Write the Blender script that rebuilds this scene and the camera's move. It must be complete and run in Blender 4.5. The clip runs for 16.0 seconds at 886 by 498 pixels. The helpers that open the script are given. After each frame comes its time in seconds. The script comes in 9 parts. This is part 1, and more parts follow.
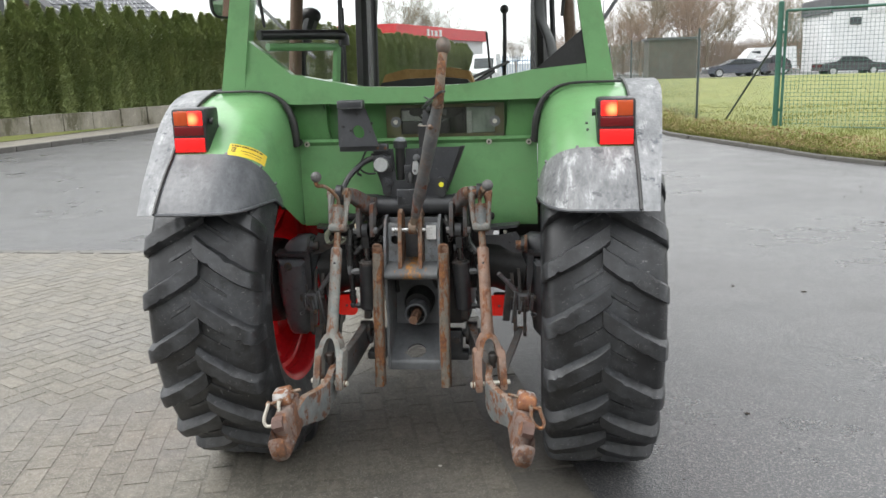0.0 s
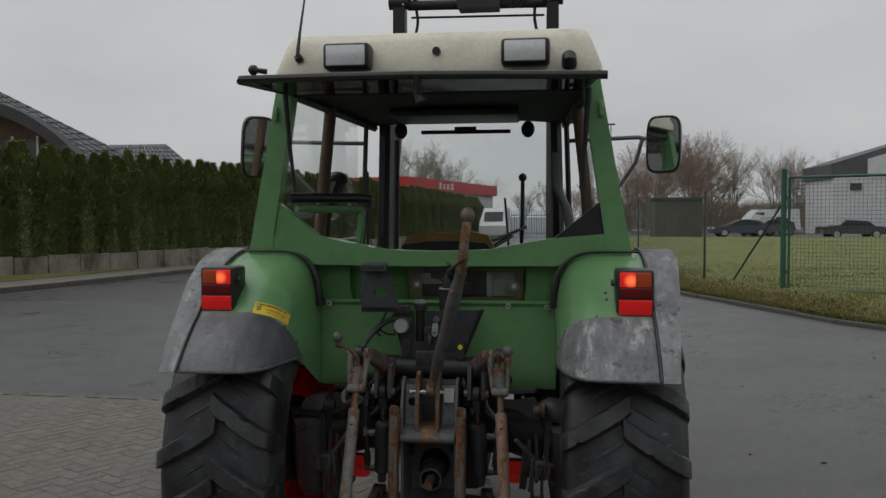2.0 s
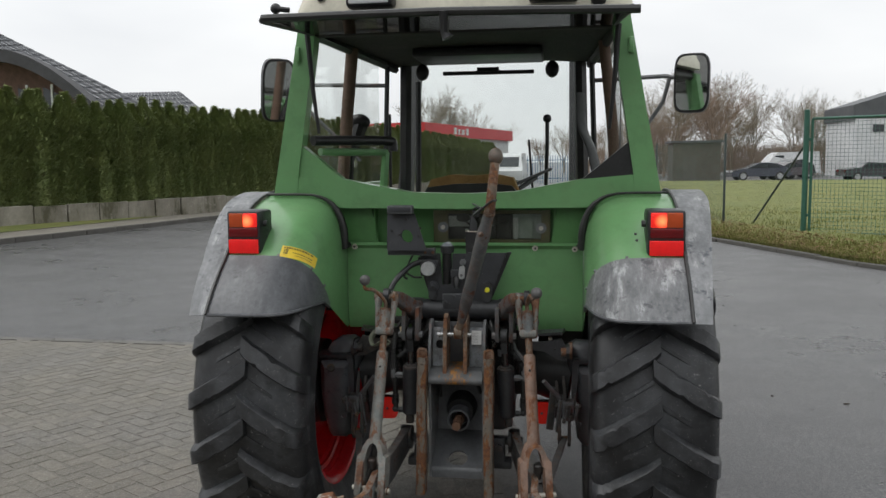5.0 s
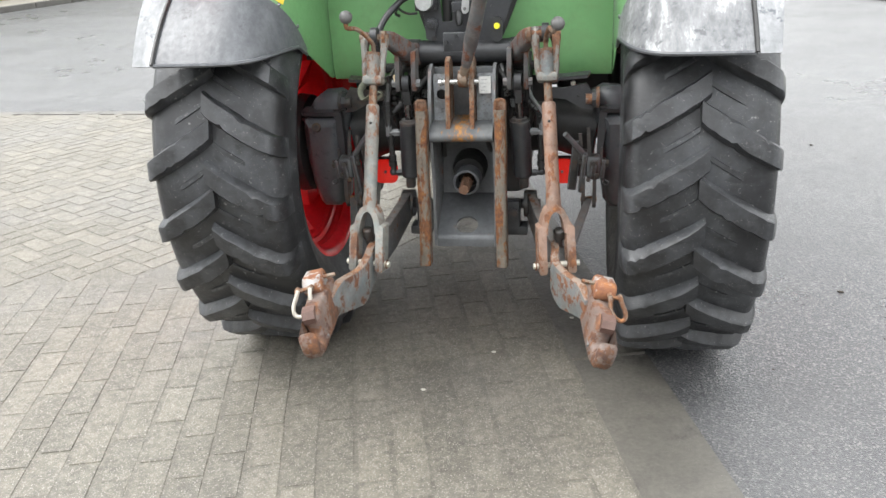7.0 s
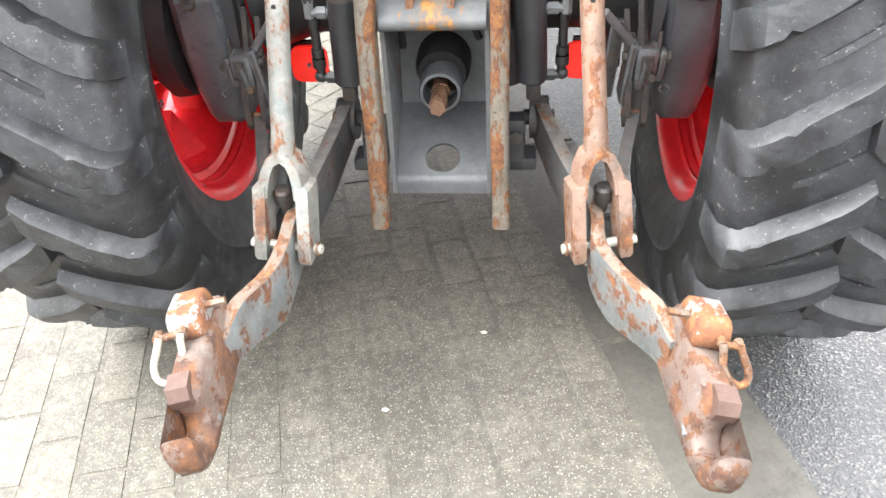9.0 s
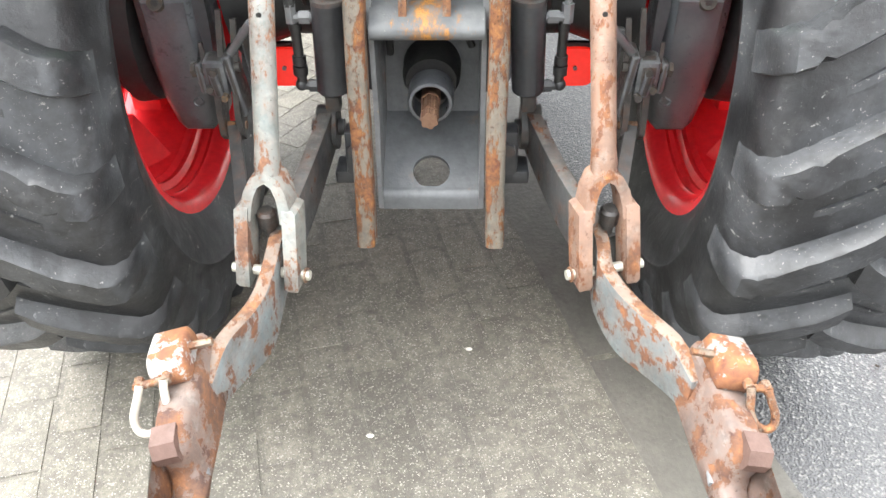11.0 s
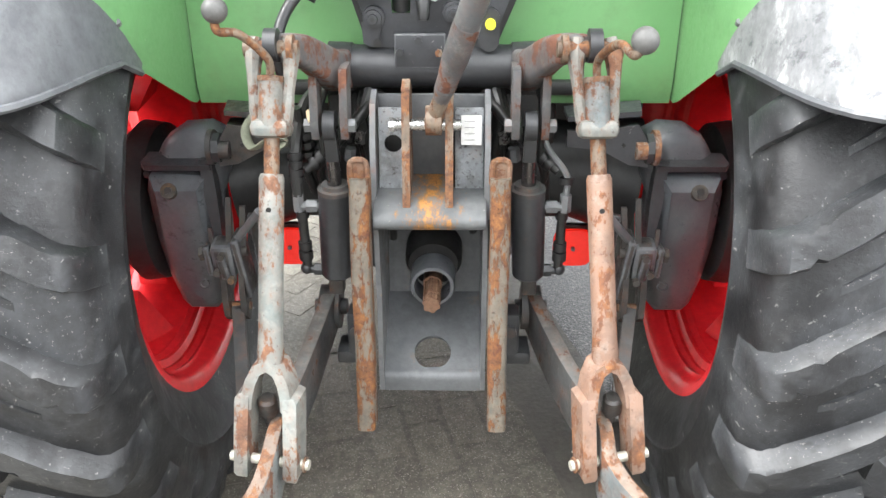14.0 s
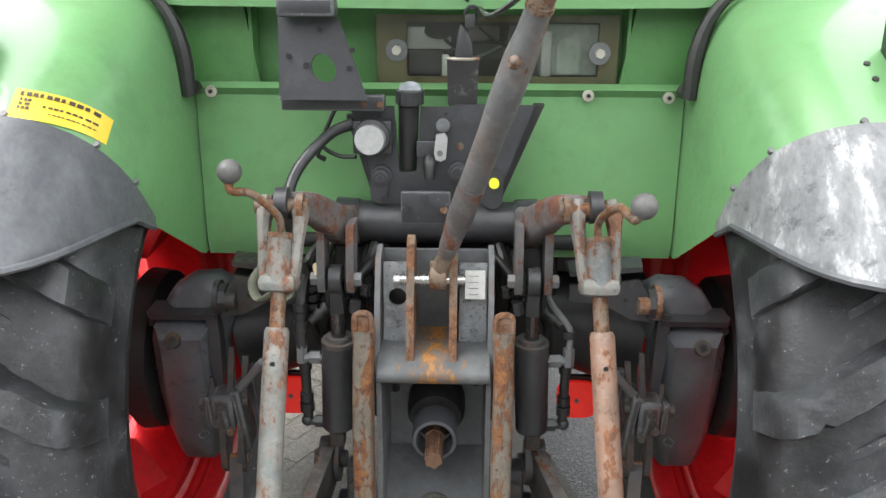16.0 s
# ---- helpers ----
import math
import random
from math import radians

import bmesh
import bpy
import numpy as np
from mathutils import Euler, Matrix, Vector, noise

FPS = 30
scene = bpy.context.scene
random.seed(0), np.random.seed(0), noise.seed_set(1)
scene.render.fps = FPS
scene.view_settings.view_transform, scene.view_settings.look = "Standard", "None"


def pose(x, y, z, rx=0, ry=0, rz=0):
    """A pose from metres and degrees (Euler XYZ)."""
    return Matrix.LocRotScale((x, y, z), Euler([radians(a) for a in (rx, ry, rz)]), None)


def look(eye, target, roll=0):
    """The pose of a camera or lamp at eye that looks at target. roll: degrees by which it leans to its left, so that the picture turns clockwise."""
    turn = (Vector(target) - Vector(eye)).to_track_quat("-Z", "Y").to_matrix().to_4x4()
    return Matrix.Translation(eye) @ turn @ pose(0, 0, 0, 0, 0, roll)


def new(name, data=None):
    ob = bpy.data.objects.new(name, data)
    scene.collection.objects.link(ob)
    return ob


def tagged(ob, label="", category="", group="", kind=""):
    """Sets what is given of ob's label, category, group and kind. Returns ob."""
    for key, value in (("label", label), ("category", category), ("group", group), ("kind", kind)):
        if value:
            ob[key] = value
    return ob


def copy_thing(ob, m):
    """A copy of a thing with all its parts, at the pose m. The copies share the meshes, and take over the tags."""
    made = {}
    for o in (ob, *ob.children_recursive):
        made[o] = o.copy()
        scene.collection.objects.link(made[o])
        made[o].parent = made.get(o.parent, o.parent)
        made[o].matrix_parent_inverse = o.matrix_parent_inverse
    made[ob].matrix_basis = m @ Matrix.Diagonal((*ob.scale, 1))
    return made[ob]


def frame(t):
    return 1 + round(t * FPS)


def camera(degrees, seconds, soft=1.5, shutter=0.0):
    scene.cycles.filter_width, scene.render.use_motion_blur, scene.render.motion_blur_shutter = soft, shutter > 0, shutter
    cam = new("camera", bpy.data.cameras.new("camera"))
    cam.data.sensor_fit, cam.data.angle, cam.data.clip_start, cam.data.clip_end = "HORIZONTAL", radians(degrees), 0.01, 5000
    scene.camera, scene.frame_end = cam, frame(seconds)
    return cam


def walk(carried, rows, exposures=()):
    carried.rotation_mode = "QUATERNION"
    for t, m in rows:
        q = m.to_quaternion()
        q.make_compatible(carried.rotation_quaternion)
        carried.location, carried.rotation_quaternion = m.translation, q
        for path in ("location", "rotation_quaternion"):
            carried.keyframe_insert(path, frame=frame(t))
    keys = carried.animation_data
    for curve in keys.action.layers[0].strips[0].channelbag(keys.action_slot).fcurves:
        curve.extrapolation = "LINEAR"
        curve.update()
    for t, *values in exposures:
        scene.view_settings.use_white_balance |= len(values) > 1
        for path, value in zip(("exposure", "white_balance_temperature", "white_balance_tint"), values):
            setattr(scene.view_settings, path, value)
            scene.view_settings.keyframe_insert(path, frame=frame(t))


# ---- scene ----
cam = camera(57.1, 16.0)
PATH = [
    (0, (0.479, -2.919, 1.562), (0.2410, -0.981, 1.1225), -1.8),
    (0.5, (0.471, -2.931, 1.571), (0.2240, -0.983, 1.1875), -1.6),
    (1, (0.464, -2.935, 1.587), (0.2000, -0.973, 1.3011), -1.3),
    (1.5, (0.473, -2.937, 1.616), (0.2000, -0.964, 1.4317), -1.0),
    (2, (0.437, -2.955, 1.621), (0.1820, -0.973, 1.5424), -0.1),
    (2.5, (0.452, -2.958, 1.649), (0.1850, -0.976, 1.6690), -0.2),
    (3, (0.436, -2.954, 1.665), (0.1770, -0.973, 1.7560), 0.0),
    (3.2, (0.43, -2.954, 1.676), (0.1810, -0.973, 1.7860), 0.0),
    (5.3, (0.384, -2.926, 1.576), (0.0900, -0.97, 1.2767), -0.8),
    (5.5, (0.379, -2.918, 1.556), (0.0880, -0.972, 1.1960), -1.1),
    (6, (0.368, -2.892, 1.536), (0.0570, -0.984, 1.0223), -1.9),
    (6.5, (0.366, -2.787, 1.502), (0.0640, -0.919, 0.8507), -2.4),
    (7, (0.358, -2.493, 1.459), (0.0380, -0.671, 0.6950), -3.0),
    (7.5, (0.244, -2.177, 1.402), (-0.0560, -0.368, 0.5997), -3.0),
    (8, (0.157, -1.879, 1.401), (0.0270, -0.132, 0.4333), -3.3),
    (8.5, (0.169, -1.626, 1.349), (0.0120, 0.084, 0.3210), -3.7),
    (8.7, (0.167, -1.547, 1.333), (-0.0180, 0.102, 0.2141), -3.3),
    (10.8, (0.06, -1.371, 1.343), (0.0110, 0.211, 0.1190), -0.8),
    (11, (0.061, -1.368, 1.346), (0.0160, 0.233, 0.1461), -0.7),
    (11.5, (0.057, -1.363, 1.354), (0.0130, 0.277, 0.2083), -0.2),
    (12, (0.059, -1.362, 1.362), (0.0150, 0.309, 0.2635), -0.1),
    (12.5, (0.056, -1.36, 1.369), (0.0020, 0.345, 0.3236), -0.1),
    (13, (0.053, -1.353, 1.385), (0.0050, 0.385, 0.3948), -0.1),
    (13.5, (0.05, -1.346, 1.399), (0.0117, 0.422, 0.4619), -0.3),
    (14, (0.053, -1.343, 1.408), (0.0123, 0.449, 0.5170), -0.3),
    (14.5, (0.056, -1.344, 1.417), (0.0110, 0.48, 0.5936), -0.4),
    (15, (0.053, -1.345, 1.43), (0.0047, 0.51, 0.6783), -0.1),
    (15.5, (0.049, -1.343, 1.438), (0.0003, 0.539, 0.7559), 0.1),
    (16, (0.048, -1.34, 1.444), (0.0020, 0.574, 0.8585), 0.3),
]
EXPOSURES = [(0.0, 0.84), (0.5, 0.52), (1.0, -0.15), (1.5, -0.62), (2.0, -1.12), (2.5, -1.0), (3.2, -0.5), (5.3, -0.1), (5.6, 0.55), (6.0, 1.33), (6.5, 1.56), (7.0, 1.46), (8.0, 1.95), (8.5, 2.44), (8.7, 2.48), (11.0, 2.42), (12.5, 2.58), (13.0, 2.30), (14.0, 2.28), (14.5, 2.2), (15.0, 1.87), (15.5, 1.53), (16.0, 1.48)]
walk(cam, [(t, look(eye, target, roll)) for t, eye, target, roll in PATH], EXPOSURES)

# ---- light: overcast winter day ----
world = bpy.data.worlds.new("overcast")
scene.world = world
world.use_nodes = True
wn, wl = world.node_tree.nodes, world.node_tree.links
sky = wn.new("ShaderNodeTexSky")
sky.sky_type, sky.sun_disc = "NISHITA", False
sky.sun_elevation, sky.sun_rotation = radians(60.7), radians(256)
grey = wn.new("ShaderNodeHueSaturation")
grey.inputs["Saturation"].default_value = 0.12
cloud = wn.new("ShaderNodeTexNoise")
cloud.inputs["Scale"].default_value, cloud.inputs["Detail"].default_value = 2.2, 5.0
cramp = wn.new("ShaderNodeValToRGB")
cramp.color_ramp.elements[0].position, cramp.color_ramp.elements[0].color = 0.3, (6.72, 6.93, 7.18, 1)
cramp.color_ramp.elements[1].position, cramp.color_ramp.elements[1].color = 0.72, (8.7, 8.82, 8.86, 1)
wmix = wn.new("ShaderNodeMixRGB")
wmix.inputs[0].default_value = 0.8
wcoord, wmap = wn.new("ShaderNodeTexCoord"), wn.new("ShaderNodeMapping")
wmap.inputs["Scale"].default_value = (1, 1, 2.5)
wl.new(wcoord.outputs["Generated"], wmap.inputs[0])
wl.new(wmap.outputs[0], cloud.inputs["Vector"])
wl.new(cloud.outputs["Fac"], cramp.inputs[0])
wl.new(sky.outputs[0], grey.inputs["Color"])
wl.new(grey.outputs[0], wmix.inputs[1])
wl.new(cramp.outputs[0], wmix.inputs[2])
wback = wn["Background"]
wsep, wgrad, wmul = wn.new("ShaderNodeSeparateXYZ"), wn.new("ShaderNodeMapRange"), wn.new("ShaderNodeMixRGB")
wgrad.inputs["From Min"].default_value, wgrad.inputs["From Max"].default_value = 0.05, 0.9
wgrad.inputs["To Min"].default_value, wgrad.inputs["To Max"].default_value = 1.42, 2.15
wl.new(wcoord.outputs["Generated"], wsep.inputs[0])
wl.new(wsep.outputs["Z"], wgrad.inputs["Value"])
wmul.blend_type, wmul.inputs[0].default_value = "MULTIPLY", 1.0
wl.new(wmix.outputs[0], wmul.inputs[1])
wl.new(wgrad.outputs[0], wmul.inputs[2])
wl.new(wmul.outputs[0], wback.inputs[0])
wback.inputs[1].default_value = 0.10
sun = new("sun", bpy.data.lights.new("sun", "SUN"))
sun.data.energy, sun.data.angle, sun.data.color = 1.1, radians(30), (1.0, 0.98, 0.95)
sun.matrix_world = look((-6, -1.5, 11), (0, 0, 0))


# ---- materials ----
def node_mat(name):
    m = bpy.data.materials.new(name)
    m.use_nodes = True
    n, l = m.node_tree.nodes, m.node_tree.links
    return m, n, l, n["Principled BSDF"]


def noise_of(n, l, scale, detail=4.0, rough=0.6, stretch=None, space="Object"):
    c = n.new("ShaderNodeNewGeometry") if space == "Position" else n.new("ShaderNodeTexCoord")
    t = n.new("ShaderNodeTexNoise")
    t.inputs["Scale"].default_value, t.inputs["Detail"].default_value, t.inputs["Roughness"].default_value = scale, detail, rough
    if stretch:
        mp = n.new("ShaderNodeMapping")
        mp.inputs["Scale"].default_value = stretch
        l.new(c.outputs[space], mp.inputs[0])
        l.new(mp.outputs[0], t.inputs["Vector"])
    else:
        l.new(c.outputs[space], t.inputs["Vector"])
    return t.outputs["Fac"]


def ramp_of(n, l, fac, lo, hi, c0=(0, 0, 0), c1=(1, 1, 1)):
    r = n.new("ShaderNodeValToRGB")
    r.color_ramp.elements[0].position, r.color_ramp.elements[1].position = lo, hi
    r.color_ramp.elements[0].color, r.color_ramp.elements[1].color = (*c0, 1), (*c1, 1)
    l.new(fac, r.inputs[0])
    return r.outputs[0]


def mix_of(n, l, fac, a, b):
    m = n.new("ShaderNodeMixRGB")
    for k, v in ((0, fac), (1, a), (2, b)):
        if isinstance(v, (int, float)):
            m.inputs[k].default_value = v
        elif isinstance(v, tuple):
            m.inputs[k].default_value = (*v, 1)
        else:
            l.new(v, m.inputs[k])
    return m.outputs[0]


def bump_of(n, l, bsdf, fac, strength, distance):
    b = n.new("ShaderNodeBump")
    b.inputs["Strength"].default_value, b.inputs["Distance"].default_value = strength, distance
    l.new(fac, b.inputs["Height"])
    if not bsdf.inputs["Normal"].is_linked:
        l.new(b.outputs[0], bsdf.inputs["Normal"])
    return b


def surface(name, c0, c1, scale=6.0, rough=(0.4, 0.6), metal=0.0, bump=0.15, fine=60.0, spots=None, spot_at=(0.58, 0.68), spot_scale=14.0,
            second=None, second_at=(0.62, 0.7), second_scale=35.0, stretch=None, spec=0.5, coat=0.0, space="Object", grainy=0.35):
    """Two tones over large noise, fine grain, up to two layers of blotches (rust, chips, dirt)."""
    m, n, l, b = node_mat(name)
    big = noise_of(n, l, scale, 5.0, 0.6, stretch, space)
    col = ramp_of(n, l, big, 0.3, 0.7, c0, c1)
    grain = noise_of(n, l, fine, 3.0, 0.7)
    col = mix_of(n, l, ramp_of(n, l, grain, 0.35, 0.75, (0, 0, 0), (grainy,) * 3), col, tuple(x * 0.6 for x in c0))
    r = ramp_of(n, l, grain, 0.3, 0.7, (rough[0],) * 3, (rough[1],) * 3)
    if spots:
        blot = noise_of(n, l, spot_scale, 9.0, 0.72, stretch, space)
        mid = (spot_at[0] + spot_at[1]) / 2
        col = mix_of(n, l, ramp_of(n, l, blot, spot_at[0] - 0.07, mid, (0, 0, 0), (0.5, 0.5, 0.5)), col, tuple(0.55 * x + 0.45 * y for x, y in zip(spots, c0)))
        f = ramp_of(n, l, blot, mid, spot_at[1] + 0.02)
        col = mix_of(n, l, f, col, spots)
        r = mix_of(n, l, f, r, (0.85, 0.85, 0.85))
    if second:
        f = ramp_of(n, l, noise_of(n, l, second_scale, 7.0, 0.75, None, space), second_at[0], second_at[1])
        col = mix_of(n, l, f, col, second)
    grime = noise_of(n, l, scale * 2.7, 7.0, 0.7, None, space)
    col = mix_of(n, l, ramp_of(n, l, grime, 0.5, 0.75, (0, 0, 0), (0.4, 0.4, 0.4)), col, tuple(x * 0.45 for x in c0))
    l.new(col, b.inputs["Base Color"])
    l.new(r, b.inputs["Roughness"])
    b.inputs["Metallic"].default_value = metal
    b.inputs["Specular IOR Level"].default_value = spec
    b.inputs["Coat Weight"].default_value = coat
    bump_of(n, l, b, grain, bump, 0.004)
    return m


def rusted(name, c0, c1, rust=(0.30, 0.125, 0.05), deep=(0.10, 0.045, 0.028), cover=0.52, size=18.0, pit=0.62, bump=0.5, rough=(0.45, 0.62), bleach=(0.42, 0.4, 0.36), stretch=(1, 1, 0.6)):
    """Old paint over steel: faded tones, stain halo, flaked rust in several hues, dark pits."""
    m, n, l, b = node_mat(name)
    col = ramp_of(n, l, noise_of(n, l, 11.0, 6.0, 0.65, stretch), 0.32, 0.68, c0, c1)
    col = mix_of(n, l, ramp_of(n, l, noise_of(n, l, 42.0, 5.0, 0.7), 0.52, 0.74, (0, 0, 0), (0.55, 0.55, 0.55)), col, bleach)
    blot = noise_of(n, l, size, 10.0, 0.72, stretch)
    hue = noise_of(n, l, size * 2.3, 6.0, 0.7)
    tone = ramp_of(n, l, hue, 0.36, 0.66, deep, rust)
    tone = mix_of(n, l, ramp_of(n, l, hue, 0.6, 0.72, (0, 0, 0), (0.7, 0.7, 0.7)), tone, tuple(min(1, x * 1.5) for x in rust))
    col = mix_of(n, l, ramp_of(n, l, blot, cover - 0.13, cover, (0, 0, 0), (0.42, 0.42, 0.42)), col, tuple(0.5 * x + 0.5 * y for x, y in zip(rust, c1)))
    patch = ramp_of(n, l, blot, cover, cover + 0.035)
    col = mix_of(n, l, patch, col, tone)
    pits = ramp_of(n, l, noise_of(n, l, 130.0, 4.0, 0.7), pit, pit + 0.1, (0, 0, 0), (0.75, 0.75, 0.75))
    col = mix_of(n, l, pits, col, tuple(x * 0.6 for x in deep))
    grime = noise_of(n, l, 13.0, 8.0, 0.75)
    col = mix_of(n, l, ramp_of(n, l, grime, 0.48, 0.72, (0, 0, 0), (0.7, 0.7, 0.7)), col, (0.045, 0.036, 0.03))
    l.new(col, b.inputs["Base Color"])
    r = ramp_of(n, l, hue, 0.3, 0.7, (rough[0],) * 3, (rough[1],) * 3)
    l.new(mix_of(n, l, patch, r, (0.86, 0.86, 0.86)), b.inputs["Roughness"])
    h = n.new("ShaderNodeMath")
    h.operation = "SUBTRACT"
    l.new(mix_of(n, l, 0.5, patch, hue), h.inputs[0])
    l.new(pits, h.inputs[1])
    bump_of(n, l, b, h.outputs[0], bump, 0.0025)
    return m


def tyre_mat():
    """Black rubber: grey dust film, dried splashes, scuffs."""
    m, n, l, b = node_mat("tyre_rubber")
    big = noise_of(n, l, 5.0, 6.0, 0.65)
    mid = noise_of(n, l, 22.0, 7.0, 0.72)
    fine = noise_of(n, l, 90.0, 4.0, 0.7)
    col = ramp_of(n, l, mid, 0.3, 0.7, (0.008, 0.008, 0.009), (0.022, 0.023, 0.025))
    col = mix_of(n, l, ramp_of(n, l, big, 0.45, 0.66, (0, 0, 0), (0.8, 0.8, 0.8)), col, (0.074, 0.079, 0.086))
    col = mix_of(n, l, ramp_of(n, l, mid, 0.56, 0.72, (0, 0, 0), (0.6, 0.6, 0.6)), col, (0.066, 0.066, 0.066))
    scuff = noise_of(n, l, 26.0, 8.0, 0.75, (1.0, 0.25, 1.6))
    col = mix_of(n, l, ramp_of(n, l, scuff, 0.64, 0.70, (0, 0, 0), (0.8, 0.8, 0.8)), col, (0.17, 0.165, 0.155))
    dots = noise_of(n, l, 150.0, 5.0, 0.75)
    many = n.new("ShaderNodeMath")
    many.operation = "MULTIPLY_ADD"
    many.inputs[1].default_value = 0.25
    l.new(big, many.inputs[0])
    l.new(dots, many.inputs[2])
    splash = ramp_of(n, l, many.outputs[0], 0.770, 0.79)
    col = mix_of(n, l, splash, col, (0.27, 0.26, 0.245))
    fleck = noise_of(n, l, 48.0, 3.0, 0.6, (1.0, 0.6, 1.4))
    where = noise_of(n, l, 7.0, 3.0, 0.6)
    both = n.new("ShaderNodeMath")
    both.operation = "MULTIPLY_ADD"
    both.inputs[1].default_value = 0.3
    l.new(where, both.inputs[0])
    l.new(fleck, both.inputs[2])
    col = mix_of(n, l, ramp_of(n, l, both.outputs[0], 0.85, 0.885), col, (0.24, 0.24, 0.23))
    col = mix_of(n, l, ramp_of(n, l, noise_of(n, l, 9.0, 4.0, 0.6, (0.5, 1, 1)), 0.62, 0.66, (0, 0, 0), (0.75, 0.75, 0.75)), col, (0.01, 0.0105, 0.012))
    damp = ramp_of(n, l, noise_of(n, l, 6.5, 9.0, 0.62, (1.0, 0.7, 0.7)), 0.52, 0.70)
    col = mix_of(n, l, mix_of(n, l, damp, (0, 0, 0), (0.7, 0.7, 0.7)), col, (0.007, 0.0075, 0.009))
    scrape = noise_of(n, l, 15.0, 9.0, 0.7, (2.2, 0.35, 0.6))
    col = mix_of(n, l, ramp_of(n, l, scrape, 0.665, 0.685, (0, 0, 0), (0.85, 0.85, 0.85)), col, (0.16, 0.165, 0.165))
    l.new(col, b.inputs["Base Color"])
    dry = ramp_of(n, l, mid, 0.3, 0.7, (0.34, 0.34, 0.34), (0.60, 0.60, 0.60))
    l.new(mix_of(n, l, damp, dry, (0.31, 0.31, 0.31)), b.inputs["Roughness"])
    b.inputs["Specular IOR Level"].default_value = 0.6
    h = n.new("ShaderNodeMath")
    h.operation = "MULTIPLY_ADD"
    h.inputs[1].default_value = 0.35
    l.new(fine, h.inputs[0])
    l.new(mid, h.inputs[2])
    bump_of(n, l, b, h.outputs[0], 0.35, 0.007)
    return m


def gloss(name, color, rough=0.3, metal=0.0, emit=None, power=0.0, trans=0.0, alpha=1.0):
    m, n, l, b = node_mat(name)
    f = noise_of(n, l, 40.0, 3.0)
    l.new(ramp_of(n, l, f, 0.3, 0.7, tuple(c * 0.85 for c in color), color), b.inputs["Base Color"])
    b.inputs["Roughness"].default_value, b.inputs["Metallic"].default_value = rough, metal
    b.inputs["Transmission Weight"].default_value, b.inputs["Alpha"].default_value = trans, alpha
    if emit:
        b.inputs["Emission Color"].default_value, b.inputs["Emission Strength"].default_value = (*emit, 1), power
    return m


def glass(name, tint=(0.9, 0.95, 0.93), haze=0.0):
    m, n, l, b = node_mat(name)
    out = n["Material Output"]
    t, g, x, fr = n.new("ShaderNodeBsdfTransparent"), n.new("ShaderNodeBsdfGlossy"), n.new("ShaderNodeMixShader"), n.new("ShaderNodeMath")
    lw, k = n.new("ShaderNodeLayerWeight"), n.new("ShaderNodeMath")
    t.inputs[0].default_value, g.inputs["Roughness"].default_value = (*tint, 1), 0.02
    k.operation, k.inputs[1].default_value = "POWER", 5.0
    fr.operation, fr.inputs[1].default_value, fr.inputs[2].default_value = "MULTIPLY_ADD", 0.45, 0.03
    l.new(lw.outputs["Facing"], k.inputs[0])
    l.new(k.outputs[0], fr.inputs[0])
    l.new(fr.outputs[0], x.inputs[0])
    l.new(t.outputs[0], x.inputs[1])
    l.new(g.outputs[0], x.inputs[2])
    last = x
    if haze:
        d, y = n.new("ShaderNodeBsdfDiffuse"), n.new("ShaderNodeMixShader")
        d.inputs[0].default_value = (0.42, 0.4, 0.34, 1)
        f = ramp_of(n, l, noise_of(n, l, 18.0, 5.0), 0.35, 0.75, (haze * 0.4,) * 3, (haze,) * 3)
        l.new(f, y.inputs[0])
        l.new(x.outputs[0], y.inputs[1])
        l.new(d.outputs[0], y.inputs[2])
        last = y
    l.new(last.outputs[0], out.inputs[0])
    return m


RUST, RUST_DARK, CHIP = (0.27, 0.10, 0.045), (0.12, 0.05, 0.03), (0.45, 0.36, 0.26)
GREEN = surface("green_paint", (0.134, 0.298, 0.121), (0.164, 0.360, 0.151), 3.0, (0.3, 0.42), 0, 0.03, 120, spots=(0.16, 0.25, 0.115), spot_at=(0.56, 0.8), spot_scale=11, second=(0.55, 0.57, 0.48), second_at=(0.70, 0.712), second_scale=55, coat=0.35, grainy=0.06)
# the same green darkened: carries the shade of the rear recess, plus rust specks
GREEN_SHADED = surface("green_paint_shaded", (0.075, 0.205, 0.064), (0.10, 0.26, 0.084), 4.0, (0.35, 0.5), 0, 0.05, 110, spots=(0.05, 0.09, 0.04), spot_at=(0.6, 0.75), spot_scale=9, second=(0.3, 0.17, 0.07), second_at=(0.72, 0.76), second_scale=30, grainy=0.08)
RED = gloss("red_paint", (0.86, 0.03, 0.038), 0.22)
RUBBER = tyre_mat()
CAST = surface("dark_grey_paint", (0.026, 0.027, 0.03), (0.05, 0.052, 0.055), 7.0, (0.3, 0.5), 0, 0.15, 70, spots=(0.14, 0.07, 0.04), spot_at=(0.66, 0.74), spot_scale=16, second=(0.14, 0.14, 0.14), second_at=(0.72, 0.76), second_scale=60)
BLACK_STEEL = surface("black_steel", (0.012, 0.012, 0.013), (0.03, 0.03, 0.03), 8.0, (0.35, 0.55), 0, 0.1, 80, spots=(0.06, 0.05, 0.045), spot_at=(0.62, 0.78), spot_scale=12)
PANEL_GREY = surface("slate_grey_panel", (0.032, 0.034, 0.038), (0.056, 0.058, 0.064), 6.0, (0.3, 0.48), 0, 0.08, 90, spots=(0.12, 0.12, 0.125), spot_at=(0.6, 0.74), spot_scale=16, second=(0.34, 0.33, 0.31), second_at=(0.665, 0.68), second_scale=52)
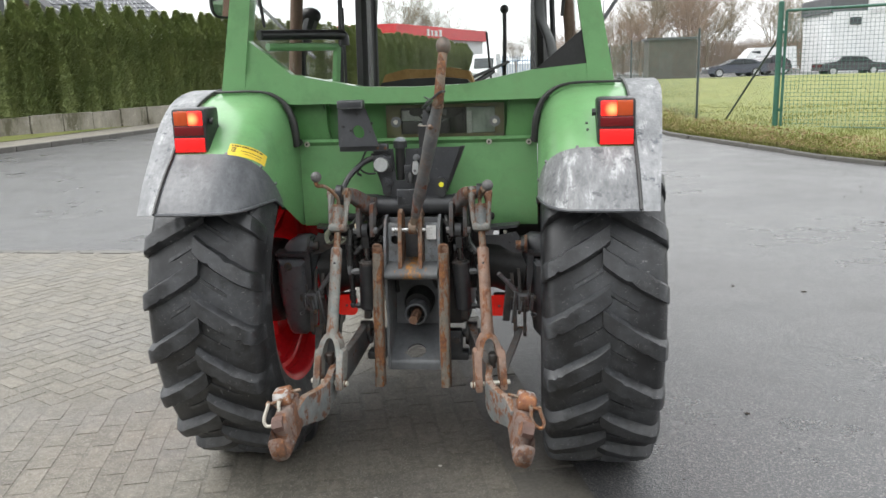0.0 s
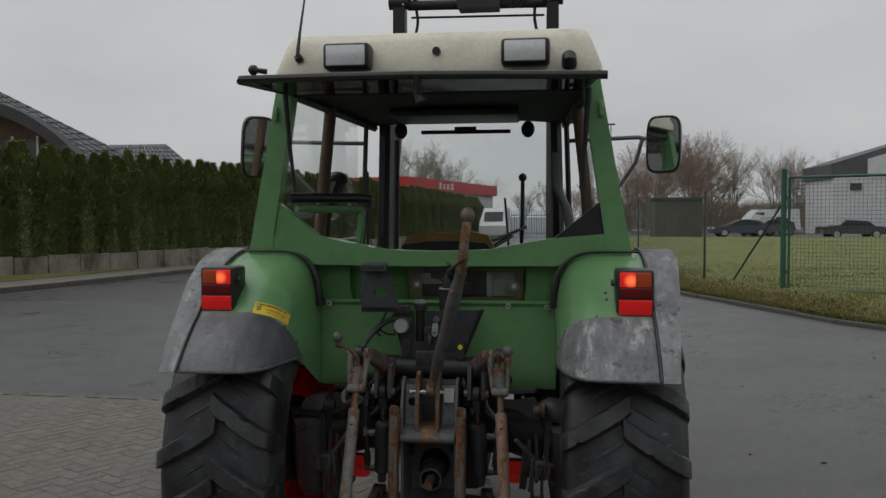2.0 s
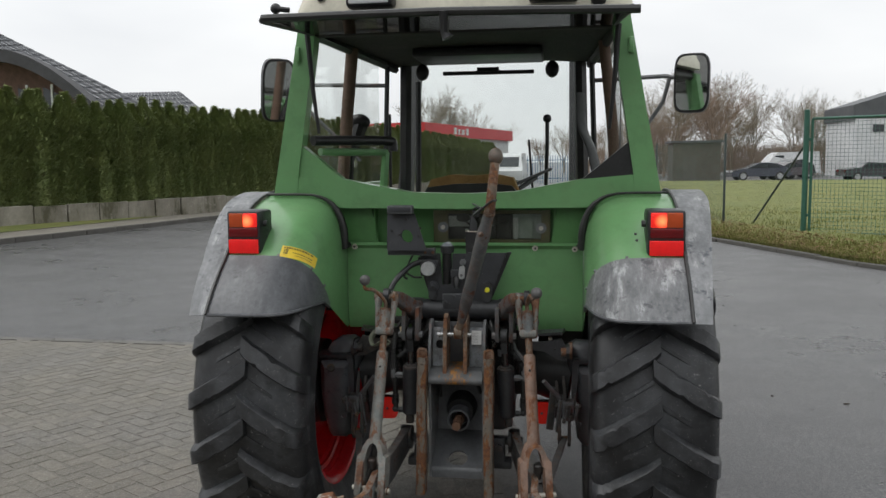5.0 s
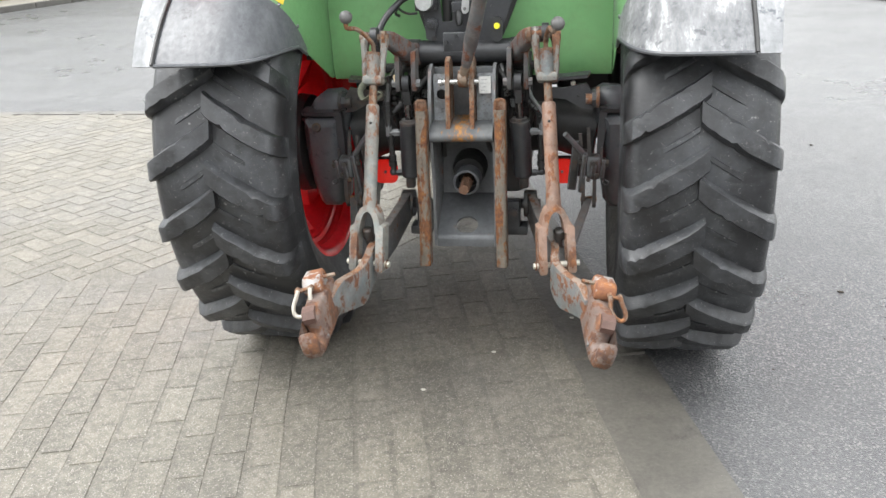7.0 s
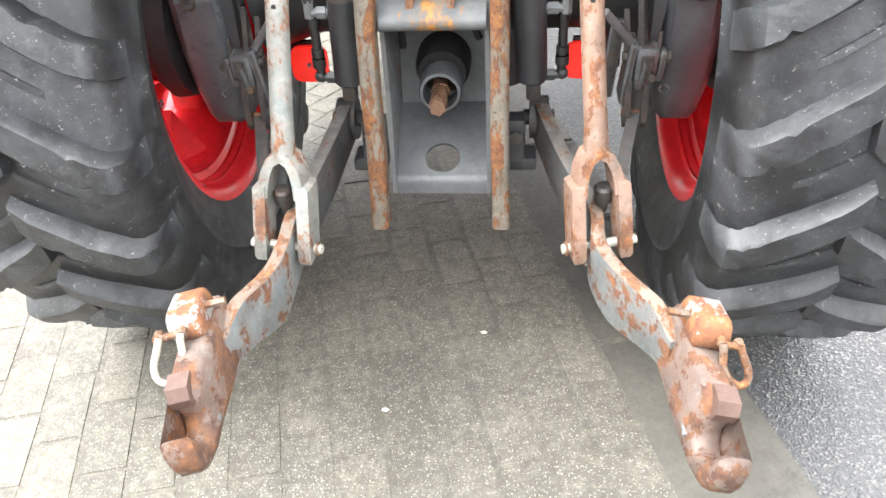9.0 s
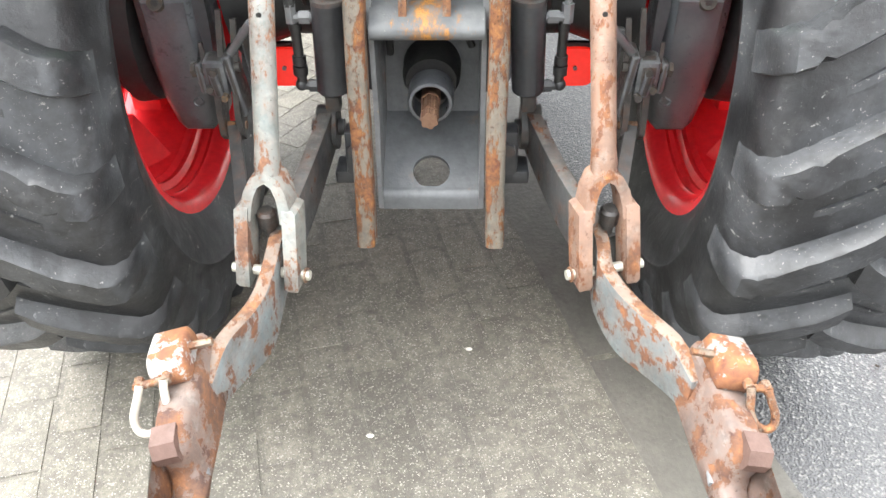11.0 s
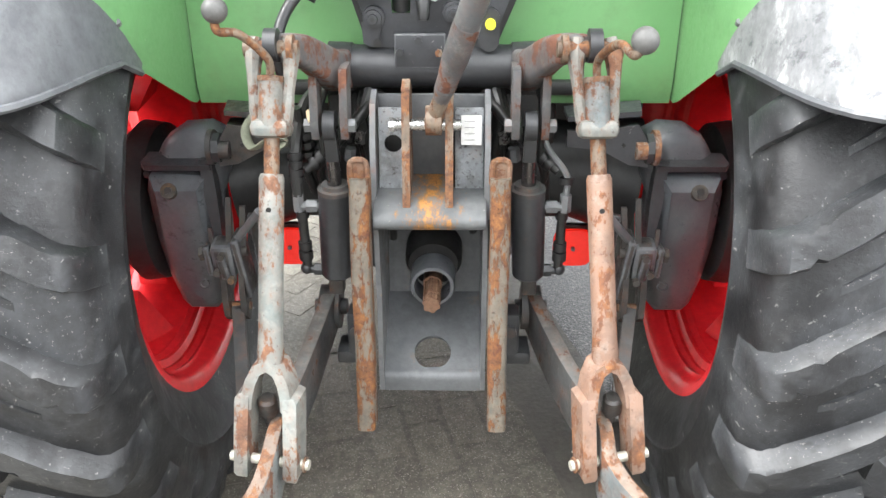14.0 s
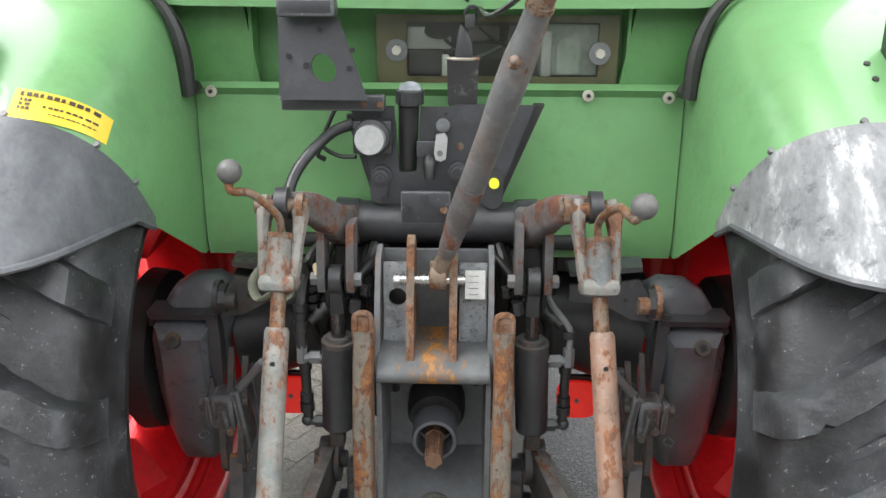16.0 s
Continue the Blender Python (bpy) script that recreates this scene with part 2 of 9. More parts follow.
GREY_RUST = rusted("grey_green_paint_rusty", (0.10, 0.126, 0.134), (0.178, 0.205, 0.208), rust=(0.22, 0.092, 0.04), cover=0.530, size=19.0, bleach=(0.30, 0.31, 0.30), pit=0.585, stretch=(1, 1, 1))
RUSTY = rusted("flaked_rust_over_grey", (0.105, 0.09, 0.072), (0.20, 0.16, 0.12), rust=(0.25, 0.11, 0.043), deep=(0.08, 0.038, 0.026), cover=0.48, size=36.0, bleach=(0.33, 0.28, 0.21), pit=0.57, stretch=(1, 1, 0.4))
RAIL_RUST = rusted("rail_rust_over_grey_paint", (0.10, 0.10, 0.088), (0.17, 0.166, 0.142), rust=(0.255, 0.112, 0.036), deep=(0.105, 0.038, 0.022), cover=0.488, size=34.0, bleach=(0.27, 0.255, 0.21), pit=0.59, bump=0.8, stretch=(1, 1, 0.3))
ARM_RUST = rusted("grey_arm_with_rust_patches", (0.06, 0.063, 0.068), (0.13, 0.135, 0.14), rust=(0.20, 0.085, 0.048), deep=(0.10, 0.042, 0.03), cover=0.535, size=26.0, bleach=(0.28, 0.27, 0.25))
HOOK_RUST = rusted("pinkish_brown_rust", (0.086, 0.060, 0.051), (0.15, 0.118, 0.105), rust=(0.185, 0.08, 0.034), deep=(0.065, 0.032, 0.025), cover=0.495, size=19.0, bleach=(0.30, 0.29, 0.27), pit=0.61, stretch=(1, 1, 1))
SALMON = rusted("faded_salmon_rust", (0.175, 0.105, 0.076), (0.255, 0.172, 0.132), rust=(0.25, 0.108, 0.045), deep=(0.12, 0.05, 0.03), cover=0.53, size=26.0, bleach=(0.34, 0.30, 0.26), pit=0.6, stretch=(1, 1, 0.5))
PALE_GREY = rusted("pale_grey_cast", (0.12, 0.138, 0.132), (0.215, 0.226, 0.212), rust=(0.25, 0.125, 0.07), cover=0.535, size=24.0, bleach=(0.34, 0.33, 0.3), pit=0.61, stretch=(1, 1, 0.5))
EDGE_RUST = rusted("rust_worn_edge", (0.185, 0.10, 0.064), (0.25, 0.16, 0.115), rust=(0.29, 0.135, 0.055), deep=(0.12, 0.05, 0.033), cover=0.48, size=30.0, bleach=(0.3, 0.25, 0.2), stretch=(1, 1, 1))
PITTED = rusted("pale_pitted_plate", (0.19, 0.205, 0.22), (0.28, 0.295, 0.31), rust=(0.24, 0.14, 0.07), deep=(0.05, 0.035, 0.03), cover=0.66, size=24.0, bleach=(0.40, 0.42, 0.43), pit=0.56, stretch=(1, 1, 1))
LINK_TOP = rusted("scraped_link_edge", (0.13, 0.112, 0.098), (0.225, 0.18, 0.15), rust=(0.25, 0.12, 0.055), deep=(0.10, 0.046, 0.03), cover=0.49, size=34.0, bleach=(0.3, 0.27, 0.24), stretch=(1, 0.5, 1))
SCRAPED = surface("scraped_paint_edge", (0.07, 0.073, 0.08), (0.13, 0.135, 0.14), 20.0, (0.35, 0.5), 0.1, 0.1, 90, spots=(0.3, 0.3, 0.29), spot_at=(0.6, 0.64), spot_scale=45)
LOADER_BLACK = surface("black_loader_paint", (0.006, 0.006, 0.007), (0.014, 0.014, 0.015), 8.0, (0.4, 0.6), 0, 0.08, 80, spots=(0.04, 0.035, 0.03), spot_at=(0.66, 0.78), spot_scale=12)
TUBE_GREY = rusted("grey_tube_rusting", (0.078, 0.082, 0.087), (0.138, 0.142, 0.146), rust=(0.22, 0.10, 0.05), deep=(0.09, 0.04, 0.028), cover=0.60, size=20.0, bleach=(0.26, 0.25, 0.24), pit=0.64, stretch=(1, 1, 0.6))
MID_GREY = surface("worn_grey_paint", (0.12, 0.125, 0.13), (0.2, 0.205, 0.21), 8.0, (0.4, 0.6), 0.1, 0.25, 60, spots=RUST, spot_at=(0.62, 0.68), spot_scale=13, second=(0.3, 0.22, 0.15), second_at=(0.66, 0.7), second_scale=40)
TOWPLATE = surface("grey_plate_with_rust_run", (0.075, 0.079, 0.084), (0.135, 0.14, 0.146), 6.0, (0.35, 0.55), 0.1, 0.25, 55, spots=(0.30, 0.15, 0.05), spot_at=(0.66, 0.72), spot_scale=12, second=(0.33, 0.32, 0.29), second_at=(0.69, 0.73), second_scale=70)
PTO_MAT = surface("copper_brown_rust", (0.105, 0.058, 0.038), (0.22, 0.125, 0.075), 30.0, (0.45, 0.7), 0.3, 0.4, 90, spots=RUST_DARK, spot_at=(0.54, 0.64), spot_scale=40)
CHROME = surface("bare_steel", (0.4, 0.4, 0.4), (0.6, 0.6, 0.58), 20.0, (0.2, 0.35), 0.9, 0.05, 90)
ZINC = surface("zinc_plated_pin", (0.55, 0.53, 0.46), (0.68, 0.66, 0.58), 20.0, (0.35, 0.5), 0.5, 0.1, 80, spots=RUST, spot_at=(0.66, 0.72), spot_scale=30)
FLAP_GREY = surface("weathered_grey_plastic", (0.062, 0.065, 0.072), (0.115, 0.12, 0.13), 5.0, (0.34, 0.52), 0, 0.12, 70, spots=(0.24, 0.25, 0.26), spot_at=(0.56, 0.74), spot_scale=9, second=(0.045, 0.046, 0.05), second_at=(0.60, 0.68), second_scale=16, stretch=(1.8, 1, 0.35))
FLAP_WHITE = surface("whitened_grey_plastic", (0.09, 0.093, 0.10), (0.20, 0.205, 0.21), 5.0, (0.4, 0.6), 0, 0.15, 70, spots=(0.42, 0.43, 0.435), spot_at=(0.47, 0.60), spot_scale=11, second=(0.085, 0.088, 0.095), second_at=(0.55, 0.64), second_scale=17, stretch=(2.0, 0.8, 0.35))
EDGE_GREY = surface("chalky_grey_plastic", (0.13, 0.135, 0.142), (0.26, 0.267, 0.275), 7.0, (0.5, 0.7), 0, 0.15, 70, spots=(0.45, 0.455, 0.46), spot_at=(0.52, 0.64), spot_scale=12, second=(0.085, 0.092, 0.105), second_at=(0.575, 0.63), second_scale=17, stretch=(2.4, 1, 0.3))
BLACK_RUBBER = surface("black_rubber", (0.014, 0.014, 0.014), (0.032, 0.032, 0.031), 10.0, (0.30, 0.55), 0, 0.1, 80)
BLACK_PLASTIC = surface("black_plastic", (0.015, 0.015, 0.016), (0.03, 0.03, 0.031), 8.0, (0.3, 0.5), 0, 0.1, 90)
GREY_PLASTIC = surface("grey_plastic_knob", (0.085, 0.085, 0.085), (0.13, 0.127, 0.122), 20.0, (0.45, 0.6), 0, 0.2, 120)
CREAM = surface("cream_roof_plastic", (0.79, 0.745, 0.60), (0.86, 0.83, 0.70), 2.0, (0.35, 0.5), 0, 0.05, 60, spots=(0.5, 0.43, 0.3), spot_at=(0.62, 0.85), spot_scale=3.0, stretch=(1, 1, 0.4))
TAN = surface("tan_cab_trim", (0.12, 0.072, 0.05), (0.17, 0.105, 0.074), 6.0, (0.6, 0.8), 0, 0.2, 70)
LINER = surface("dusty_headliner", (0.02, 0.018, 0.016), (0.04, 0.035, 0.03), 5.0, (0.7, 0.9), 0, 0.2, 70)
SEAT_CLOTH = surface("ochre_seat_cloth", (0.26, 0.15, 0.05), (0.36, 0.22, 0.08), 12.0, (0.8, 0.95), 0, 0.3, 160)
YELLOW = gloss("yellow_sticker_film", (0.85, 0.62, 0.06), 0.35)
INK = gloss("dark_print", (0.06, 0.05, 0.03), 0.5)
WHITE_PLATE = surface("white_type_plate", (0.6, 0.6, 0.58), (0.72, 0.72, 0.7), 20, (0.35, 0.5), 0.2, 0.03, 90, spots=(0.35, 0.3, 0.25), spot_at=(0.7, 0.75))
NEON = gloss("yellow_cap_plastic", (0.85, 0.8, 0.05), 0.4)
POCKET_BLACK = surface("chipped_black_paint", (0.016, 0.016, 0.017), (0.034, 0.034, 0.034), 9, (0.32, 0.5), 0, 0.15, 70, spots=(0.32, 0.31, 0.29), spot_at=(0.60, 0.63), spot_scale=26, second=(0.10, 0.10, 0.10), second_at=(0.6, 0.7), second_scale=14)
CAP_RIM = surface("bare_metal_and_rust", (0.36, 0.33, 0.29), (0.48, 0.45, 0.41), 18, (0.4, 0.6), 0.3, 0.2, 60, spots=(0.30, 0.12, 0.05), spot_at=(0.48, 0.56), spot_scale=20)
def stained_bar():
    m, n, l, b = node_mat("grey_bar_with_orange_stain")
    c = n.new("ShaderNodeTexCoord")
    s = n.new("ShaderNodeSeparateXYZ")
    l.new(c.outputs["Object"], s.inputs[0])
    ab = n.new("ShaderNodeMath")
    ab.operation = "ABSOLUTE"
    l.new(s.outputs[0], ab.inputs[0])
    w = n.new("ShaderNodeMapRange")
    for k, v in zip(("From Min", "From Max", "To Min", "To Max"), (0.0, 0.085, 0.13, -0.10)):
        w.inputs[k].default_value = v
    l.new(ab.outputs[0], w.inputs["Value"])
    add = n.new("ShaderNodeMath")
    l.new(noise_of(n, l, 44.0, 8.0, 0.8, (1, 0.6, 0.6)), add.inputs[0])
    l.new(w.outputs[0], add.inputs[1])
    base = ramp_of(n, l, noise_of(n, l, 16.0, 5.0), 0.3, 0.7, (0.05, 0.054, 0.058), (0.115, 0.12, 0.122))
    base = mix_of(n, l, ramp_of(n, l, noise_of(n, l, 120.0, 5.0, 0.7), 0.66, 0.72), base, (0.3, 0.29, 0.26))
    base = mix_of(n, l, ramp_of(n, l, add.outputs[0], 0.54, 0.62), base, (0.15, 0.075, 0.03))
    base = mix_of(n, l, ramp_of(n, l, add.outputs[0], 0.62, 0.67), base, (0.30, 0.13, 0.02))
    base = mix_of(n, l, ramp_of(n, l, add.outputs[0], 0.70, 0.74), base, (0.09, 0.03, 0.015))
    base = mix_of(n, l, ramp_of(n, l, noise_of(n, l, 24.0, 5.0), 0.66, 0.72), base, (0.13, 0.055, 0.03))
    l.new(base, b.inputs["Base Color"])
    b.inputs["Roughness"].default_value = 0.5
    bump_of(n, l, b, noise_of(n, l, 70.0, 4.0), 0.3, 0.004)
    return m


STAINED_BAR = stained_bar()
# faint emission stands in for light thrown back; the reflector is no lamp
REFLECTOR = gloss("glowing_red_reflector", (0.75, 0.02, 0.015), 0.25, emit=(0.9, 0.02, 0.01), power=0.12)
# lower lamp reflector, brightened by a glow of its own
LENS_RED = gloss("glowing_reflector_lens", (0.8, 0.015, 0.015), 0.2, emit=(0.9, 0.02, 0.02), power=0.2)
def lit_lens():
    """Red lens over a burning bulb: the glow fades away from the bulb."""
    m, n, l, b = node_mat("lit_red_lens")
    g = n.new("ShaderNodeNewGeometry")
    s, k = n.new("ShaderNodeSeparateXYZ"), n.new("ShaderNodeCombineXYZ")
    ab, ds = n.new("ShaderNodeMath"), n.new("ShaderNodeVectorMath")
    l.new(g.outputs["Position"], s.inputs[0])
    ab.operation, ds.operation = "ABSOLUTE", "DISTANCE"
    l.new(s.outputs[0], ab.inputs[0])
    l.new(ab.outputs[0], k.inputs[0])
    l.new(s.outputs[2], k.inputs[2])
    l.new(k.outputs[0], ds.inputs[0])
    ds.inputs[1].default_value = (0.712, 0, 1.408)
    l.new(ramp_of(n, l, ds.outputs["Value"], 0.004, 0.026, (2.8, 0.48, 0.16), (0.55, 0.010, 0.008)), b.inputs["Emission Color"])
    b.inputs["Emission Strength"].default_value = 1.0
    b.inputs["Base Color"].default_value = (0.7, 0.02, 0.015, 1)
    v = n.new("ShaderNodeTexVoronoi")
    v.inputs["Scale"].default_value = 160.0
    l.new(g.outputs["Position"], v.inputs["Vector"])
    b.inputs["Roughness"].default_value = 0.18
    bump_of(n, l, b, v.outputs["Distance"], 0.3, 0.003)
    return m


LENS_LIT = lit_lens()
LENS_DARK = gloss("dark_red_lens", (0.16, 0.008, 0.01), 0.15)
LENS_AMBER = gloss("amber_lens", (0.42, 0.07, 0.02), 0.15, emit=(0.6, 0.07, 0.012), power=0.12)
LAMP_GLASS = surface("work_lamp_glass", (0.75, 0.76, 0.77), (0.86, 0.86, 0.86), 30, (0.08, 0.15), 0.1, 0.1, 60)
CLEAR = glass("cab_glass", (0.95, 0.97, 0.96), 0.03)
TINTED = glass("tinted_rear_glass", (0.14, 0.15, 0.14), 0.02)
DIRTY_CLEAR = glass("dirty_clear_plastic", (0.88, 0.90, 0.87), 0.02)
MIRROR = gloss("mirror_silver", (0.8, 0.82, 0.82), 0.03, 1.0)
OLIVE_DIRT = surface("dirty_olive_paint", (0.10, 0.10, 0.04), (0.18, 0.165, 0.075), 14, (0.5, 0.7), 0, 0.2, 60, spots=(0.2, 0.105, 0.04), spot_at=(0.52, 0.62), spot_scale=18)
GLAZED = surface("pale_glazed_plastic", (0.30, 0.34, 0.32), (0.50, 0.54, 0.51), 9, (0.06, 0.16), 0, 0.1, 40, spots=(0.07, 0.08, 0.07), spot_at=(0.52, 0.66), spot_scale=14)
SOCKET_CAP = surface("pale_socket_cap", (0.42, 0.43, 0.43), (0.52, 0.53, 0.53), 20, (0.3, 0.45), 0.4, 0.06, 120)
ROPE = surface("grey_green_strap", (0.16, 0.17, 0.13), (0.26, 0.27, 0.2), 30, (0.8, 0.95), 0, 0.5, 90)


def asphalt_mat():
    m, n, l, b = node_mat("wet_asphalt")
    big = noise_of(n, l, 0.35, 5.0, 0.6)
    mid = noise_of(n, l, 2.5, 5.0, 0.65)
    c = n.new("ShaderNodeTexCoord")
    v = n.new("ShaderNodeTexVoronoi")
    v.inputs["Scale"].default_value = 195.0
    l.new(c.outputs["Object"], v.inputs["Vector"])
    base = ramp_of(n, l, mid, 0.3, 0.7, (0.038, 0.039, 0.042), (0.067, 0.068, 0.071))
    stones = n.new("ShaderNodeSeparateColor")
    l.new(v.outputs["Color"], stones.inputs[0])
    base = mix_of(n, l, ramp_of(n, l, stones.outputs[0], 0.82, 0.89), base, (0.225, 0.218, 0.205))
    base = mix_of(n, l, ramp_of(n, l, big, 0.42, 0.62, (0, 0, 0), (0.65, 0.65, 0.65)), base, (0.092, 0.091, 0.090))
    grain = noise_of(n, l, 75.0, 4.0, 0.75)
    base = mix_of(n, l, ramp_of(n, l, grain, 0.52, 0.66, (0, 0, 0), (0.6, 0.6, 0.6)), base, (0.135, 0.132, 0.127))
    base = mix_of(n, l, ramp_of(n, l, grain, 0.34, 0.48, (0.6, 0.6, 0.6), (0, 0, 0)), base, (0.022, 0.022, 0.024))
    track = noise_of(n, l, 0.8, 4.0, 0.55, (0.25, 1.6, 1))
    base = mix_of(n, l, ramp_of(n, l, track, 0.5, 0.66, (0, 0, 0), (0.28, 0.28, 0.28)), base, (0.045, 0.045, 0.048))
    l.new(base, b.inputs["Base Color"])
    wet = ramp_of(n, l, big, 0.4, 0.6, (0.24, 0.24, 0.24), (0.5, 0.5, 0.5))
    l.new(mix_of(n, l, ramp_of(n, l, mid, 0.4, 0.7), wet, (0.42, 0.42, 0.42)), b.inputs["Roughness"])
    bump_of(n, l, b, v.outputs["Distance"], 0.55, 0.005)
    return m


def paver_mat(name, a, bcol, island, specks=0.88):
    m, n, l, b = node_mat(name)
    if island:
        rnd = n.new("ShaderNodeNewGeometry").outputs["Random Per Island"]
    else:
        rnd = n.new("ShaderNodeObjectInfo").outputs["Random"]
    c = n.new("ShaderNodeTexCoord")
    geo = n.new("ShaderNodeNewGeometry")
    col = ramp_of(n, l, rnd, 0.0, 1.0, a, bcol)

    def wnoise(scale, detail, rough=0.6):
        t = n.new("ShaderNodeTexNoise")
        t.inputs["Scale"].default_value, t.inputs["Detail"].default_value, t.inputs["Roughness"].default_value = scale, detail, rough
        l.new(geo.outputs["Position"], t.inputs["Vector"])
        return t.outputs["Fac"]
    stain = wnoise(1.1, 5.0)
    col = mix_of(n, l, ramp_of(n, l, stain, 0.48, 0.62, (0, 0, 0), (0.55, 0.55, 0.55)), col, (0.075, 0.07, 0.062))
    col = mix_of(n, l, ramp_of(n, l, wnoise(9.0, 5.0), 0.5, 0.7, (0, 0, 0), (0.3, 0.3, 0.3)), col, (0.21, 0.195, 0.16))
    v = n.new("ShaderNodeTexVoronoi")
    v.inputs["Scale"].default_value = 380.0
    l.new(geo.outputs["Position"], v.inputs["Vector"])
    sep = n.new("ShaderNodeSeparateColor")
    l.new(v.outputs["Color"], sep.inputs[0])
    grit = wnoise(46.0, 6.0, 0.75)
    col = mix_of(n, l, ramp_of(n, l, grit, 0.50, 0.68, (0, 0, 0), (0.6, 0.6, 0.6)), col, (0.23, 0.213, 0.175))
    col = mix_of(n, l, ramp_of(n, l, grit, 0.34, 0.50, (0.65, 0.65, 0.65), (0, 0, 0)), col, (0.06, 0.055, 0.046))
    col = mix_of(n, l, ramp_of(n, l, sep.outputs[0], specks, specks + 0.08), col, (0.30, 0.285, 0.25))
    col = mix_of(n, l, ramp_of(n, l, sep.outputs[1], 0.84, 0.94), col, (0.10, 0.092, 0.08))
    l.new(col, b.inputs["Base Color"])
    l.new(ramp_of(n, l, stain, 0.45, 0.65, (0.62, 0.62, 0.62), (0.42, 0.42, 0.42)), b.inputs["Roughness"])
    bump_of(n, l, b, wnoise(150.0, 4.0, 0.75), 0.6, 0.005)
    return m


ASPHALT = asphalt_mat()
PAVER = paver_mat("concrete_paver", (0.096, 0.088, 0.070), (0.150, 0.137, 0.109), False)
PAVER_REST = paver_mat("concrete_paver_rest", (0.096, 0.088, 0.070), (0.150, 0.137, 0.109), True)
SLAB = surface("edging_slab", (0.088, 0.083, 0.072), (0.130, 0.121, 0.104), 5.0, (0.4, 0.6), 0, 0.6, 70, spots=(0.052, 0.049, 0.044), spot_at=(0.5, 0.66), spot_scale=3, second=(0.22, 0.21, 0.19), second_at=(0.63, 0.69), second_scale=150)
SAND = paver_mat("joint_grit", (0.092, 0.084, 0.067), (0.108, 0.099, 0.080), False, 0.92)
LAWN = surface("winter_grass", (0.110, 0.142, 0.028), (0.205, 0.205, 0.055), 0.9, (0.85, 0.95), 0, 0.5, 30, spots=(0.24, 0.2, 0.1), spot_at=(0.55, 0.75), spot_scale=2.2)
BLADE = surface("grass_blade", (0.115, 0.145, 0.028), (0.215, 0.212, 0.058), 1.2, (0.9, 1.0), 0, 0.1, 20, spots=(0.25, 0.2, 0.1), spot_at=(0.5, 0.64), spot_scale=1.8)
KERB = surface("kerb_concrete", (0.055, 0.052, 0.046), (0.095, 0.09, 0.08), 3, (0.7, 0.9), 0, 0.3, 60, spots=(0.05, 0.046, 0.038), spot_at=(0.55, 0.72), spot_scale=4)
WALL_CONCRETE = surface("stained_concrete", (0.17, 0.155, 0.122), (0.32, 0.30, 0.25), 1.3, (0.75, 0.9), 0, 0.25, 40, spots=(0.075, 0.07, 0.042), spot_at=(0.46, 0.6), spot_scale=1.6, stretch=(1, 1, 0.4), second=(0.34, 0.32, 0.28), second_at=(0.58, 0.7), second_scale=3.2, space="Position")
SIDEWALK = surface("grey_sidewalk", (0.17, 0.155, 0.128), (0.235, 0.218, 0.182), 2, (0.7, 0.9), 0, 0.2, 50)
CONIFER = surface("thuja_green", (0.155, 0.205, 0.064), (0.255, 0.295, 0.108), 1.3, (0.6, 0.8), 0, 0.2, 30, spots=(0.165, 0.15, 0.07), spot_at=(0.58, 0.76), spot_scale=2.2, second=(0.225, 0.255, 0.085), second_at=(0.56, 0.7), second_scale=7, space="Position")
BARK = surface("twig_bark", (0.20, 0.172, 0.125), (0.30, 0.262, 0.195), 1.0, (0.8, 0.95), 0, 0.2, 30)
BARK_RED = surface("reddish_twigs", (0.215, 0.158, 0.115), (0.305, 0.232, 0.175), 1.0, (0.8, 0.95), 0, 0.2, 30)
FENCE_GREEN = surface("green_fence_steel", (0.02, 0.09, 0.06), (0.035, 0.12, 0.085), 4, (0.4, 0.55), 0, 0.05, 60)
WIRE = surface("coated_wire", (0.03, 0.07, 0.05), (0.06, 0.1, 0.08), 6, (0.5, 0.6), 0, 0.05, 60)
FENCE_DARK = surface("dark_fence_post", (0.02, 0.035, 0.03), (0.04, 0.05, 0.045), 4, (0.5, 0.6), 0, 0.1, 60)
ROOF_TILE = surface("anthracite_tile", (0.075, 0.08, 0.09), (0.14, 0.145, 0.155), 3, (0.45, 0.6), 0, 0.2, 20)
SOFFIT = surface("dark_fascia", (0.03, 0.03, 0.033), (0.05, 0.05, 0.055), 2, (0.5, 0.7), 0, 0.1, 30)
CLINKER = surface("brown_brick", (0.075, 0.042, 0.03), (0.12, 0.068, 0.05), 5, (0.8, 0.9), 0, 0.3, 25)
WHITE_WALL = surface("white_render", (0.6, 0.61, 0.62), (0.7, 0.7, 0.7), 0.6, (0.7, 0.9), 0, 0.1, 10)
GREY_WALL = surface("dark_grey_cladding", (0.08, 0.085, 0.09), (0.11, 0.115, 0.12), 0.6, (0.5, 0.7), 0, 0.1, 10)
RED_WALL = surface("red_fascia", (0.5, 0.025, 0.035), (0.58, 0.035, 0.045), 0.5, (0.4, 0.6), 0, 0.05, 10)
SHED_GREEN = surface("brown_shed", (0.085, 0.072, 0.058), (0.115, 0.098, 0.078), 1, (0.6, 0.8), 0, 0.1, 20)
CAR_BLUE = surface("dark_blue_car", (0.012, 0.016, 0.03), (0.018, 0.022, 0.04), 2, (0.2, 0.3), 0.3, 0.02, 30, coat=0.5)
CAR_BLACK = surface("black_car", (0.01, 0.01, 0.012), (0.015, 0.015, 0.017), 2, (0.2, 0.3), 0.3, 0.02, 30, coat=0.5)
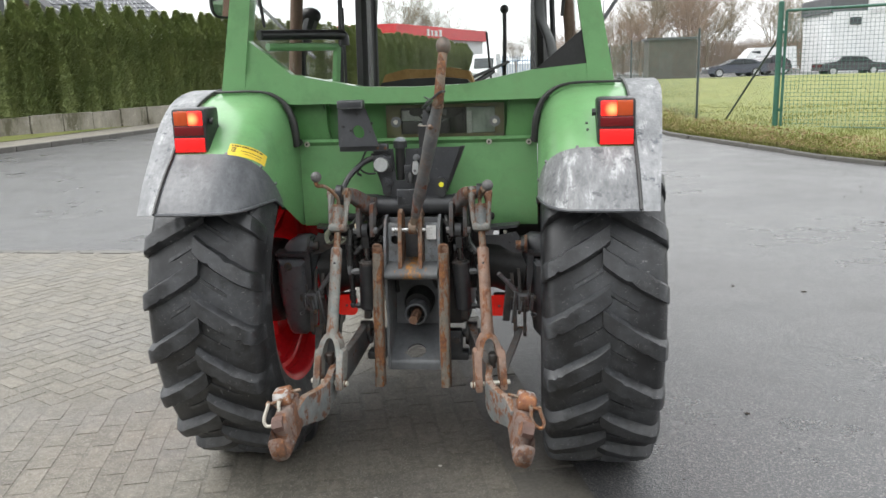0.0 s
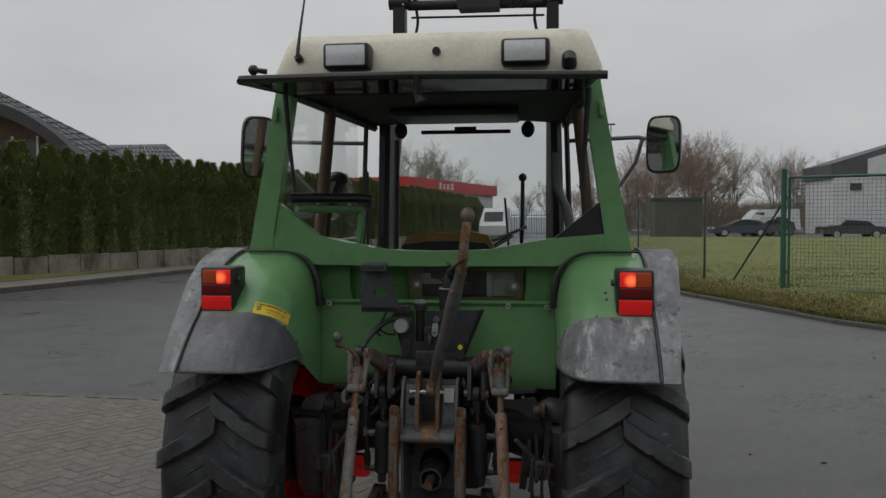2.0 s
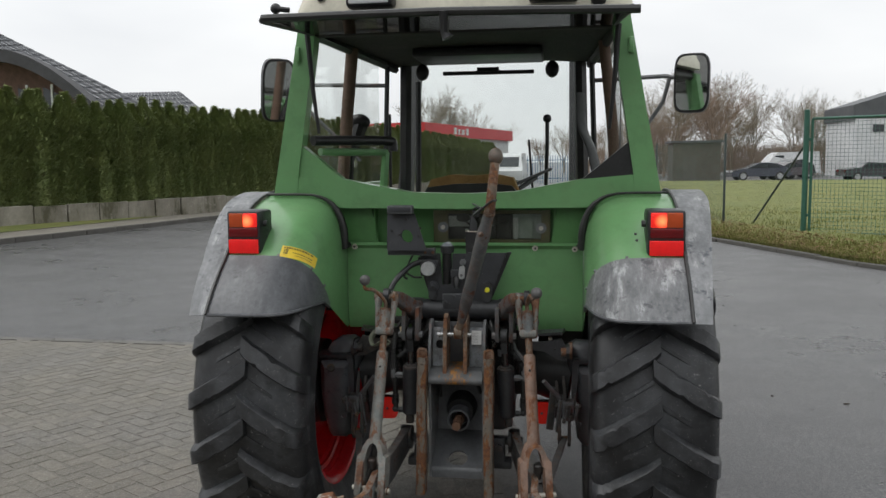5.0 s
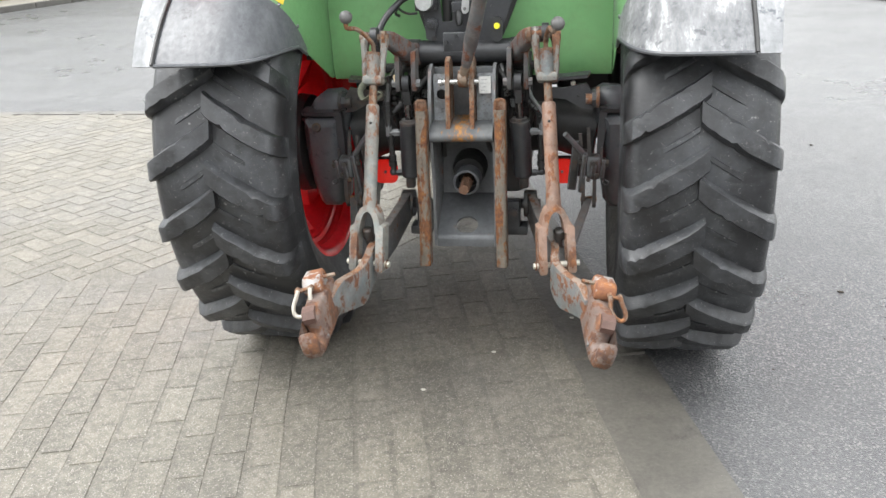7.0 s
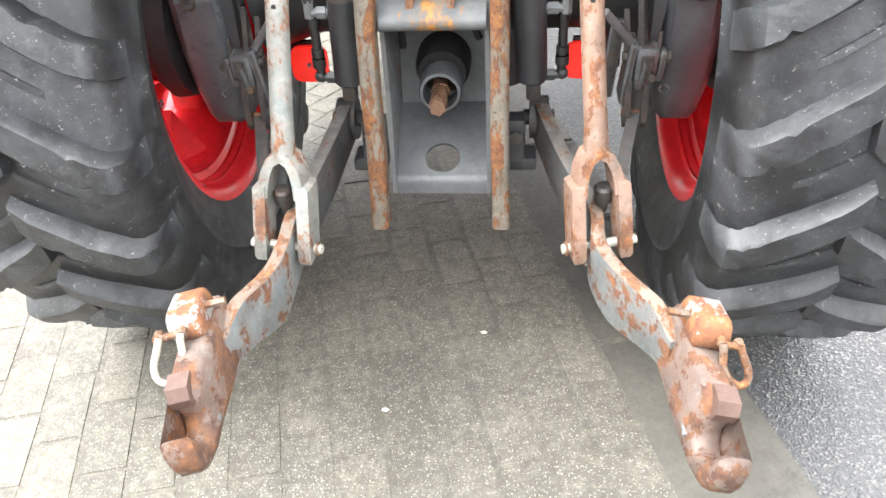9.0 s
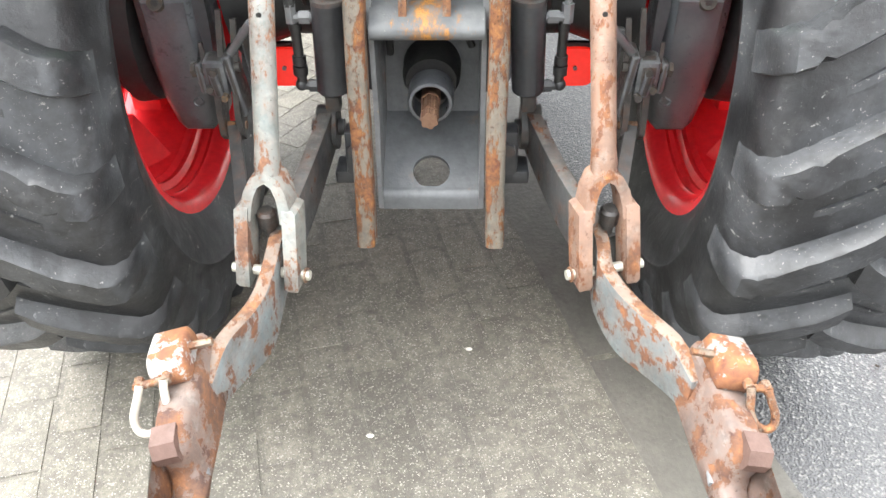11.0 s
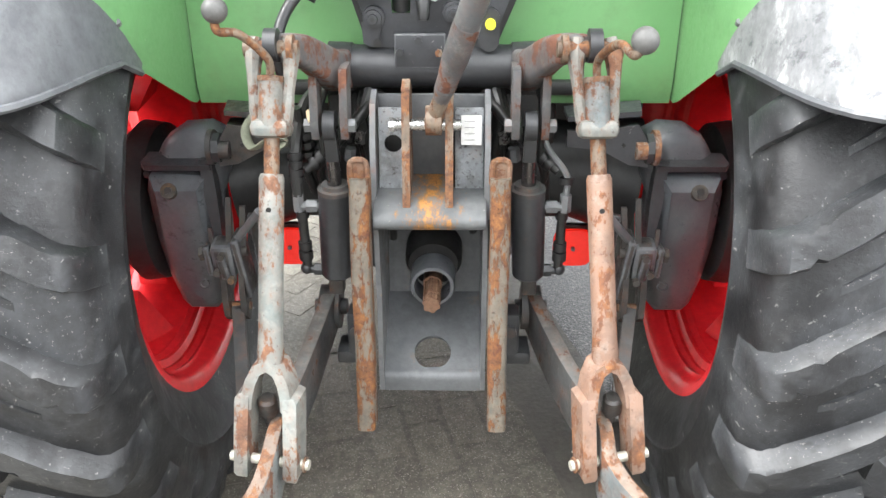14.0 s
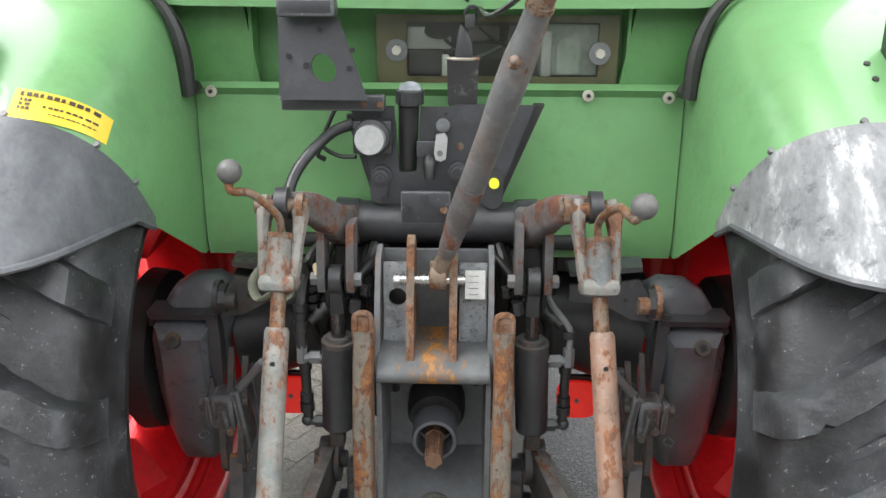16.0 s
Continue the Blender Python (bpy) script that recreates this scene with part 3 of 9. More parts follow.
CAR_RED = surface("dark_hatchback", (0.022, 0.012, 0.016), (0.03, 0.016, 0.02), 2, (0.2, 0.3), 0.3, 0.02, 30, coat=0.5)
VAN_WHITE = surface("white_van", (0.62, 0.63, 0.64), (0.7, 0.7, 0.7), 1, (0.3, 0.4), 0, 0.02, 20, coat=0.3)
CAR_GLASS = gloss("dark_car_glass", (0.03, 0.035, 0.04), 0.08)
BLUE_PAINT = surface("blue_fence", (0.10, 0.20, 0.33), (0.15, 0.26, 0.40), 3, (0.5, 0.7), 0, 0.05, 30)
PEBBLE = surface("pale_chip", (0.5, 0.48, 0.42), (0.62, 0.6, 0.54), 30, (0.6, 0.8), 0, 0.2, 90)


# ---- mesh tools ----
def box(bm, c, s, rot=None, taper=1.0):
    m = Matrix.Translation(c) @ (rot.to_4x4() if rot else Matrix.Identity(4)) @ Matrix.Diagonal((*s, 1))
    r = bmesh.ops.create_cube(bm, size=1.0, matrix=m)
    return r["verts"]


def tube(bm, pts, r, seg=10, cap=True, flat=1.0):
    """A round bar along points; r: one radius or one for each point."""
    pts = [Vector(p) for p in pts]
    rs = r if isinstance(r, (list, tuple)) else [r] * len(pts)
    rings, up = [], None
    for i, p in enumerate(pts):
        d = (pts[min(i + 1, len(pts) - 1)] - pts[max(i - 1, 0)]).normalized()
        if up is None:
            up = d.orthogonal().normalized()
        up = (up - d * up.dot(d))
        up = up.normalized() if up.length > 1e-6 else d.orthogonal().normalized()
        side = d.cross(up)
        rings.append([bm.verts.new(p + (up * math.cos(a) + side * math.sin(a) * flat) * rs[i]) for a in (2 * math.pi * k / seg for k in range(seg))])
    for a, b in zip(rings, rings[1:]):
        for k in range(seg):
            bm.faces.new((a[k], a[(k + 1) % seg], b[(k + 1) % seg], b[k]))
    if cap:
        bm.faces.new(rings[0][::-1])
        bm.faces.new(rings[-1])
    return rings


def curve_pts(pts, n=6):
    """Catmull-Rom through the points."""
    p = [Vector(q) for q in pts]
    p = [p[0] * 2 - p[1]] + p + [p[-1] * 2 - p[-2]]
    out = []
    for i in range(1, len(p) - 2):
        for k in range(n):
            t = k / n
            a, b, c, d = p[i - 1:i + 3]
            out.append(0.5 * ((2 * b) + (c - a) * t + (2 * a - 5 * b + 4 * c - d) * t * t + (3 * b - a - 3 * c + d) * t ** 3))
    return out + [p[-2]]


def prism(bm, poly, origin, u, v, thick):
    """A plate: polygon in the plane of u and v at origin, thick along u x v, centred."""
    o, u, v = Vector(origin), Vector(u).normalized(), Vector(v).normalized()
    n = u.cross(v).normalized()
    a = [bm.verts.new(o + u * x + v * y - n * thick / 2) for x, y in poly]
    b = [bm.verts.new(o + u * x + v * y + n * thick / 2) for x, y in poly]
    bm.faces.new(a[::-1])
    bm.faces.new(b)
    k = len(poly)
    for i in range(k):
        bm.faces.new((a[i], a[(i + 1) % k], b[(i + 1) % k], b[i]))


def soft_plate(bm, poly, origin, u, v, thick, inset):
    """A plate like prism, with its rim chamfered on both faces."""
    o, u, v = Vector(origin), Vector(u).normalized(), Vector(v).normalized()
    n = u.cross(v).normalized()
    p = [Vector((x, y)) for x, y in poly]
    k = len(p)
    area = sum(p[i].x * p[(i + 1) % k].y - p[(i + 1) % k].x * p[i].y for i in range(k))
    inner = []
    for i in range(k):
        e0, e1 = (p[i] - p[i - 1]).normalized(), (p[(i + 1) % k] - p[i]).normalized()
        t = (Vector((-e0.y, e0.x)) + Vector((-e1.y, e1.x)))
        t = t.normalized() * inset if t.length > 0.2 else Vector((0, 0))
        inner.append(p[i] + (t if area > 0 else -t))
    rings = [[bm.verts.new(o + u * q.x + v * q.y + n * h) for q in pts] for pts, h in ((inner, -thick / 2), (p, -thick / 2 + inset), (p, thick / 2 - inset), (inner, thick / 2))]
    for a, b in zip(rings, rings[1:]):
        for i in range(k):
            bm.faces.new((a[i], a[(i + 1) % k], b[(i + 1) % k], b[i]))
    caps = [bm.faces.new(rings[0][::-1]), bm.faces.new(rings[-1])]
    bmesh.ops.triangulate(bm, faces=caps, quad_method="BEAUTY", ngon_method="EAR_CLIP")


def ball(bm, c, r, seg=16, squash=(1, 1, 1)):
    bmesh.ops.create_uvsphere(bm, u_segments=seg, v_segments=seg // 2 + 2, radius=1.0, matrix=Matrix.Translation(c) @ Matrix.Diagonal((r * squash[0], r * squash[1], r * squash[2], 1)))


def holed(bm, w, h, r, thick, m, hc=(0, 0), seg=24):
    """A plate w x h with a round hole, in the local xy plane of m."""
    n = seg
    def ring(z):
        inner, outer = [], []
        for k in range(n):
            a = 2 * math.pi * k / n
            c, s = math.cos(a), math.sin(a)
            inner.append(bm.verts.new(m @ Vector((hc[0] + r * c, hc[1] + r * s, z))))
            f = 1 / max(abs(c), abs(s))
            outer.append(bm.verts.new(m @ Vector((c * f * w / 2, s * f * h / 2, z))))
        return inner, outer
    a, b = ring(-thick / 2), ring(thick / 2)
    for k in range(n):
        j = (k + 1) % n
        bm.faces.new((a[0][k], a[0][j], a[1][j], a[1][k]))
        bm.faces.new((b[0][j], b[0][k], b[1][k], b[1][j]))
        bm.faces.new((a[0][j], a[0][k], b[0][k], b[0][j]))
        bm.faces.new((a[1][k], a[1][j], b[1][j], b[1][k]))


def grid_face(bm, rows):
    vs = [[bm.verts.new(p) for p in r] for r in rows]
    for a, b in zip(vs, vs[1:]):
        for i in range(len(a) - 1):
            bm.faces.new((a[i], a[i + 1], b[i + 1], b[i]))
    return vs


def round_edges(bm, w, seg=2, angle=35, slot=-1):
    e = [x for x in bm.edges if len(x.link_faces) == 2 and x.calc_face_angle(0) > radians(angle)]
    bmesh.ops.bevel(bm, geom=e, offset=w, segments=seg, profile=0.5, affect="EDGES", clamp_overlap=True, material=slot)


def finish(name, bm, mat, smooth=40, normals=True):
    if normals:
        bmesh.ops.recalc_face_normals(bm, faces=bm.faces[:])
    me = bpy.data.meshes.new(name)
    bm.to_mesh(me)
    bm.free()
    for m in (mat if isinstance(mat, (list, tuple)) else [mat]):
        me.materials.append(m)
    if smooth:
        me.shade_smooth()
        me.set_sharp_from_angle(angle=radians(smooth))
    return new(name, me)


def part(name, bm, mat, parent, label="", smooth=40, bevel=0.0, edge=None):
    if bevel:
        round_edges(bm, bevel, slot=1 if edge else -1)
    if edge:
        mat = [mat, edge]
    ob = finish(name, bm, mat, smooth)
    ob.parent = parent
    if label:
        tagged(ob, label)
    return ob


def thing(name, label, category, group="", kind="", at=(0, 0, 0)):
    ob = new(name)
    ob.location = at
    return tagged(ob, label, category, group, kind)


def solid(name, bm, mat, label, category, group="", kind="", smooth=40, bevel=0.0):
    if bevel:
        round_edges(bm, bevel)
    return tagged(finish(name, bm, mat, smooth), label, category, group, kind)


def B():
    return bmesh.new()


# ---- ground, yard, lawn ----
ROW_D, ROW_N = Vector((-0.259, 0.966, 0)), Vector((0.966, 0.259, 0))      # along and across the paver rows


def make_ground():
    bm = B()
    grid_face(bm, [[(x, y, 0) for x in (-3000, -60, -20, -6, 2, 10, 40, 3000)] for y in (-3000, -40, -6, 0, 6, 20, 60, 3000)])
    solid("ground", bm, ASPHALT, "wet grey asphalt yard and road", "ground", kind="structure", smooth=0)


make_ground()

KERB_R = [(16.0, 1.0), (11.0, 4.0), (7.5, 6.7), (5.2, 9.3), (4.33, 11.3), (3.73, 13.0), (3.15, 14.8), (2.95, 18), (2.9, 24), (3.1, 40), (3.4, 57)]
KERB_L = [(-15.5, -2.0), (-13.6, 4.0), (-12.2, 9.0), (-11.2, 13.2), (-10.6, 16.0), (-9.9, 20.2), (-8.2, 27), (-6.4, 36), (-5.0, 46), (-3.9, 60), (-3.2, 72)]
HEDGE = [(-17.2, 4.0), (-15.6, 9.0), (-14.4, 12.6), (-13.2, 16.4), (-11.5, 21.5), (-9.2, 28.5), (-7.5, 37), (-6.2, 50), (-5.4, 66)]


def along(pts, step):
    """Points at even steps on a polyline, with the heading."""
    out, left = [], 0.0
    p = [Vector((*q, 0)) for q in pts]
    for a, b in zip(p, p[1:]):
        d = b - a
        s = left
        while s < d.length:
            out.append((a + d * (s / d.length), d.normalized()))
            s += step
        left = s - d.length
    return out


def make_kerb(name, pts, height, width, label):
    parent = thing(name, label, "kerb", kind="structure")
    bm = B()
    box(bm, (0, 0, height / 2 - 0.1), (0.985, width, height + 0.2))
    round_edges(bm, 0.015, 2)
    first = finish("kerb_stone", bm, KERB)
    first.parent = parent
    me = first.data
    for i, (p, d) in enumerate(along(smooth_line(pts), 1.0)):
        o = first if i == 0 else new("kerb_stone", me)
        o.parent = parent
        o.matrix_basis = Matrix.Translation(p + Vector((0, 0, random.uniform(-0.008, 0.008)))) @ Matrix.Rotation(math.atan2(d.y, d.x), 4, "Z")


def smooth_line(pts, n=5):
    return [(q.x, q.y) for q in curve_pts([(*p, 0) for p in pts], n)]


def make_lawn():
    line = smooth_line(KERB_R)
    bm = B()
    rows = []
    for x, y in line:
        r = []
        for k, dx in enumerate((0.12, 0.5, 1.2, 2.5, 5, 9, 16, 30, 60)):
            q = Vector((x + dx * 0.92, y + dx * (0.35 if y < 20 else 0), 0))
            z = 0.07 + 0.05 * noise.noise(q * 0.8) + (0.10 if k > 1 else 0.02 * k)
            r.append((q.x, q.y, z))
        rows.append(r)
    grid_face(bm, rows)
    solid("lawn", bm, LAWN, "rough green and straw-coloured winter lawn", "lawn", kind="structure")
    verts, faces = [], []
    rng = random.Random(5)
    seg = list(zip(line, line[1:]))
    for i in range(60000):
        (x0, y0), (x1, y1) = seg[min(len(seg) - 1, int(len(seg) * rng.random() * 0.86) + 4)]
        t, dx = rng.random(), 0.1 + 14 * rng.random() ** 2.2
        x, y = x0 + (x1 - x0) * t + dx * 0.92, y0 + (y1 - y0) * t
        y += dx * (0.35 if y < 20 else 0)
        if not 5 < y < 46:
            continue
        z, h, a, w = 0.08 + min(dx, 1) * 0.1, rng.uniform(0.015, 0.075) * (1.3 if dx < 0.8 else 0.9), rng.uniform(0, 6.28), rng.uniform(0.004, 0.012)
        lean = rng.uniform(-0.05, 0.05)
        k = len(verts)
        verts += [(x - w * math.cos(a), y - w * math.sin(a), z - 0.05), (x + w * math.cos(a), y + w * math.sin(a), z - 0.05), (x + lean, y + lean * 0.5, z + h)]
        faces.append((k, k + 1, k + 2))
    me = bpy.data.meshes.new("grass")
    me.from_pydata(verts, [], faces)
    me.materials.append(BLADE)
    tagged(new("grass", me), "tufts of green and yellowed winter grass", "grass", kind="stuff")
    verts, faces = [], []
    for i in range(9000):      # dead leaves blown against the kerb
        (x0, y0), (x1, y1) = seg[min(len(seg) - 1, int(len(seg) * rng.random() * 0.86) + 4)]
        t, dx = rng.random(), 0.10 + 1.3 * rng.random() ** 1.7
        x, y = x0 + (x1 - x0) * t + dx * 0.92, y0 + (y1 - y0) * t
        y += dx * (0.35 if y < 20 else 0)
        if not 4 < y < 30:
            continue
        p, r = Vector((x, y, 0.10 + min(dx, 1) * 0.11 + rng.uniform(-0.01, 0.02))), rng.uniform(0.012, 0.034)
        q = Matrix.Rotation(rng.uniform(0, 6.28), 3, "Z") @ Matrix.Rotation(rng.uniform(-0.7, 0.7), 3, "X")
        k = len(verts)
        verts += [tuple(p + q @ Vector(c)) for c in ((-r, 0, 0), (0, -r * 0.55, 0.006), (r * 1.1, 0, 0), (0, r * 0.55, 0.006))]
        faces.append((k, k + 1, k + 2, k + 3))
    me = bpy.data.meshes.new("dead_leaves")
    me.from_pydata(verts, [], faces)
    me.materials.append(surface("dead_leaf", (0.14, 0.085, 0.035), (0.27, 0.18, 0.085), 2.5, (0.7, 0.9), 0, 0.1, 30))
    tagged(new("dead_leaves", me), "brown dead leaves and straw along the kerb", "leaves", kind="stuff")


make_kerb("kerb_right", KERB_R, 0.06, 0.14, "low concrete kerb along the lawn")
make_kerb("kerb_left", KERB_L, 0.11, 0.14, "dark concrete kerb along the sidewalk")
make_lawn()


def make_sidewalk():
    line = smooth_line(KERB_L)
    bm = B()
    rows = []
    for i, (x, y) in enumerate(line):
        rows.append([(x - 0.08, y, 0.10), (x - 1.3, y + 0.15, 0.12)])
    grid_face(bm, rows)
    solid("sidewalk", bm, SIDEWALK, "pale grey sidewalk beside the road", "sidewalk", kind="structure", smooth=0)
    bm = B()
    grid_face(bm, [[(x - 1.3, y + 0.15, 0.13), (x - 2.0, y + 0.3, 0.2), (x - 9.0, y + 2.0, 0.35), (x - 60.0, y + 12.0, 0.4)] for x, y in line])
    solid("verge", bm, LAWN, "grass verge under the retaining wall", "verge", kind="structure", smooth=0)


make_sidewalk()


def make_retaining_wall():
    parent = thing("retaining_wall", "low stained concrete slab wall below the hedge", "wall", kind="structure")
    bm = B()
    box(bm, (0, 0, 0.3), (0.97, 0.12, 0.75))
    round_edges(bm, 0.012, 1)
    first = finish("wall_slab", bm, WALL_CONCRETE)
    first.parent = parent
    me = first.data
    for i, (p, d) in enumerate(along(smooth_line(HEDGE), 1.0)):
        o = first if i == 0 else new("wall_slab", me)
        o.parent = parent
        o.matrix_basis = Matrix.Translation(p + Vector((d.y, -d.x, 0)) * (0.66 + random.uniform(-0.03, 0.03)) + Vector((0, 0, random.uniform(-0.08, -0.01)))) @ Matrix.Rotation(math.atan2(d.y, d.x) + random.uniform(-0.025, 0.025), 4, "Z")


make_retaining_wall()

# ---- tractor ----
tractor = thing("tractor", "used green tractor, cream cab roof, red rims, raised loader frame", "tractor")
AX_Y, AX_Z = 0.32, 0.70        # rear axle
WX = 0.690                     # wheel centre from the middle


def ring_mesh(bm, profile, seg, cx, s):
    """Turn (lateral, radius) points about the axle."""
    rows = []
    for k in range(seg + 1):
        a = 2 * math.pi * k / seg
        rows.append([(cx + s * u, AX_Y - r * math.cos(a), AX_Z + r * math.sin(a)) for u, r in profile])
    vs = [[bm.verts.new(p) for p in r] for r in rows[:-1]]
    for i in range(seg):
        a, b = vs[i], vs[(i + 1) % seg]
        for j in range(len(profile) - 1):
            bm.faces.new((a[j], a[j + 1], b[j + 1], b[j]))


def crown(u):
    u = abs(u)
    return 0.682 - 0.010 * (u / 0.18) ** 2 - (0.5 * max(0, u - 0.175) if u > 0.175 else 0)


LUG_N, LUG_PHASE = 22, {-1: 0.12, 1: 0.284}


def lug_mesh(half, seed):
    """One worn chevron lug about the axle, from the crown line over the shoulder, its edges nicked."""
    rng = random.Random(seed)
    bm = B()
    us0 = [-0.012, 0.02, 0.05, 0.09, 0.13, 0.165, 0.187, 0.200, 0.206]
    top0 = [0.708, 0.715, 0.717, 0.717, 0.716, 0.712, 0.700, 0.672, 0.635]
    bot0 = [0.67, 0.67, 0.67, 0.668, 0.665, 0.655, 0.645, 0.62, 0.585]
    us = sorted(us0 + [0.004, 0.035, 0.062, 0.076, 0.104, 0.117, 0.143, 0.155, 0.176])
    nicks = {(rng.choice((1, 4)), rng.randrange(3, len(us) - 4)): rng.uniform(0.004, 0.010) for _ in range(3)}
    prev = None
    for j, u in enumerate(us):
        i = max(k for k in range(8) if us0[k] <= u + 1e-9)
        g = (u - us0[i]) / (us0[i + 1] - us0[i])
        top = top0[i] + (top0[i + 1] - top0[i]) * g
        bot = bot0[i] + (bot0[i + 1] - bot0[i]) * g
        f = (u + 0.012) / 0.218
        drop = 0.136 * f ** 0.85
        hw = 0.032 - 0.004 * f + 0.003 * math.sin(f * 3.14)
        sec = []
        for k, (w, r) in enumerate(((-hw * 1.3, bot), (-hw * 1.03, top - 0.008), (-hw * 0.86, top), (hw * 0.86, top), (hw * 1.03, top - 0.008), (hw * 1.3, bot))):
            if 0 < k < 5:
                w += rng.uniform(-0.0012, 0.0012)
                r += rng.uniform(-0.0010, 0.0006)
                cut = nicks.get((1 if k < 3 else 4, j), 0.0)
                w -= math.copysign(cut, w)
                r -= cut * 0.3
            a = (w - drop) / 0.71
            sec.append(bm.verts.new((half * u, -r * math.cos(a), r * math.sin(a))))
        if prev:
            for k in range(5):
                bm.faces.new((prev[k], prev[k + 1], sec[k + 1], sec[k]))
        else:
            bm.faces.new(sec)
        prev = sec
    bm.faces.new(prev[::-1])
    bmesh.ops.recalc_face_normals(bm, faces=bm.faces[:])
    me = bpy.data.meshes.new("tread_lug")
    bm.to_mesh(me)
    bm.free()
    me.materials.append(RUBBER)
    me.shade_smooth()
    me.set_sharp_from_angle(angle=radians(38))
    return me


LUGS = {h: [lug_mesh(h, 31 * k + h) for k in range(5)] for h in (-1, 1)}


def rib_mesh(half):
    """Low moulded rib on the tread floor between two lugs."""
    bm = B()
    prev = None
    for j, u in enumerate((0.012, 0.035, 0.06, 0.085, 0.105)):
        r = crown(u) + (0.004 if j < 4 else 0.0)
        drop = 0.136 * ((u + 0.012) / 0.218) ** 0.85
        sec = [bm.verts.new((half * u, -q * math.cos((w - drop) / 0.71), q * math.sin((w - drop) / 0.71))) for w, q in ((-0.012, r - 0.012), (-0.007, r), (0.007, r), (0.012, r - 0.012))]
        if prev:
            for k in range(3):
                bm.faces.new((prev[k], prev[k + 1], sec[k + 1], sec[k]))
        else:
            bm.faces.new(sec)
        prev = sec
    bmesh.ops.recalc_face_normals(bm, faces=bm.faces[:])
    me = bpy.data.meshes.new("tread_rib")
    bm.to_mesh(me)
    bm.free()
    me.materials.append(RUBBER)
    return me


RIBS = {h: rib_mesh(h) for h in (-1, 1)}


def make_rear_wheel(s):
    bm = B()      # hub flange as the carrier of the wheel
    ring_mesh(bm, [(0.0, 0.02), (0.0, 0.14), (0.02, 0.15), (0.06, 0.15), (0.06, 0.02)], 32, s * WX, s)
    wheel = part("rear_wheel", bm, RED, tractor)
    bm = B()
    prof = [(-0.14, 0.395), (-0.158, 0.415), (-0.172, 0.436), (-0.196, 0.485), (-0.205, 0.525), (-0.2105, 0.530), (-0.2105, 0.538), (-0.2065, 0.543), (-0.205, 0.60), (-0.195, 0.645), (-0.18, 0.665)]
    prof += [(u, crown(u)) for u in (-0.165, -0.12, -0.06, 0.0, 0.06, 0.12, 0.165)]
    prof += [(-u, r) for u, r in reversed(prof[:11])]
    ring_mesh(bm, prof, 96, s * WX, s)
    part("tyre", bm, RUBBER, wheel, "worn black tractor tyre with dried mud specks")
    for half in (-1, 1):
        for i in range(LUG_N):
            o = new("tread_lug", LUGS[half][(i * 3 + (half == s)) % 5])
            o.parent = wheel
            a = 360 / LUG_N * (i + (0.38 if half != s else 0.0) + LUG_PHASE[s])
            o.matrix_basis = Matrix.Translation((s * WX, AX_Y, AX_Z)) @ Matrix.Rotation(radians(-a), 4, "X")
            o = new("tread_rib", RIBS[half])
            o.parent = wheel
            a += 180 / LUG_N
            o.matrix_basis = Matrix.Translation((s * WX, AX_Y, AX_Z)) @ Matrix.Rotation(radians(-a), 4, "X")
    bm = B()
    ring_mesh(bm, [(-0.155, 0.432), (-0.163, 0.424), (-0.158, 0.404), (-0.14, 0.388), (-0.125, 0.385), (-0.118, 0.377), (-0.11, 0.379), (-0.10, 0.372), (-0.092, 0.373), (-0.085, 0.357), (-0.072, 0.359), (-0.06, 0.35), (-0.05, 0.352), (0.0, 0.345), (0.08, 0.345), (0.10, 0.365), (0.13, 0.378), (0.15, 0.395), (0.16, 0.42)], 64, s * WX, s)
    part("rim", bm, RED, wheel, "bright red steel rim")
    bm = B()
    ring_mesh(bm, [(0.06, 0.12), (0.05, 0.18), (0.07, 0.245), (0.088, 0.308), (0.100, 0.308), (0.085, 0.245), (0.065, 0.18), (0.075, 0.12)], 48, s * WX, s)
    part("wheel_disc", bm, RED, wheel)
    for k in range(8):
        a = 2 * math.pi * k / 8
        bm = B()
        y, z = AX_Y - 0.215 * math.cos(a), AX_Z + 0.215 * math.sin(a)
        tube(bm, [(s * (WX + 0.035), y, z), (s * (WX + 0.08), y, z)], 0.014, 6)
        part("wheel_bolt", bm, CHROME, wheel)
        bm = B()
        a += 0.13
        rd, tg = Vector((0, -math.cos(a), math.sin(a))), Vector((0, math.sin(a), math.cos(a)))
        o = Vector((s * WX, AX_Y, AX_Z))
        tri = [(0.225, -0.02, 0.01), (0.347, -0.070, -0.045), (0.347, 0.060, 0.01)]
        top = [bm.verts.new(o + rd * r + tg * t + Vector((s * u, 0, 0))) for r, t, u in tri]
        low = [bm.verts.new(o + rd * r + tg * t + Vector((s * 0.08, 0, 0))) for r, t, u in tri]
        bm.faces.new(top)
        bm.faces.new(low[::-1])
        for i in range(3):
            bm.faces.new((top[i], top[(i + 1) % 3], low[(i + 1) % 3], low[i]))
        part("rim_lug", bm, RED, wheel, bevel=0.006)


for side in (-1, 1):
    make_rear_wheel(side)


# fenders: green sheet with a strongly rounded inner edge, plastic edge strip and rear flap
def fender_radius(a):
    d = math.degrees(a)
    return 0.83 - 0.043 * min(1, max(0, (d - 28) / 18)) - 0.002 * min(1, max(0, (d - 68) / 30))


def inner_share(x):
    return min(1.0, max(0.0, (0.65 - x) / 0.18))


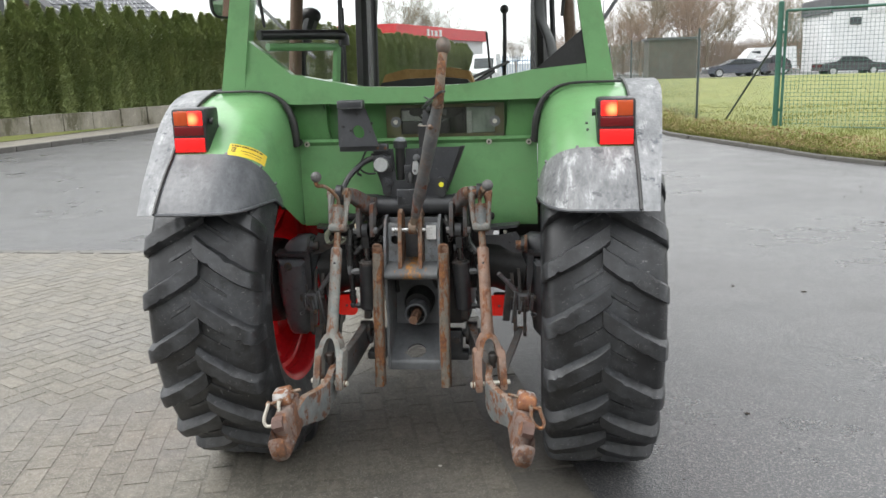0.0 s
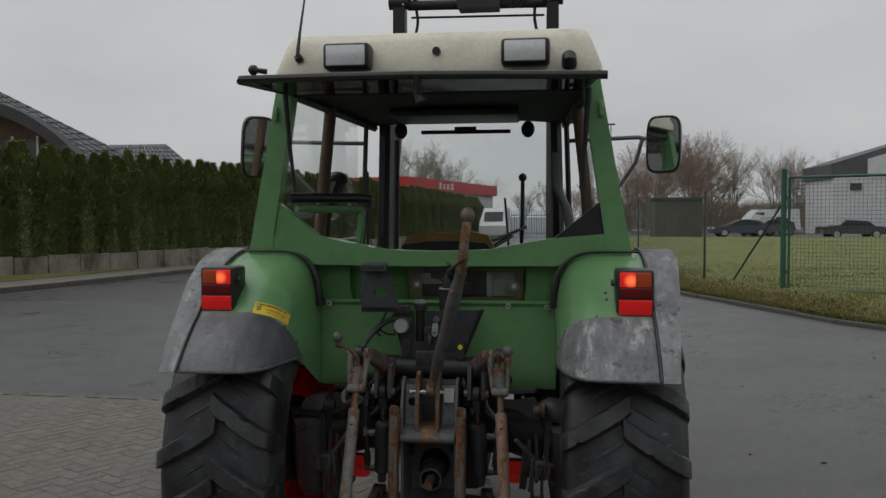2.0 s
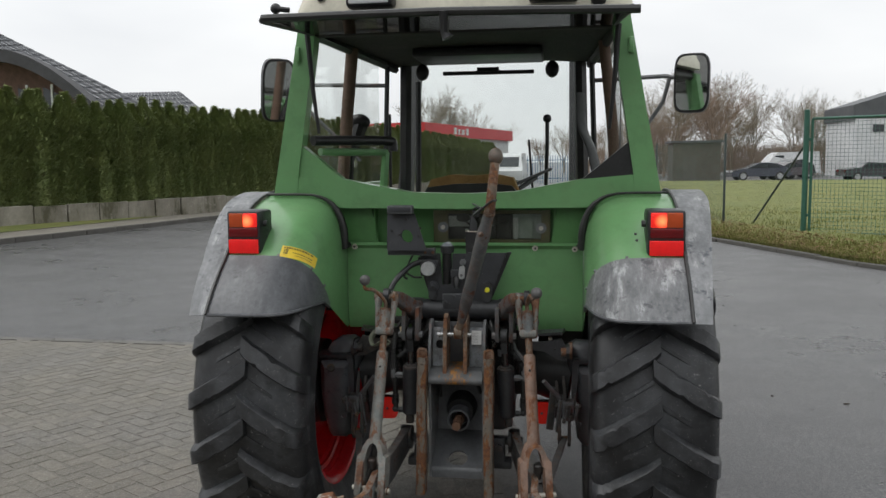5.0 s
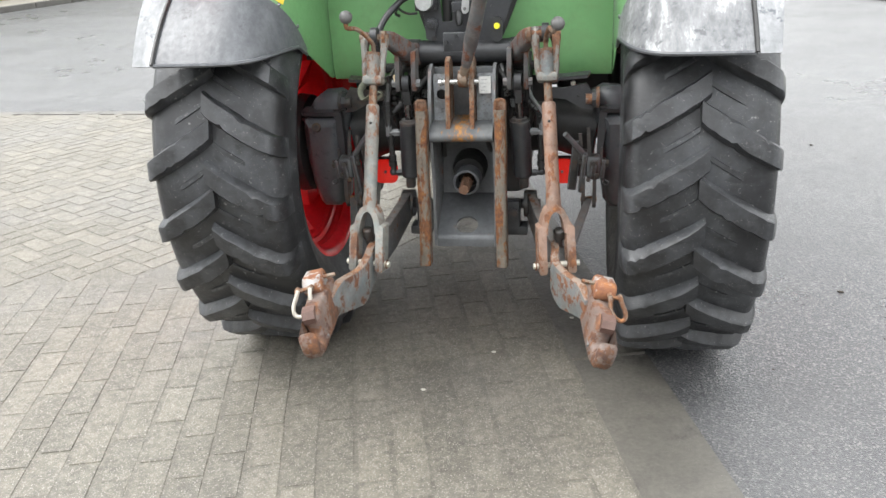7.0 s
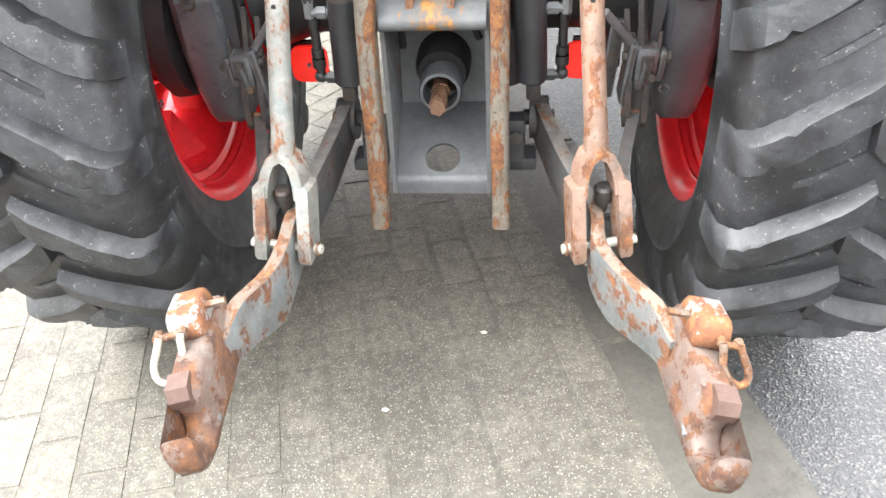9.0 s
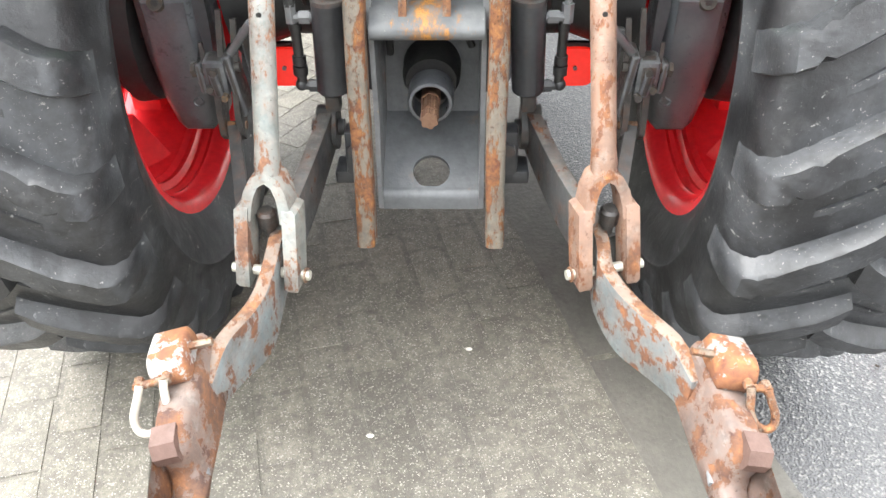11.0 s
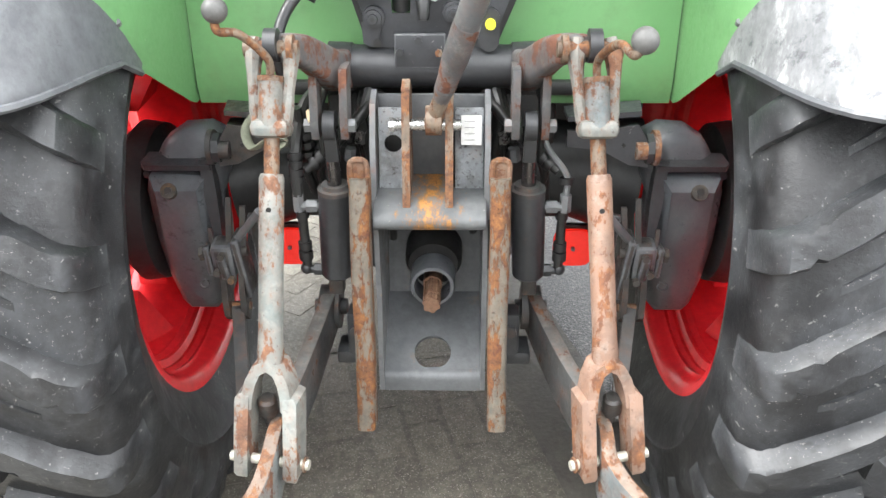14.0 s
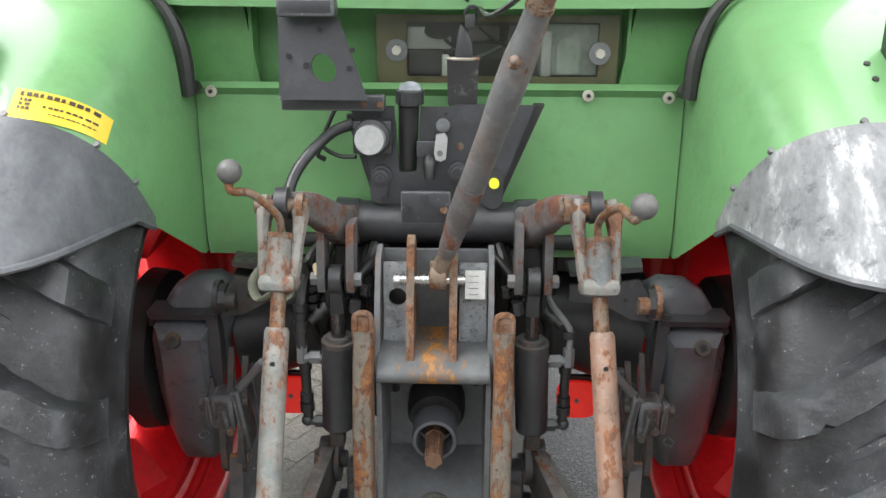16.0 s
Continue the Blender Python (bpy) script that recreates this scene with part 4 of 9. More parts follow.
def fender_point(s, a, x, out=0.0):
    """On the fender at arc angle a (from the rear), x from the middle; the inner edge is strongly rounded."""
    R = fender_radius(a) + out
    q = inner_share(x)
    R -= (0.28 - 0.07 * min(1, max(0, (a - 0.8) / 0.6))) * (1 - max(0, 1 - q ** 2.7) ** (1 / 2.7))
    return Vector((s * x, AX_Y - R * math.cos(a), AX_Z + R * math.sin(a)))


XS = [0.47, 0.4715, 0.475, 0.482, 0.492, 0.505, 0.52, 0.54, 0.565, 0.60, 0.65, 0.72, 0.785]


def seam_angle(x):
    return radians(47.3 + 1.0 * inner_share(x) ** 3)


def foot_angle(x):
    """Keeps the flap's foot level, with a rounded inner corner."""
    q = inner_share(x)
    R = 0.826 - 0.28 * (1 - max(0, 1 - q ** 2.7) ** (1 / 2.7))
    return min(math.asin((0.4075 + 0.022 * q ** 7) / R), radians(47.0))


def sheet(bm, s, a0, a1, xs, out, n=24, thick=0.004, side=None):
    """A curved sheet over the wheel with thickness, between two angle functions."""
    def rows(o):
        r = []
        for k in range(n + 1):
            line = []
            for i, x in enumerate(xs):
                a = a0(x) + (a1(x) - a0(x)) * k / n
                line.append(fender_point(s, a, side(i, a) if side else x, o))
            r.append(line)
        return r
    va, vb = grid_face(bm, rows(out)), grid_face(bm, rows(out - thick))
    m = len(xs)
    for i in range(n):
        bm.faces.new((va[i][0], va[i + 1][0], vb[i + 1][0], vb[i][0]))
        bm.faces.new((va[i][m - 1], va[i + 1][m - 1], vb[i + 1][m - 1], vb[i][m - 1]))
    for j in range(m - 1):
        bm.faces.new((va[0][j], va[0][j + 1], vb[0][j + 1], vb[0][j]))
        bm.faces.new((va[n][j], va[n][j + 1], vb[n][j + 1], vb[n][j]))


def make_fender(s):
    A0, A2 = radians(47), radians(128)
    bm = B()
    sheet(bm, s, seam_angle, lambda x: A2, XS, 0.0, 28)
    # inner skirt in the plane of the cab side
    edge = [fender_point(s, A0 + (A2 - A0) * k / 24, 0.47) for k in range(25)]
    rows = []
    for p in edge:
        zb = max(0.95, 1.10 - 0.52 * (p.y + 0.07)) if p.y < 0.3 else 0.95
        zb = min(zb, p.z - 0.005)
        rows.append([(s * 0.471, p.y, p.z + (zb - p.z) * t) for t in (0, 0.5, 1)])
    grid_face(bm, rows)
    f = part("fender", bm, GREEN, tractor, "rounded green sheet-steel fender", smooth=60)
    bm = B()
    sheet(bm, s, foot_angle, lambda x: seam_angle(x) + 0.012, XS, 0.005, 10)
    part("rear_flap", bm, FLAP_WHITE if s > 0 else FLAP_GREY, f, "grey plastic mud flap bleached in white patches" if s > 0 else "scuffed dark grey plastic mud flap", smooth=60)
    bm = B()
    rim = [fender_point(s, foot_angle(x), x, 0.003) for x in XS]
    tube(bm, rim, 0.006, 6)
    part("flap_lip", bm, FLAP_GREY, f)
    bm = B()
    sheet(bm, s, lambda x: radians(29.3), lambda x: A2, list(range(6)), 0.008, 30, 0.004, lambda i, a: 0.788 + (0.055 + 0.065 * min(1, max(0, (math.degrees(a) - 29) / 45))) * (0, 0.1, 0.45, 0.75, 0.93, 1)[i])
    part("edge_strip", bm, EDGE_GREY, f, "chalky grey plastic edge widener")
    bm = B()
    tube(bm, [fender_point(s, radians(29.5) + (A2 - radians(29.5)) * k / 30, 0.787, 0.009) for k in range(31)], 0.006, 6)
    part("seam_bead", bm, BLACK_RUBBER, f)
    bm = B()
    seal = [Vector((s * 0.456, 0.20, 1.285))] + [Vector((p.x - s * 0.010, 0.17, p.z + 0.004)) for p in [fender_point(s, math.acos(max(-1, min(1, (AX_Y - 0.17) / 0.79))), x, 0.012) for x in XS]]
    tube(bm, seal, [max(0.005, 0.015 - 0.0014 * max(0, k - 3)) for k in range(len(seal))], 8)
    part("rubber_seal", bm, BLACK_RUBBER, f)
    for a, x in ((seam_angle(0.60) + 0.018, 0.60), (seam_angle(0.5) + 0.02, 0.5), (seam_angle(0.474) + 0.02, 0.474)):
        bm = B()
        p = fender_point(s, a, x, 0.0)
        n = (p - Vector((p.x, AX_Y, AX_Z))).normalized()
        tube(bm, [p - n * 0.002, p + n * 0.005], 0.0055, 8)
        part("fender_bolt", bm, MID_GREY, f)
    for da, x in ((9.5, 0.635), (7.0, 0.637)):
        if s > 0:
            bm = B()
            p = fender_point(s, radians(47.3 + da), x, 0.0)
            n = (p - Vector((p.x, AX_Y, AX_Z))).normalized()
            tube(bm, [p - n * 0.002, p + n * 0.0015], 0.005, 8)
            part("empty_hole", bm, BLACK_RUBBER, f)
    # tail lamp
    c = Vector((s * 0.727, -0.188, 1.368))
    bm = B()
    box(bm, c + Vector((0, 0.050, 0)), (0.124, 0.128, 0.154))
    lamp = part("tail_lamp", bm, BLACK_PLASTIC, f, "square rear lamp with lit red bulb", bevel=0.012)
    for nm, mt, dx, dz, w, h in (("amber_lens", LENS_AMBER, 0.0265 * s, 0.043, 0.052, 0.050), ("bulb_lens", LENS_LIT, -0.0265 * s, 0.043, 0.052, 0.050), ("dark_lens", LENS_DARK, 0, 0.000, 0.106, 0.034)):
        bm = B()
        box(bm, c + Vector((dx * 0.96, -0.009, dz)), (w, 0.017, h))
        part(nm, bm, mt, lamp, bevel=0.004)
    bm = B()
    box(bm, c + Vector((0, -0.010, -0.049)), (0.108, 0.020, 0.050))
    part("reflector", bm, LENS_RED, lamp, "bright red rectangular reflector", bevel=0.003)
    bm = B()
    tube(bm, [c + Vector((-0.065 * s, 0.02, 0.03)), c + Vector((-0.078 * s, 0.02, 0.03))], 0.012, 8)
    part("cable_plug", bm, BLACK_RUBBER, lamp)
    return f


fender_left, fender_right = make_fender(-1), make_fender(1)
# dealer sticker on the left fender
def on_sticker(u, v, lift=0.0025):
    """u across from the outer end, v up, both 0 to 1."""
    x = 0.597 - 0.104 * u
    return fender_point(-1, seam_angle(x) + radians(0.7 + 1.3 * u * u + 4.0 * v), x, lift)


bm = B()
grid_face(bm, [[on_sticker(i / 10, k / 4) for i in range(11)] for k in range(5)])
sticker = part("sticker", bm, YELLOW, fender_left, "yellow dealer sticker with dark print")
for u0, u1, v0, v1, n in ((0.08, 0.93, 0.76, 0.90, 11), (0.38, 0.93, 0.44, 0.51, 9), (0.46, 0.93, 0.24, 0.28, 10), (0.10, 0.25, 0.58, 0.68, 3), (0.10, 0.25, 0.45, 0.53, 2), (0.10, 0.25, 0.30, 0.40, 3)):
    for k in range(n):
        bm = B()
        q, w = u0 + (u1 - u0) * k / n, (u1 - u0) / n * (0.78 if k % 3 else 0.55)
        grid_face(bm, [[on_sticker(q + w * i / 2, v, 0.004) for i in range(3)] for v in (v0, v1)])
        part("print_bar", bm, INK, sticker)


def oval(w, h, p=0.45, n=28):
    """A rounded rectangle."""
    out = []
    for k in range(n):
        c, s = math.cos(2 * math.pi * k / n), math.sin(2 * math.pi * k / n)
        out.append((w * math.copysign(abs(c) ** p, c) + 0.02 * h * s, h * math.copysign(abs(s) ** p, s)))
    return out


# rear body panels
def make_body():
    bm = B()      # lower sheet with a fold at its foot
    prof = [(0.33, 0.935), (0.245, 0.945), (0.235, 0.985), (0.235, 1.13), (0.237, 1.268), (0.225, 1.282), (0.245, 1.292)]
    prism(bm, prof + [(y + 0.006, z - 0.002) for y, z in reversed(prof[1:-1])] + [(0.33, 0.941)], (0, 0, 0), (0, 1, 0), (0, 0, 1), 0.936)
    p = part("rear_panel", bm, GREEN, tractor, "flat green lower rear panel with folded edges")
    for x, z in ((-0.435, 1.275), (0.284, 1.272), (0.436, 1.269)):
        bm = B()
        tube(bm, [(x, 0.235, z), (x, 0.224, z)], 0.011, 12)
        part("panel_bolt", bm, ZINC, p)
        bm = B()
        tube(bm, [(x, 0.226, z), (x, 0.218, z)], 0.004, 8)
        part("bolt_core", bm, BLACK_STEEL, p)
    bm = B()      # recess behind, its shade put into the darker green
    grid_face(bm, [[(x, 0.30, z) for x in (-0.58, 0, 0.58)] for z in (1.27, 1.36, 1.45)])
    part("recess_wall", bm, GREEN_SHADED, tractor, "recessed wall in green paint darkened for shade")
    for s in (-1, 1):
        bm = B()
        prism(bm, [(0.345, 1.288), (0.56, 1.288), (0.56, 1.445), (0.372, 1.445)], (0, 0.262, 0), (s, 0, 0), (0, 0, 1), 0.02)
        cheek = part("recess_cheek", bm, GREEN_SHADED, tractor)
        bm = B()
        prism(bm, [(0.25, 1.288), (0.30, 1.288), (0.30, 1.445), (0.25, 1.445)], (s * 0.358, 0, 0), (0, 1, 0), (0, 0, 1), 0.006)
        part("recess_return", bm, GREEN_SHADED, cheek)
    # clear cover over the fuse bay
    bm = B()
    box(bm, (0.111, 0.296, 1.350), (0.455, 0.008, 0.130))
    w = part("fuse_bay", bm, surface("grimy_back_plate", (0.014, 0.014, 0.013), (0.040, 0.038, 0.033), 12, (0.4, 0.6), 0, 0.2, 50, spots=(0.12, 0.115, 0.10), spot_at=(0.62, 0.74), spot_scale=9), tractor, "grimy recessed fuse bay")
    bm = B()
    box(bm, (0.111, 0.262, 1.350), (0.462, 0.004, 0.136))
    c = part("clear_cover", bm, DIRTY_CLEAR, w, "dirty clear plastic cover")
    c.visible_shadow = False
    for cx, cz, sx, sz in ((0.111, 1.293, 0.462, 0.020), (0.111, 1.411, 0.462, 0.013), (-0.091, 1.354, 0.058, 0.102), (0.324, 1.354, 0.036, 0.102)):
        bm = B()
        box(bm, (cx, 0.2665, cz), (sx, 0.004, sz))
        part("cover_frame", bm, OLIVE_DIRT, w, "dirty olive frame strip")
    for x, z in ((-0.081, 1.352), (0.306, 1.348)):
        bm = B()
        tube(bm, [(x, 0.260, z), (x, 0.2565, z)], 0.021, 20)
        part("washer", bm, MID_GREY, w)
        bm = B()
        tube(bm, [(x, 0.258, z), (x, 0.247, z)], 0.0095, 6)
        part("cover_bolt", bm, ZINC, w, bevel=0.002)
    for name, x, z, sx, sz, dy, mt in (("relay_housing", -0.020, 1.374, 0.085, 0.042, 0.0, SOCKET_CAP), ("fuse_block", -0.026, 1.327, 0.068, 0.050, 0.0, BLACK_PLASTIC), ("label_tag", 0.012, 1.322, 0.014, 0.042, -0.004, WHITE_PLATE), ("fuse_block", 0.090, 1.334, 0.070, 0.056, 0.002, BLACK_PLASTIC), ("terminal_strip", 0.085, 1.383, 0.060, 0.026, 0.002, MID_GREY), ("fuse_block", 0.158, 1.352, 0.050, 0.090, 0.0, BLACK_RUBBER), ("backing_sheet", 0.250, 1.353, 0.112, 0.098, 0.006, GLAZED), ("terminal_strip", 0.206, 1.345, 0.020, 0.085, -0.002, SOCKET_CAP)):
        bm = B()
        box(bm, (x, 0.284 + dy, z), (sx, 0.014, sz))
        part(name, bm, mt, w, bevel=0.003)
    bm = B()      # round flasher unit on the relay housing
    prism(bm, [(0.028 * math.cos(2 * math.pi * k / 20), 0.016 * math.sin(2 * math.pi * k / 20)) for k in range(20)], (-0.001, 0.273, 1.388), (1, 0, 0), (0, 0, 1), 0.010)
    part("flasher_unit", bm, BLACK_PLASTIC, w, bevel=0.003)
    bm = B()      # glossy reservoir
    prism(bm, oval(0.022, 0.034, 0.4, 24), (0.248, 0.279, 1.341), (1, 0, 0), (0, 0, 1), 0.014)
    part("reservoir", bm, GLAZED, w, "pale glossy plastic reservoir", bevel=0.004)
    for k, (x, z) in enumerate(((0.045, 1.365), (0.06, 1.35), (0.125, 1.375))):
        bm = B()
        tube(bm, curve_pts([(x - 0.05, 0.276, z + 0.02), (x, 0.272, z - 0.012), (x + 0.06, 0.276, z + 0.010)]), 0.003, 6)
        part("wire", bm, (BLACK_RUBBER, MID_GREY, BLACK_RUBBER)[k], w)


make_body()


# cab: sheet pillars, sill beam, roof, headliner, open rear window
def make_cab():
    for s in (-1, 1):
        bm = B()
        prism(bm, [(0.757, 1.455), (0.632, 2.14), (0.563, 2.14), (0.575, 2.05), (0.65, 1.56), (0.655, 1.50)], (0, 0.225, 0), (s, 0, 0), (0, 0, 1), 0.07)
        part("rear_pillar", bm, GREEN, tractor, "green sheet-steel cab rear pillar", bevel=0.012)
        bm = B()
        prism(bm, [(0.66, 1.70), (0.655, 1.55), (0.45, 1.53), (0.47, 1.545)], (0, 0.225, 0), (s, 0, 0), (0, 0, 1), 0.05)
        part("pillar_gusset", bm, GREEN if s < 0 else BLACK_PLASTIC, tractor, bevel=0.005)
    bm = B()
    top = [(-0.757, 1.475), (-0.66, 1.552), (-0.47, 1.545), (-0.2, 1.492), (0.0, 1.486), (0.2, 1.492), (0.45, 1.538), (0.66, 1.556), (0.757, 1.475)]
    low = [(0.757, 1.45), (0.46, 1.432), (0, 1.428), (-0.46, 1.432), (-0.757, 1.45)]
    prism(bm, top + low, (0, 0.235, 0), (1, 0, 0), (0, 0, 1), 0.085)
    part("sill_beam", bm, GREEN, tractor, "green dipped sill beam below the rear window", bevel=0.010)
    # side walls: lower door sheet, posts and waist rails
    for s in (-1, 1):
        bm = B()
        box(bm, (s * 0.63, 0.95, 1.30), (0.03, 1.3, 0.42))
        part("cab_side", bm, GREEN, tractor, bevel=0.006)
        bm = B()
        tube(bm, [(s * 0.628, 0.75, 1.45), (s * 0.600, 0.76, 1.8), (s * 0.563, 0.75, 2.13)], 0.028 if s < 0 else 0.025, 12)
        part("trim_post", bm, TAN, tractor, "brown padded cab post")
        bm = B()
        tube(bm, [(s * 0.50, 1.62, 1.3), (s * 0.475, 1.58, 2.14)], 0.035, 6)
        part("front_post", bm, BLACK_STEEL, tractor)
        bm = B()
        tube(bm, [(s * 0.56, 1.35, 1.3), (s * 0.53, 1.35, 2.14)], 0.014, 6)
        part("door_frame", bm, BLACK_STEEL, tractor)
        bm = B()
        box(bm, (s * 0.61, 0.85, 1.82), (0.006, 1.25, 0.62))
        g = part("side_window", bm, CLEAR, tractor)
        g.visible_shadow = False
        bm = B()
        tube(bm, [(s * 0.60, 0.25, 2.12), (s * 0.53, 1.55, 2.12)], 0.022, 6)
        part("roof_rail", bm, BLACK_STEEL, tractor)
        bm = B()
        box(bm, (s * 0.635, 0.20, 2.03), (0.02, 0.06, 0.06))
        part("hinge", bm, GREEN, tractor, bevel=0.006)
    # opening quarter window seen through the rear on the left
    bm = B()
    tube(bm, curve_pts([(-0.61, 0.27, 1.700), (-0.48, 0.46, 1.704), (-0.375, 0.61, 1.704), (-0.358, 0.63, 1.695), (-0.356, 0.63, 1.66)], 4), 0.021, 10)
    part("grab_bar", bm, BLACK_PLASTIC, tractor)
    bm = B()
    tube(bm, [(-0.59, 0.30, 1.655), (-0.385, 0.61, 1.655)], 0.016, 8)
    tube(bm, [(-0.385, 0.61, 1.655), (-0.405, 0.61, 1.42)], 0.019, 6)
    part("window_post", bm, GREEN, tractor)
    bm = B()
    ball(bm, (-0.565, 0.85, 1.80), 0.05, 12, (1.1, 0.6, 0.8))
    tube(bm, [(-0.56, 0.85, 1.78), (-0.60, 0.80, 1.62), (-0.60, 0.80, 1.5)], [0.035, 0.02, 0.015], 8)
    part("arm_rest", bm, BLACK_PLASTIC, tractor)
    bm = B()
    box(bm, (0, 1.62, 1.78), (0.95, 0.006, 0.74))
    g = part("windscreen", bm, CLEAR, tractor)
    g.visible_shadow = False
    bm = B()
    box(bm, (0, 1.62, 1.28), (1.0, 0.04, 0.30))
    part("dashboard", bm, BLACK_PLASTIC, tractor, bevel=0.01)
    bm = B()
    box(bm, (0, 0.95, 1.02), (1.15, 1.35, 0.03))
    part("cab_floor", bm, BLACK_RUBBER, tractor)
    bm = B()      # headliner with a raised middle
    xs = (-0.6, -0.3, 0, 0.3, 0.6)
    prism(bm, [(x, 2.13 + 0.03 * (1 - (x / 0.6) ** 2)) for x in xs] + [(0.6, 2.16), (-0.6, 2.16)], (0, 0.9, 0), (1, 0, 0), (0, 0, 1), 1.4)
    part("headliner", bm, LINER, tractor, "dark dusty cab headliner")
    bm = B()
    box(bm, (-0.02, 1.15, 2.130), (0.62, 0.35, 0.04))
    part("roof_console", bm, BLACK_PLASTIC, tractor, bevel=0.01)
    for x in (-0.36, 0.33):
        bm = B()
        ball(bm, (x, 1.45, 2.09), 0.045, 12, (0.8, 0.5, 1))
        part("air_vent", bm, BLACK_PLASTIC, tractor)
    bm = B()
    box(bm, (-0.02, 1.60, 2.096), (0.50, 0.02, 0.020))
    box(bm, (-0.02, 1.59, 2.112), (0.12, 0.03, 0.022))
    part("sun_strip", bm, BLACK_PLASTIC, tractor)
    # roof shell
    bm = B()
    lay = []
    for z, hx, y0, y1 in ((2.165, 0.645, 0.17, 1.72), (2.20, 0.64, 0.165, 1.73), (2.30, 0.603, 0.19, 1.68), (2.335, 0.587, 0.21, 1.62), (2.352, 0.56, 0.27, 1.5)):
        r = 0.06
        pts = []
        for cx, cy, a0 in ((hx - r, y1 - r, 0), (-hx + r, y1 - r, 90), (-hx + r, y0 + r, 180), (hx - r, y0 + r, 270)):
            for k in range(6):
                a = radians(a0 + 18 * k)
                pts.append((cx + r * math.cos(a), cy + r * math.sin(a), z))
        lay.append([bm.verts.new(q) for q in pts])
    for a, b in zip(lay, lay[1:]):
        for k in range(24):
            bm.faces.new((a[k], a[(k + 1) % 24], b[(k + 1) % 24], b[k]))
    bm.faces.new(lay[-1])
    bm.faces.new(lay[0][::-1])
    roof = part("roof", bm, CREAM, tractor, "yellowed cream plastic cab roof", smooth=50)
    for x in (-0.33, 0.352):
        bm = B()
        box(bm, (x, 0.15, 2.238), (0.182, 0.09, 0.098))
        wl_ = part("work_lamp", bm, BLACK_PLASTIC, roof, "rectangular black work lamp", bevel=0.014)
        bm = B()
        box(bm, (x - 0.002, 0.104, 2.238), (0.152, 0.012, 0.078))
        part("lamp_glass", bm, LAMP_GLASS, roof, bevel=0.005)
    bm = B()
    tube(bm, [(0.01, 0.20, 2.258), (0.01, 0.165, 2.258)], 0.016, 14)
    part("roof_plug", bm, BLACK_RUBBER, roof)
    bm = B()
    tube(bm, [(0.515, 0.17, 2.19), (0.515, 0.155, 2.205), (0.515, 0.18, 2.225)], 0.028, 12)
    part("cable_grommet", bm, BLACK_RUBBER, roof)
    bm = B()
    tube(bm, [(-0.53, 0.17, 2.235), (-0.535, 0.155, 2.25)], 0.016, 8)
    tube(bm, [(-0.535, 0.155, 2.25), (-0.53, 0.17, 2.34), (-0.512, 0.19, 2.50), (-0.512, 0.21, 2.655)], [0.009, 0.006, 0.0035, 0.003], 6)
    part("antenna", bm, BLACK_PLASTIC, roof)
    # rear window swung up
    bm = B()
    box(bm, (0.005, -0.03, 2.095), (1.14, 0.50, 0.008), Matrix.Rotation(radians(3), 3, "X"))
    g = part("rear_window", bm, TINTED, tractor, "rear cab window swung up on its hinges")
    g.visible_shadow = False
    bm = B()
    tube(bm, [(-0.60, -0.29, 2.086), (-0.3, -0.292, 2.088), (0.0, -0.292, 2.088), (0.3, -0.292, 2.082), (0.625, -0.29, 2.074)], 0.014, 8)
    for s in (-1, 1):
        tube(bm, [(s * 0.60, -0.29, 2.080), (s * 0.575, 0.20, 2.112)], 0.011, 8)
    part("window_frame", bm, BLACK_RUBBER, g)
    bm = B()
    tube(bm, [(0.01, -0.30, 2.09), (0.01, -0.28, 2.025), (0.02, -0.28, 2.005)], [0.016, 0.014, 0.02], 8)
    part("window_handle", bm, BLACK_PLASTIC, g)
    for s in (-1, 1):
        bm = B()
        tube(bm, [(s * 0.588, 0.16, 2.105), (s * 0.575, 0.175, 1.89), (s * 0.560, 0.19, 1.725)], [0.011, 0.009, 0.006], 8)
        part("gas_strut", bm, BLACK_STEEL, g)
    bm = B()
    ball(bm, (-0.565, -0.25, 2.125), 0.018, 10)
    tube(bm, [(-0.565, -0.25, 2.125), (-0.52, -0.24, 2.12)], 0.009, 6)
    part("catch", bm, BLACK_PLASTIC, g)
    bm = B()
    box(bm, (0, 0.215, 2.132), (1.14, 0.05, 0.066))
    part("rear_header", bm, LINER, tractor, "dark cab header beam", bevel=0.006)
    # seat
    bm = B()
    prism(bm, [(-0.245, 1.20), (-0.250, 1.45), (-0.225, 1.495), (-0.10, 1.510), (0.06, 1.512), (0.160, 1.50), (0.200, 1.455), (0.200, 1.20)], (0, 0.80, 0), (1, 0, 0), (0, 0, 1), 0.10)
    part("seat_shell", bm, BLACK_PLASTIC, tractor, "black seat back shell", bevel=0.03)
    bm = B()
    prism(bm, [(-0.245, 1.46), (-0.215, 1.530), (-0.12, 1.552), (-0.02, 1.546), (0.08, 1.554), (0.165, 1.535), (0.195, 1.46)], (0, 0.84, 0), (1, 0, 0), (0, 0, 1), 0.10)
    part("seat_cushion", bm, SEAT_CLOTH, tractor, "ochre fabric seat back edge", bevel=0.015)
    bm = B()
    box(bm, (-0.03, 1.02, 1.22), (0.40, 0.42, 0.12))
    part("seat_base", bm, SEAT_CLOTH, tractor, bevel=0.03)
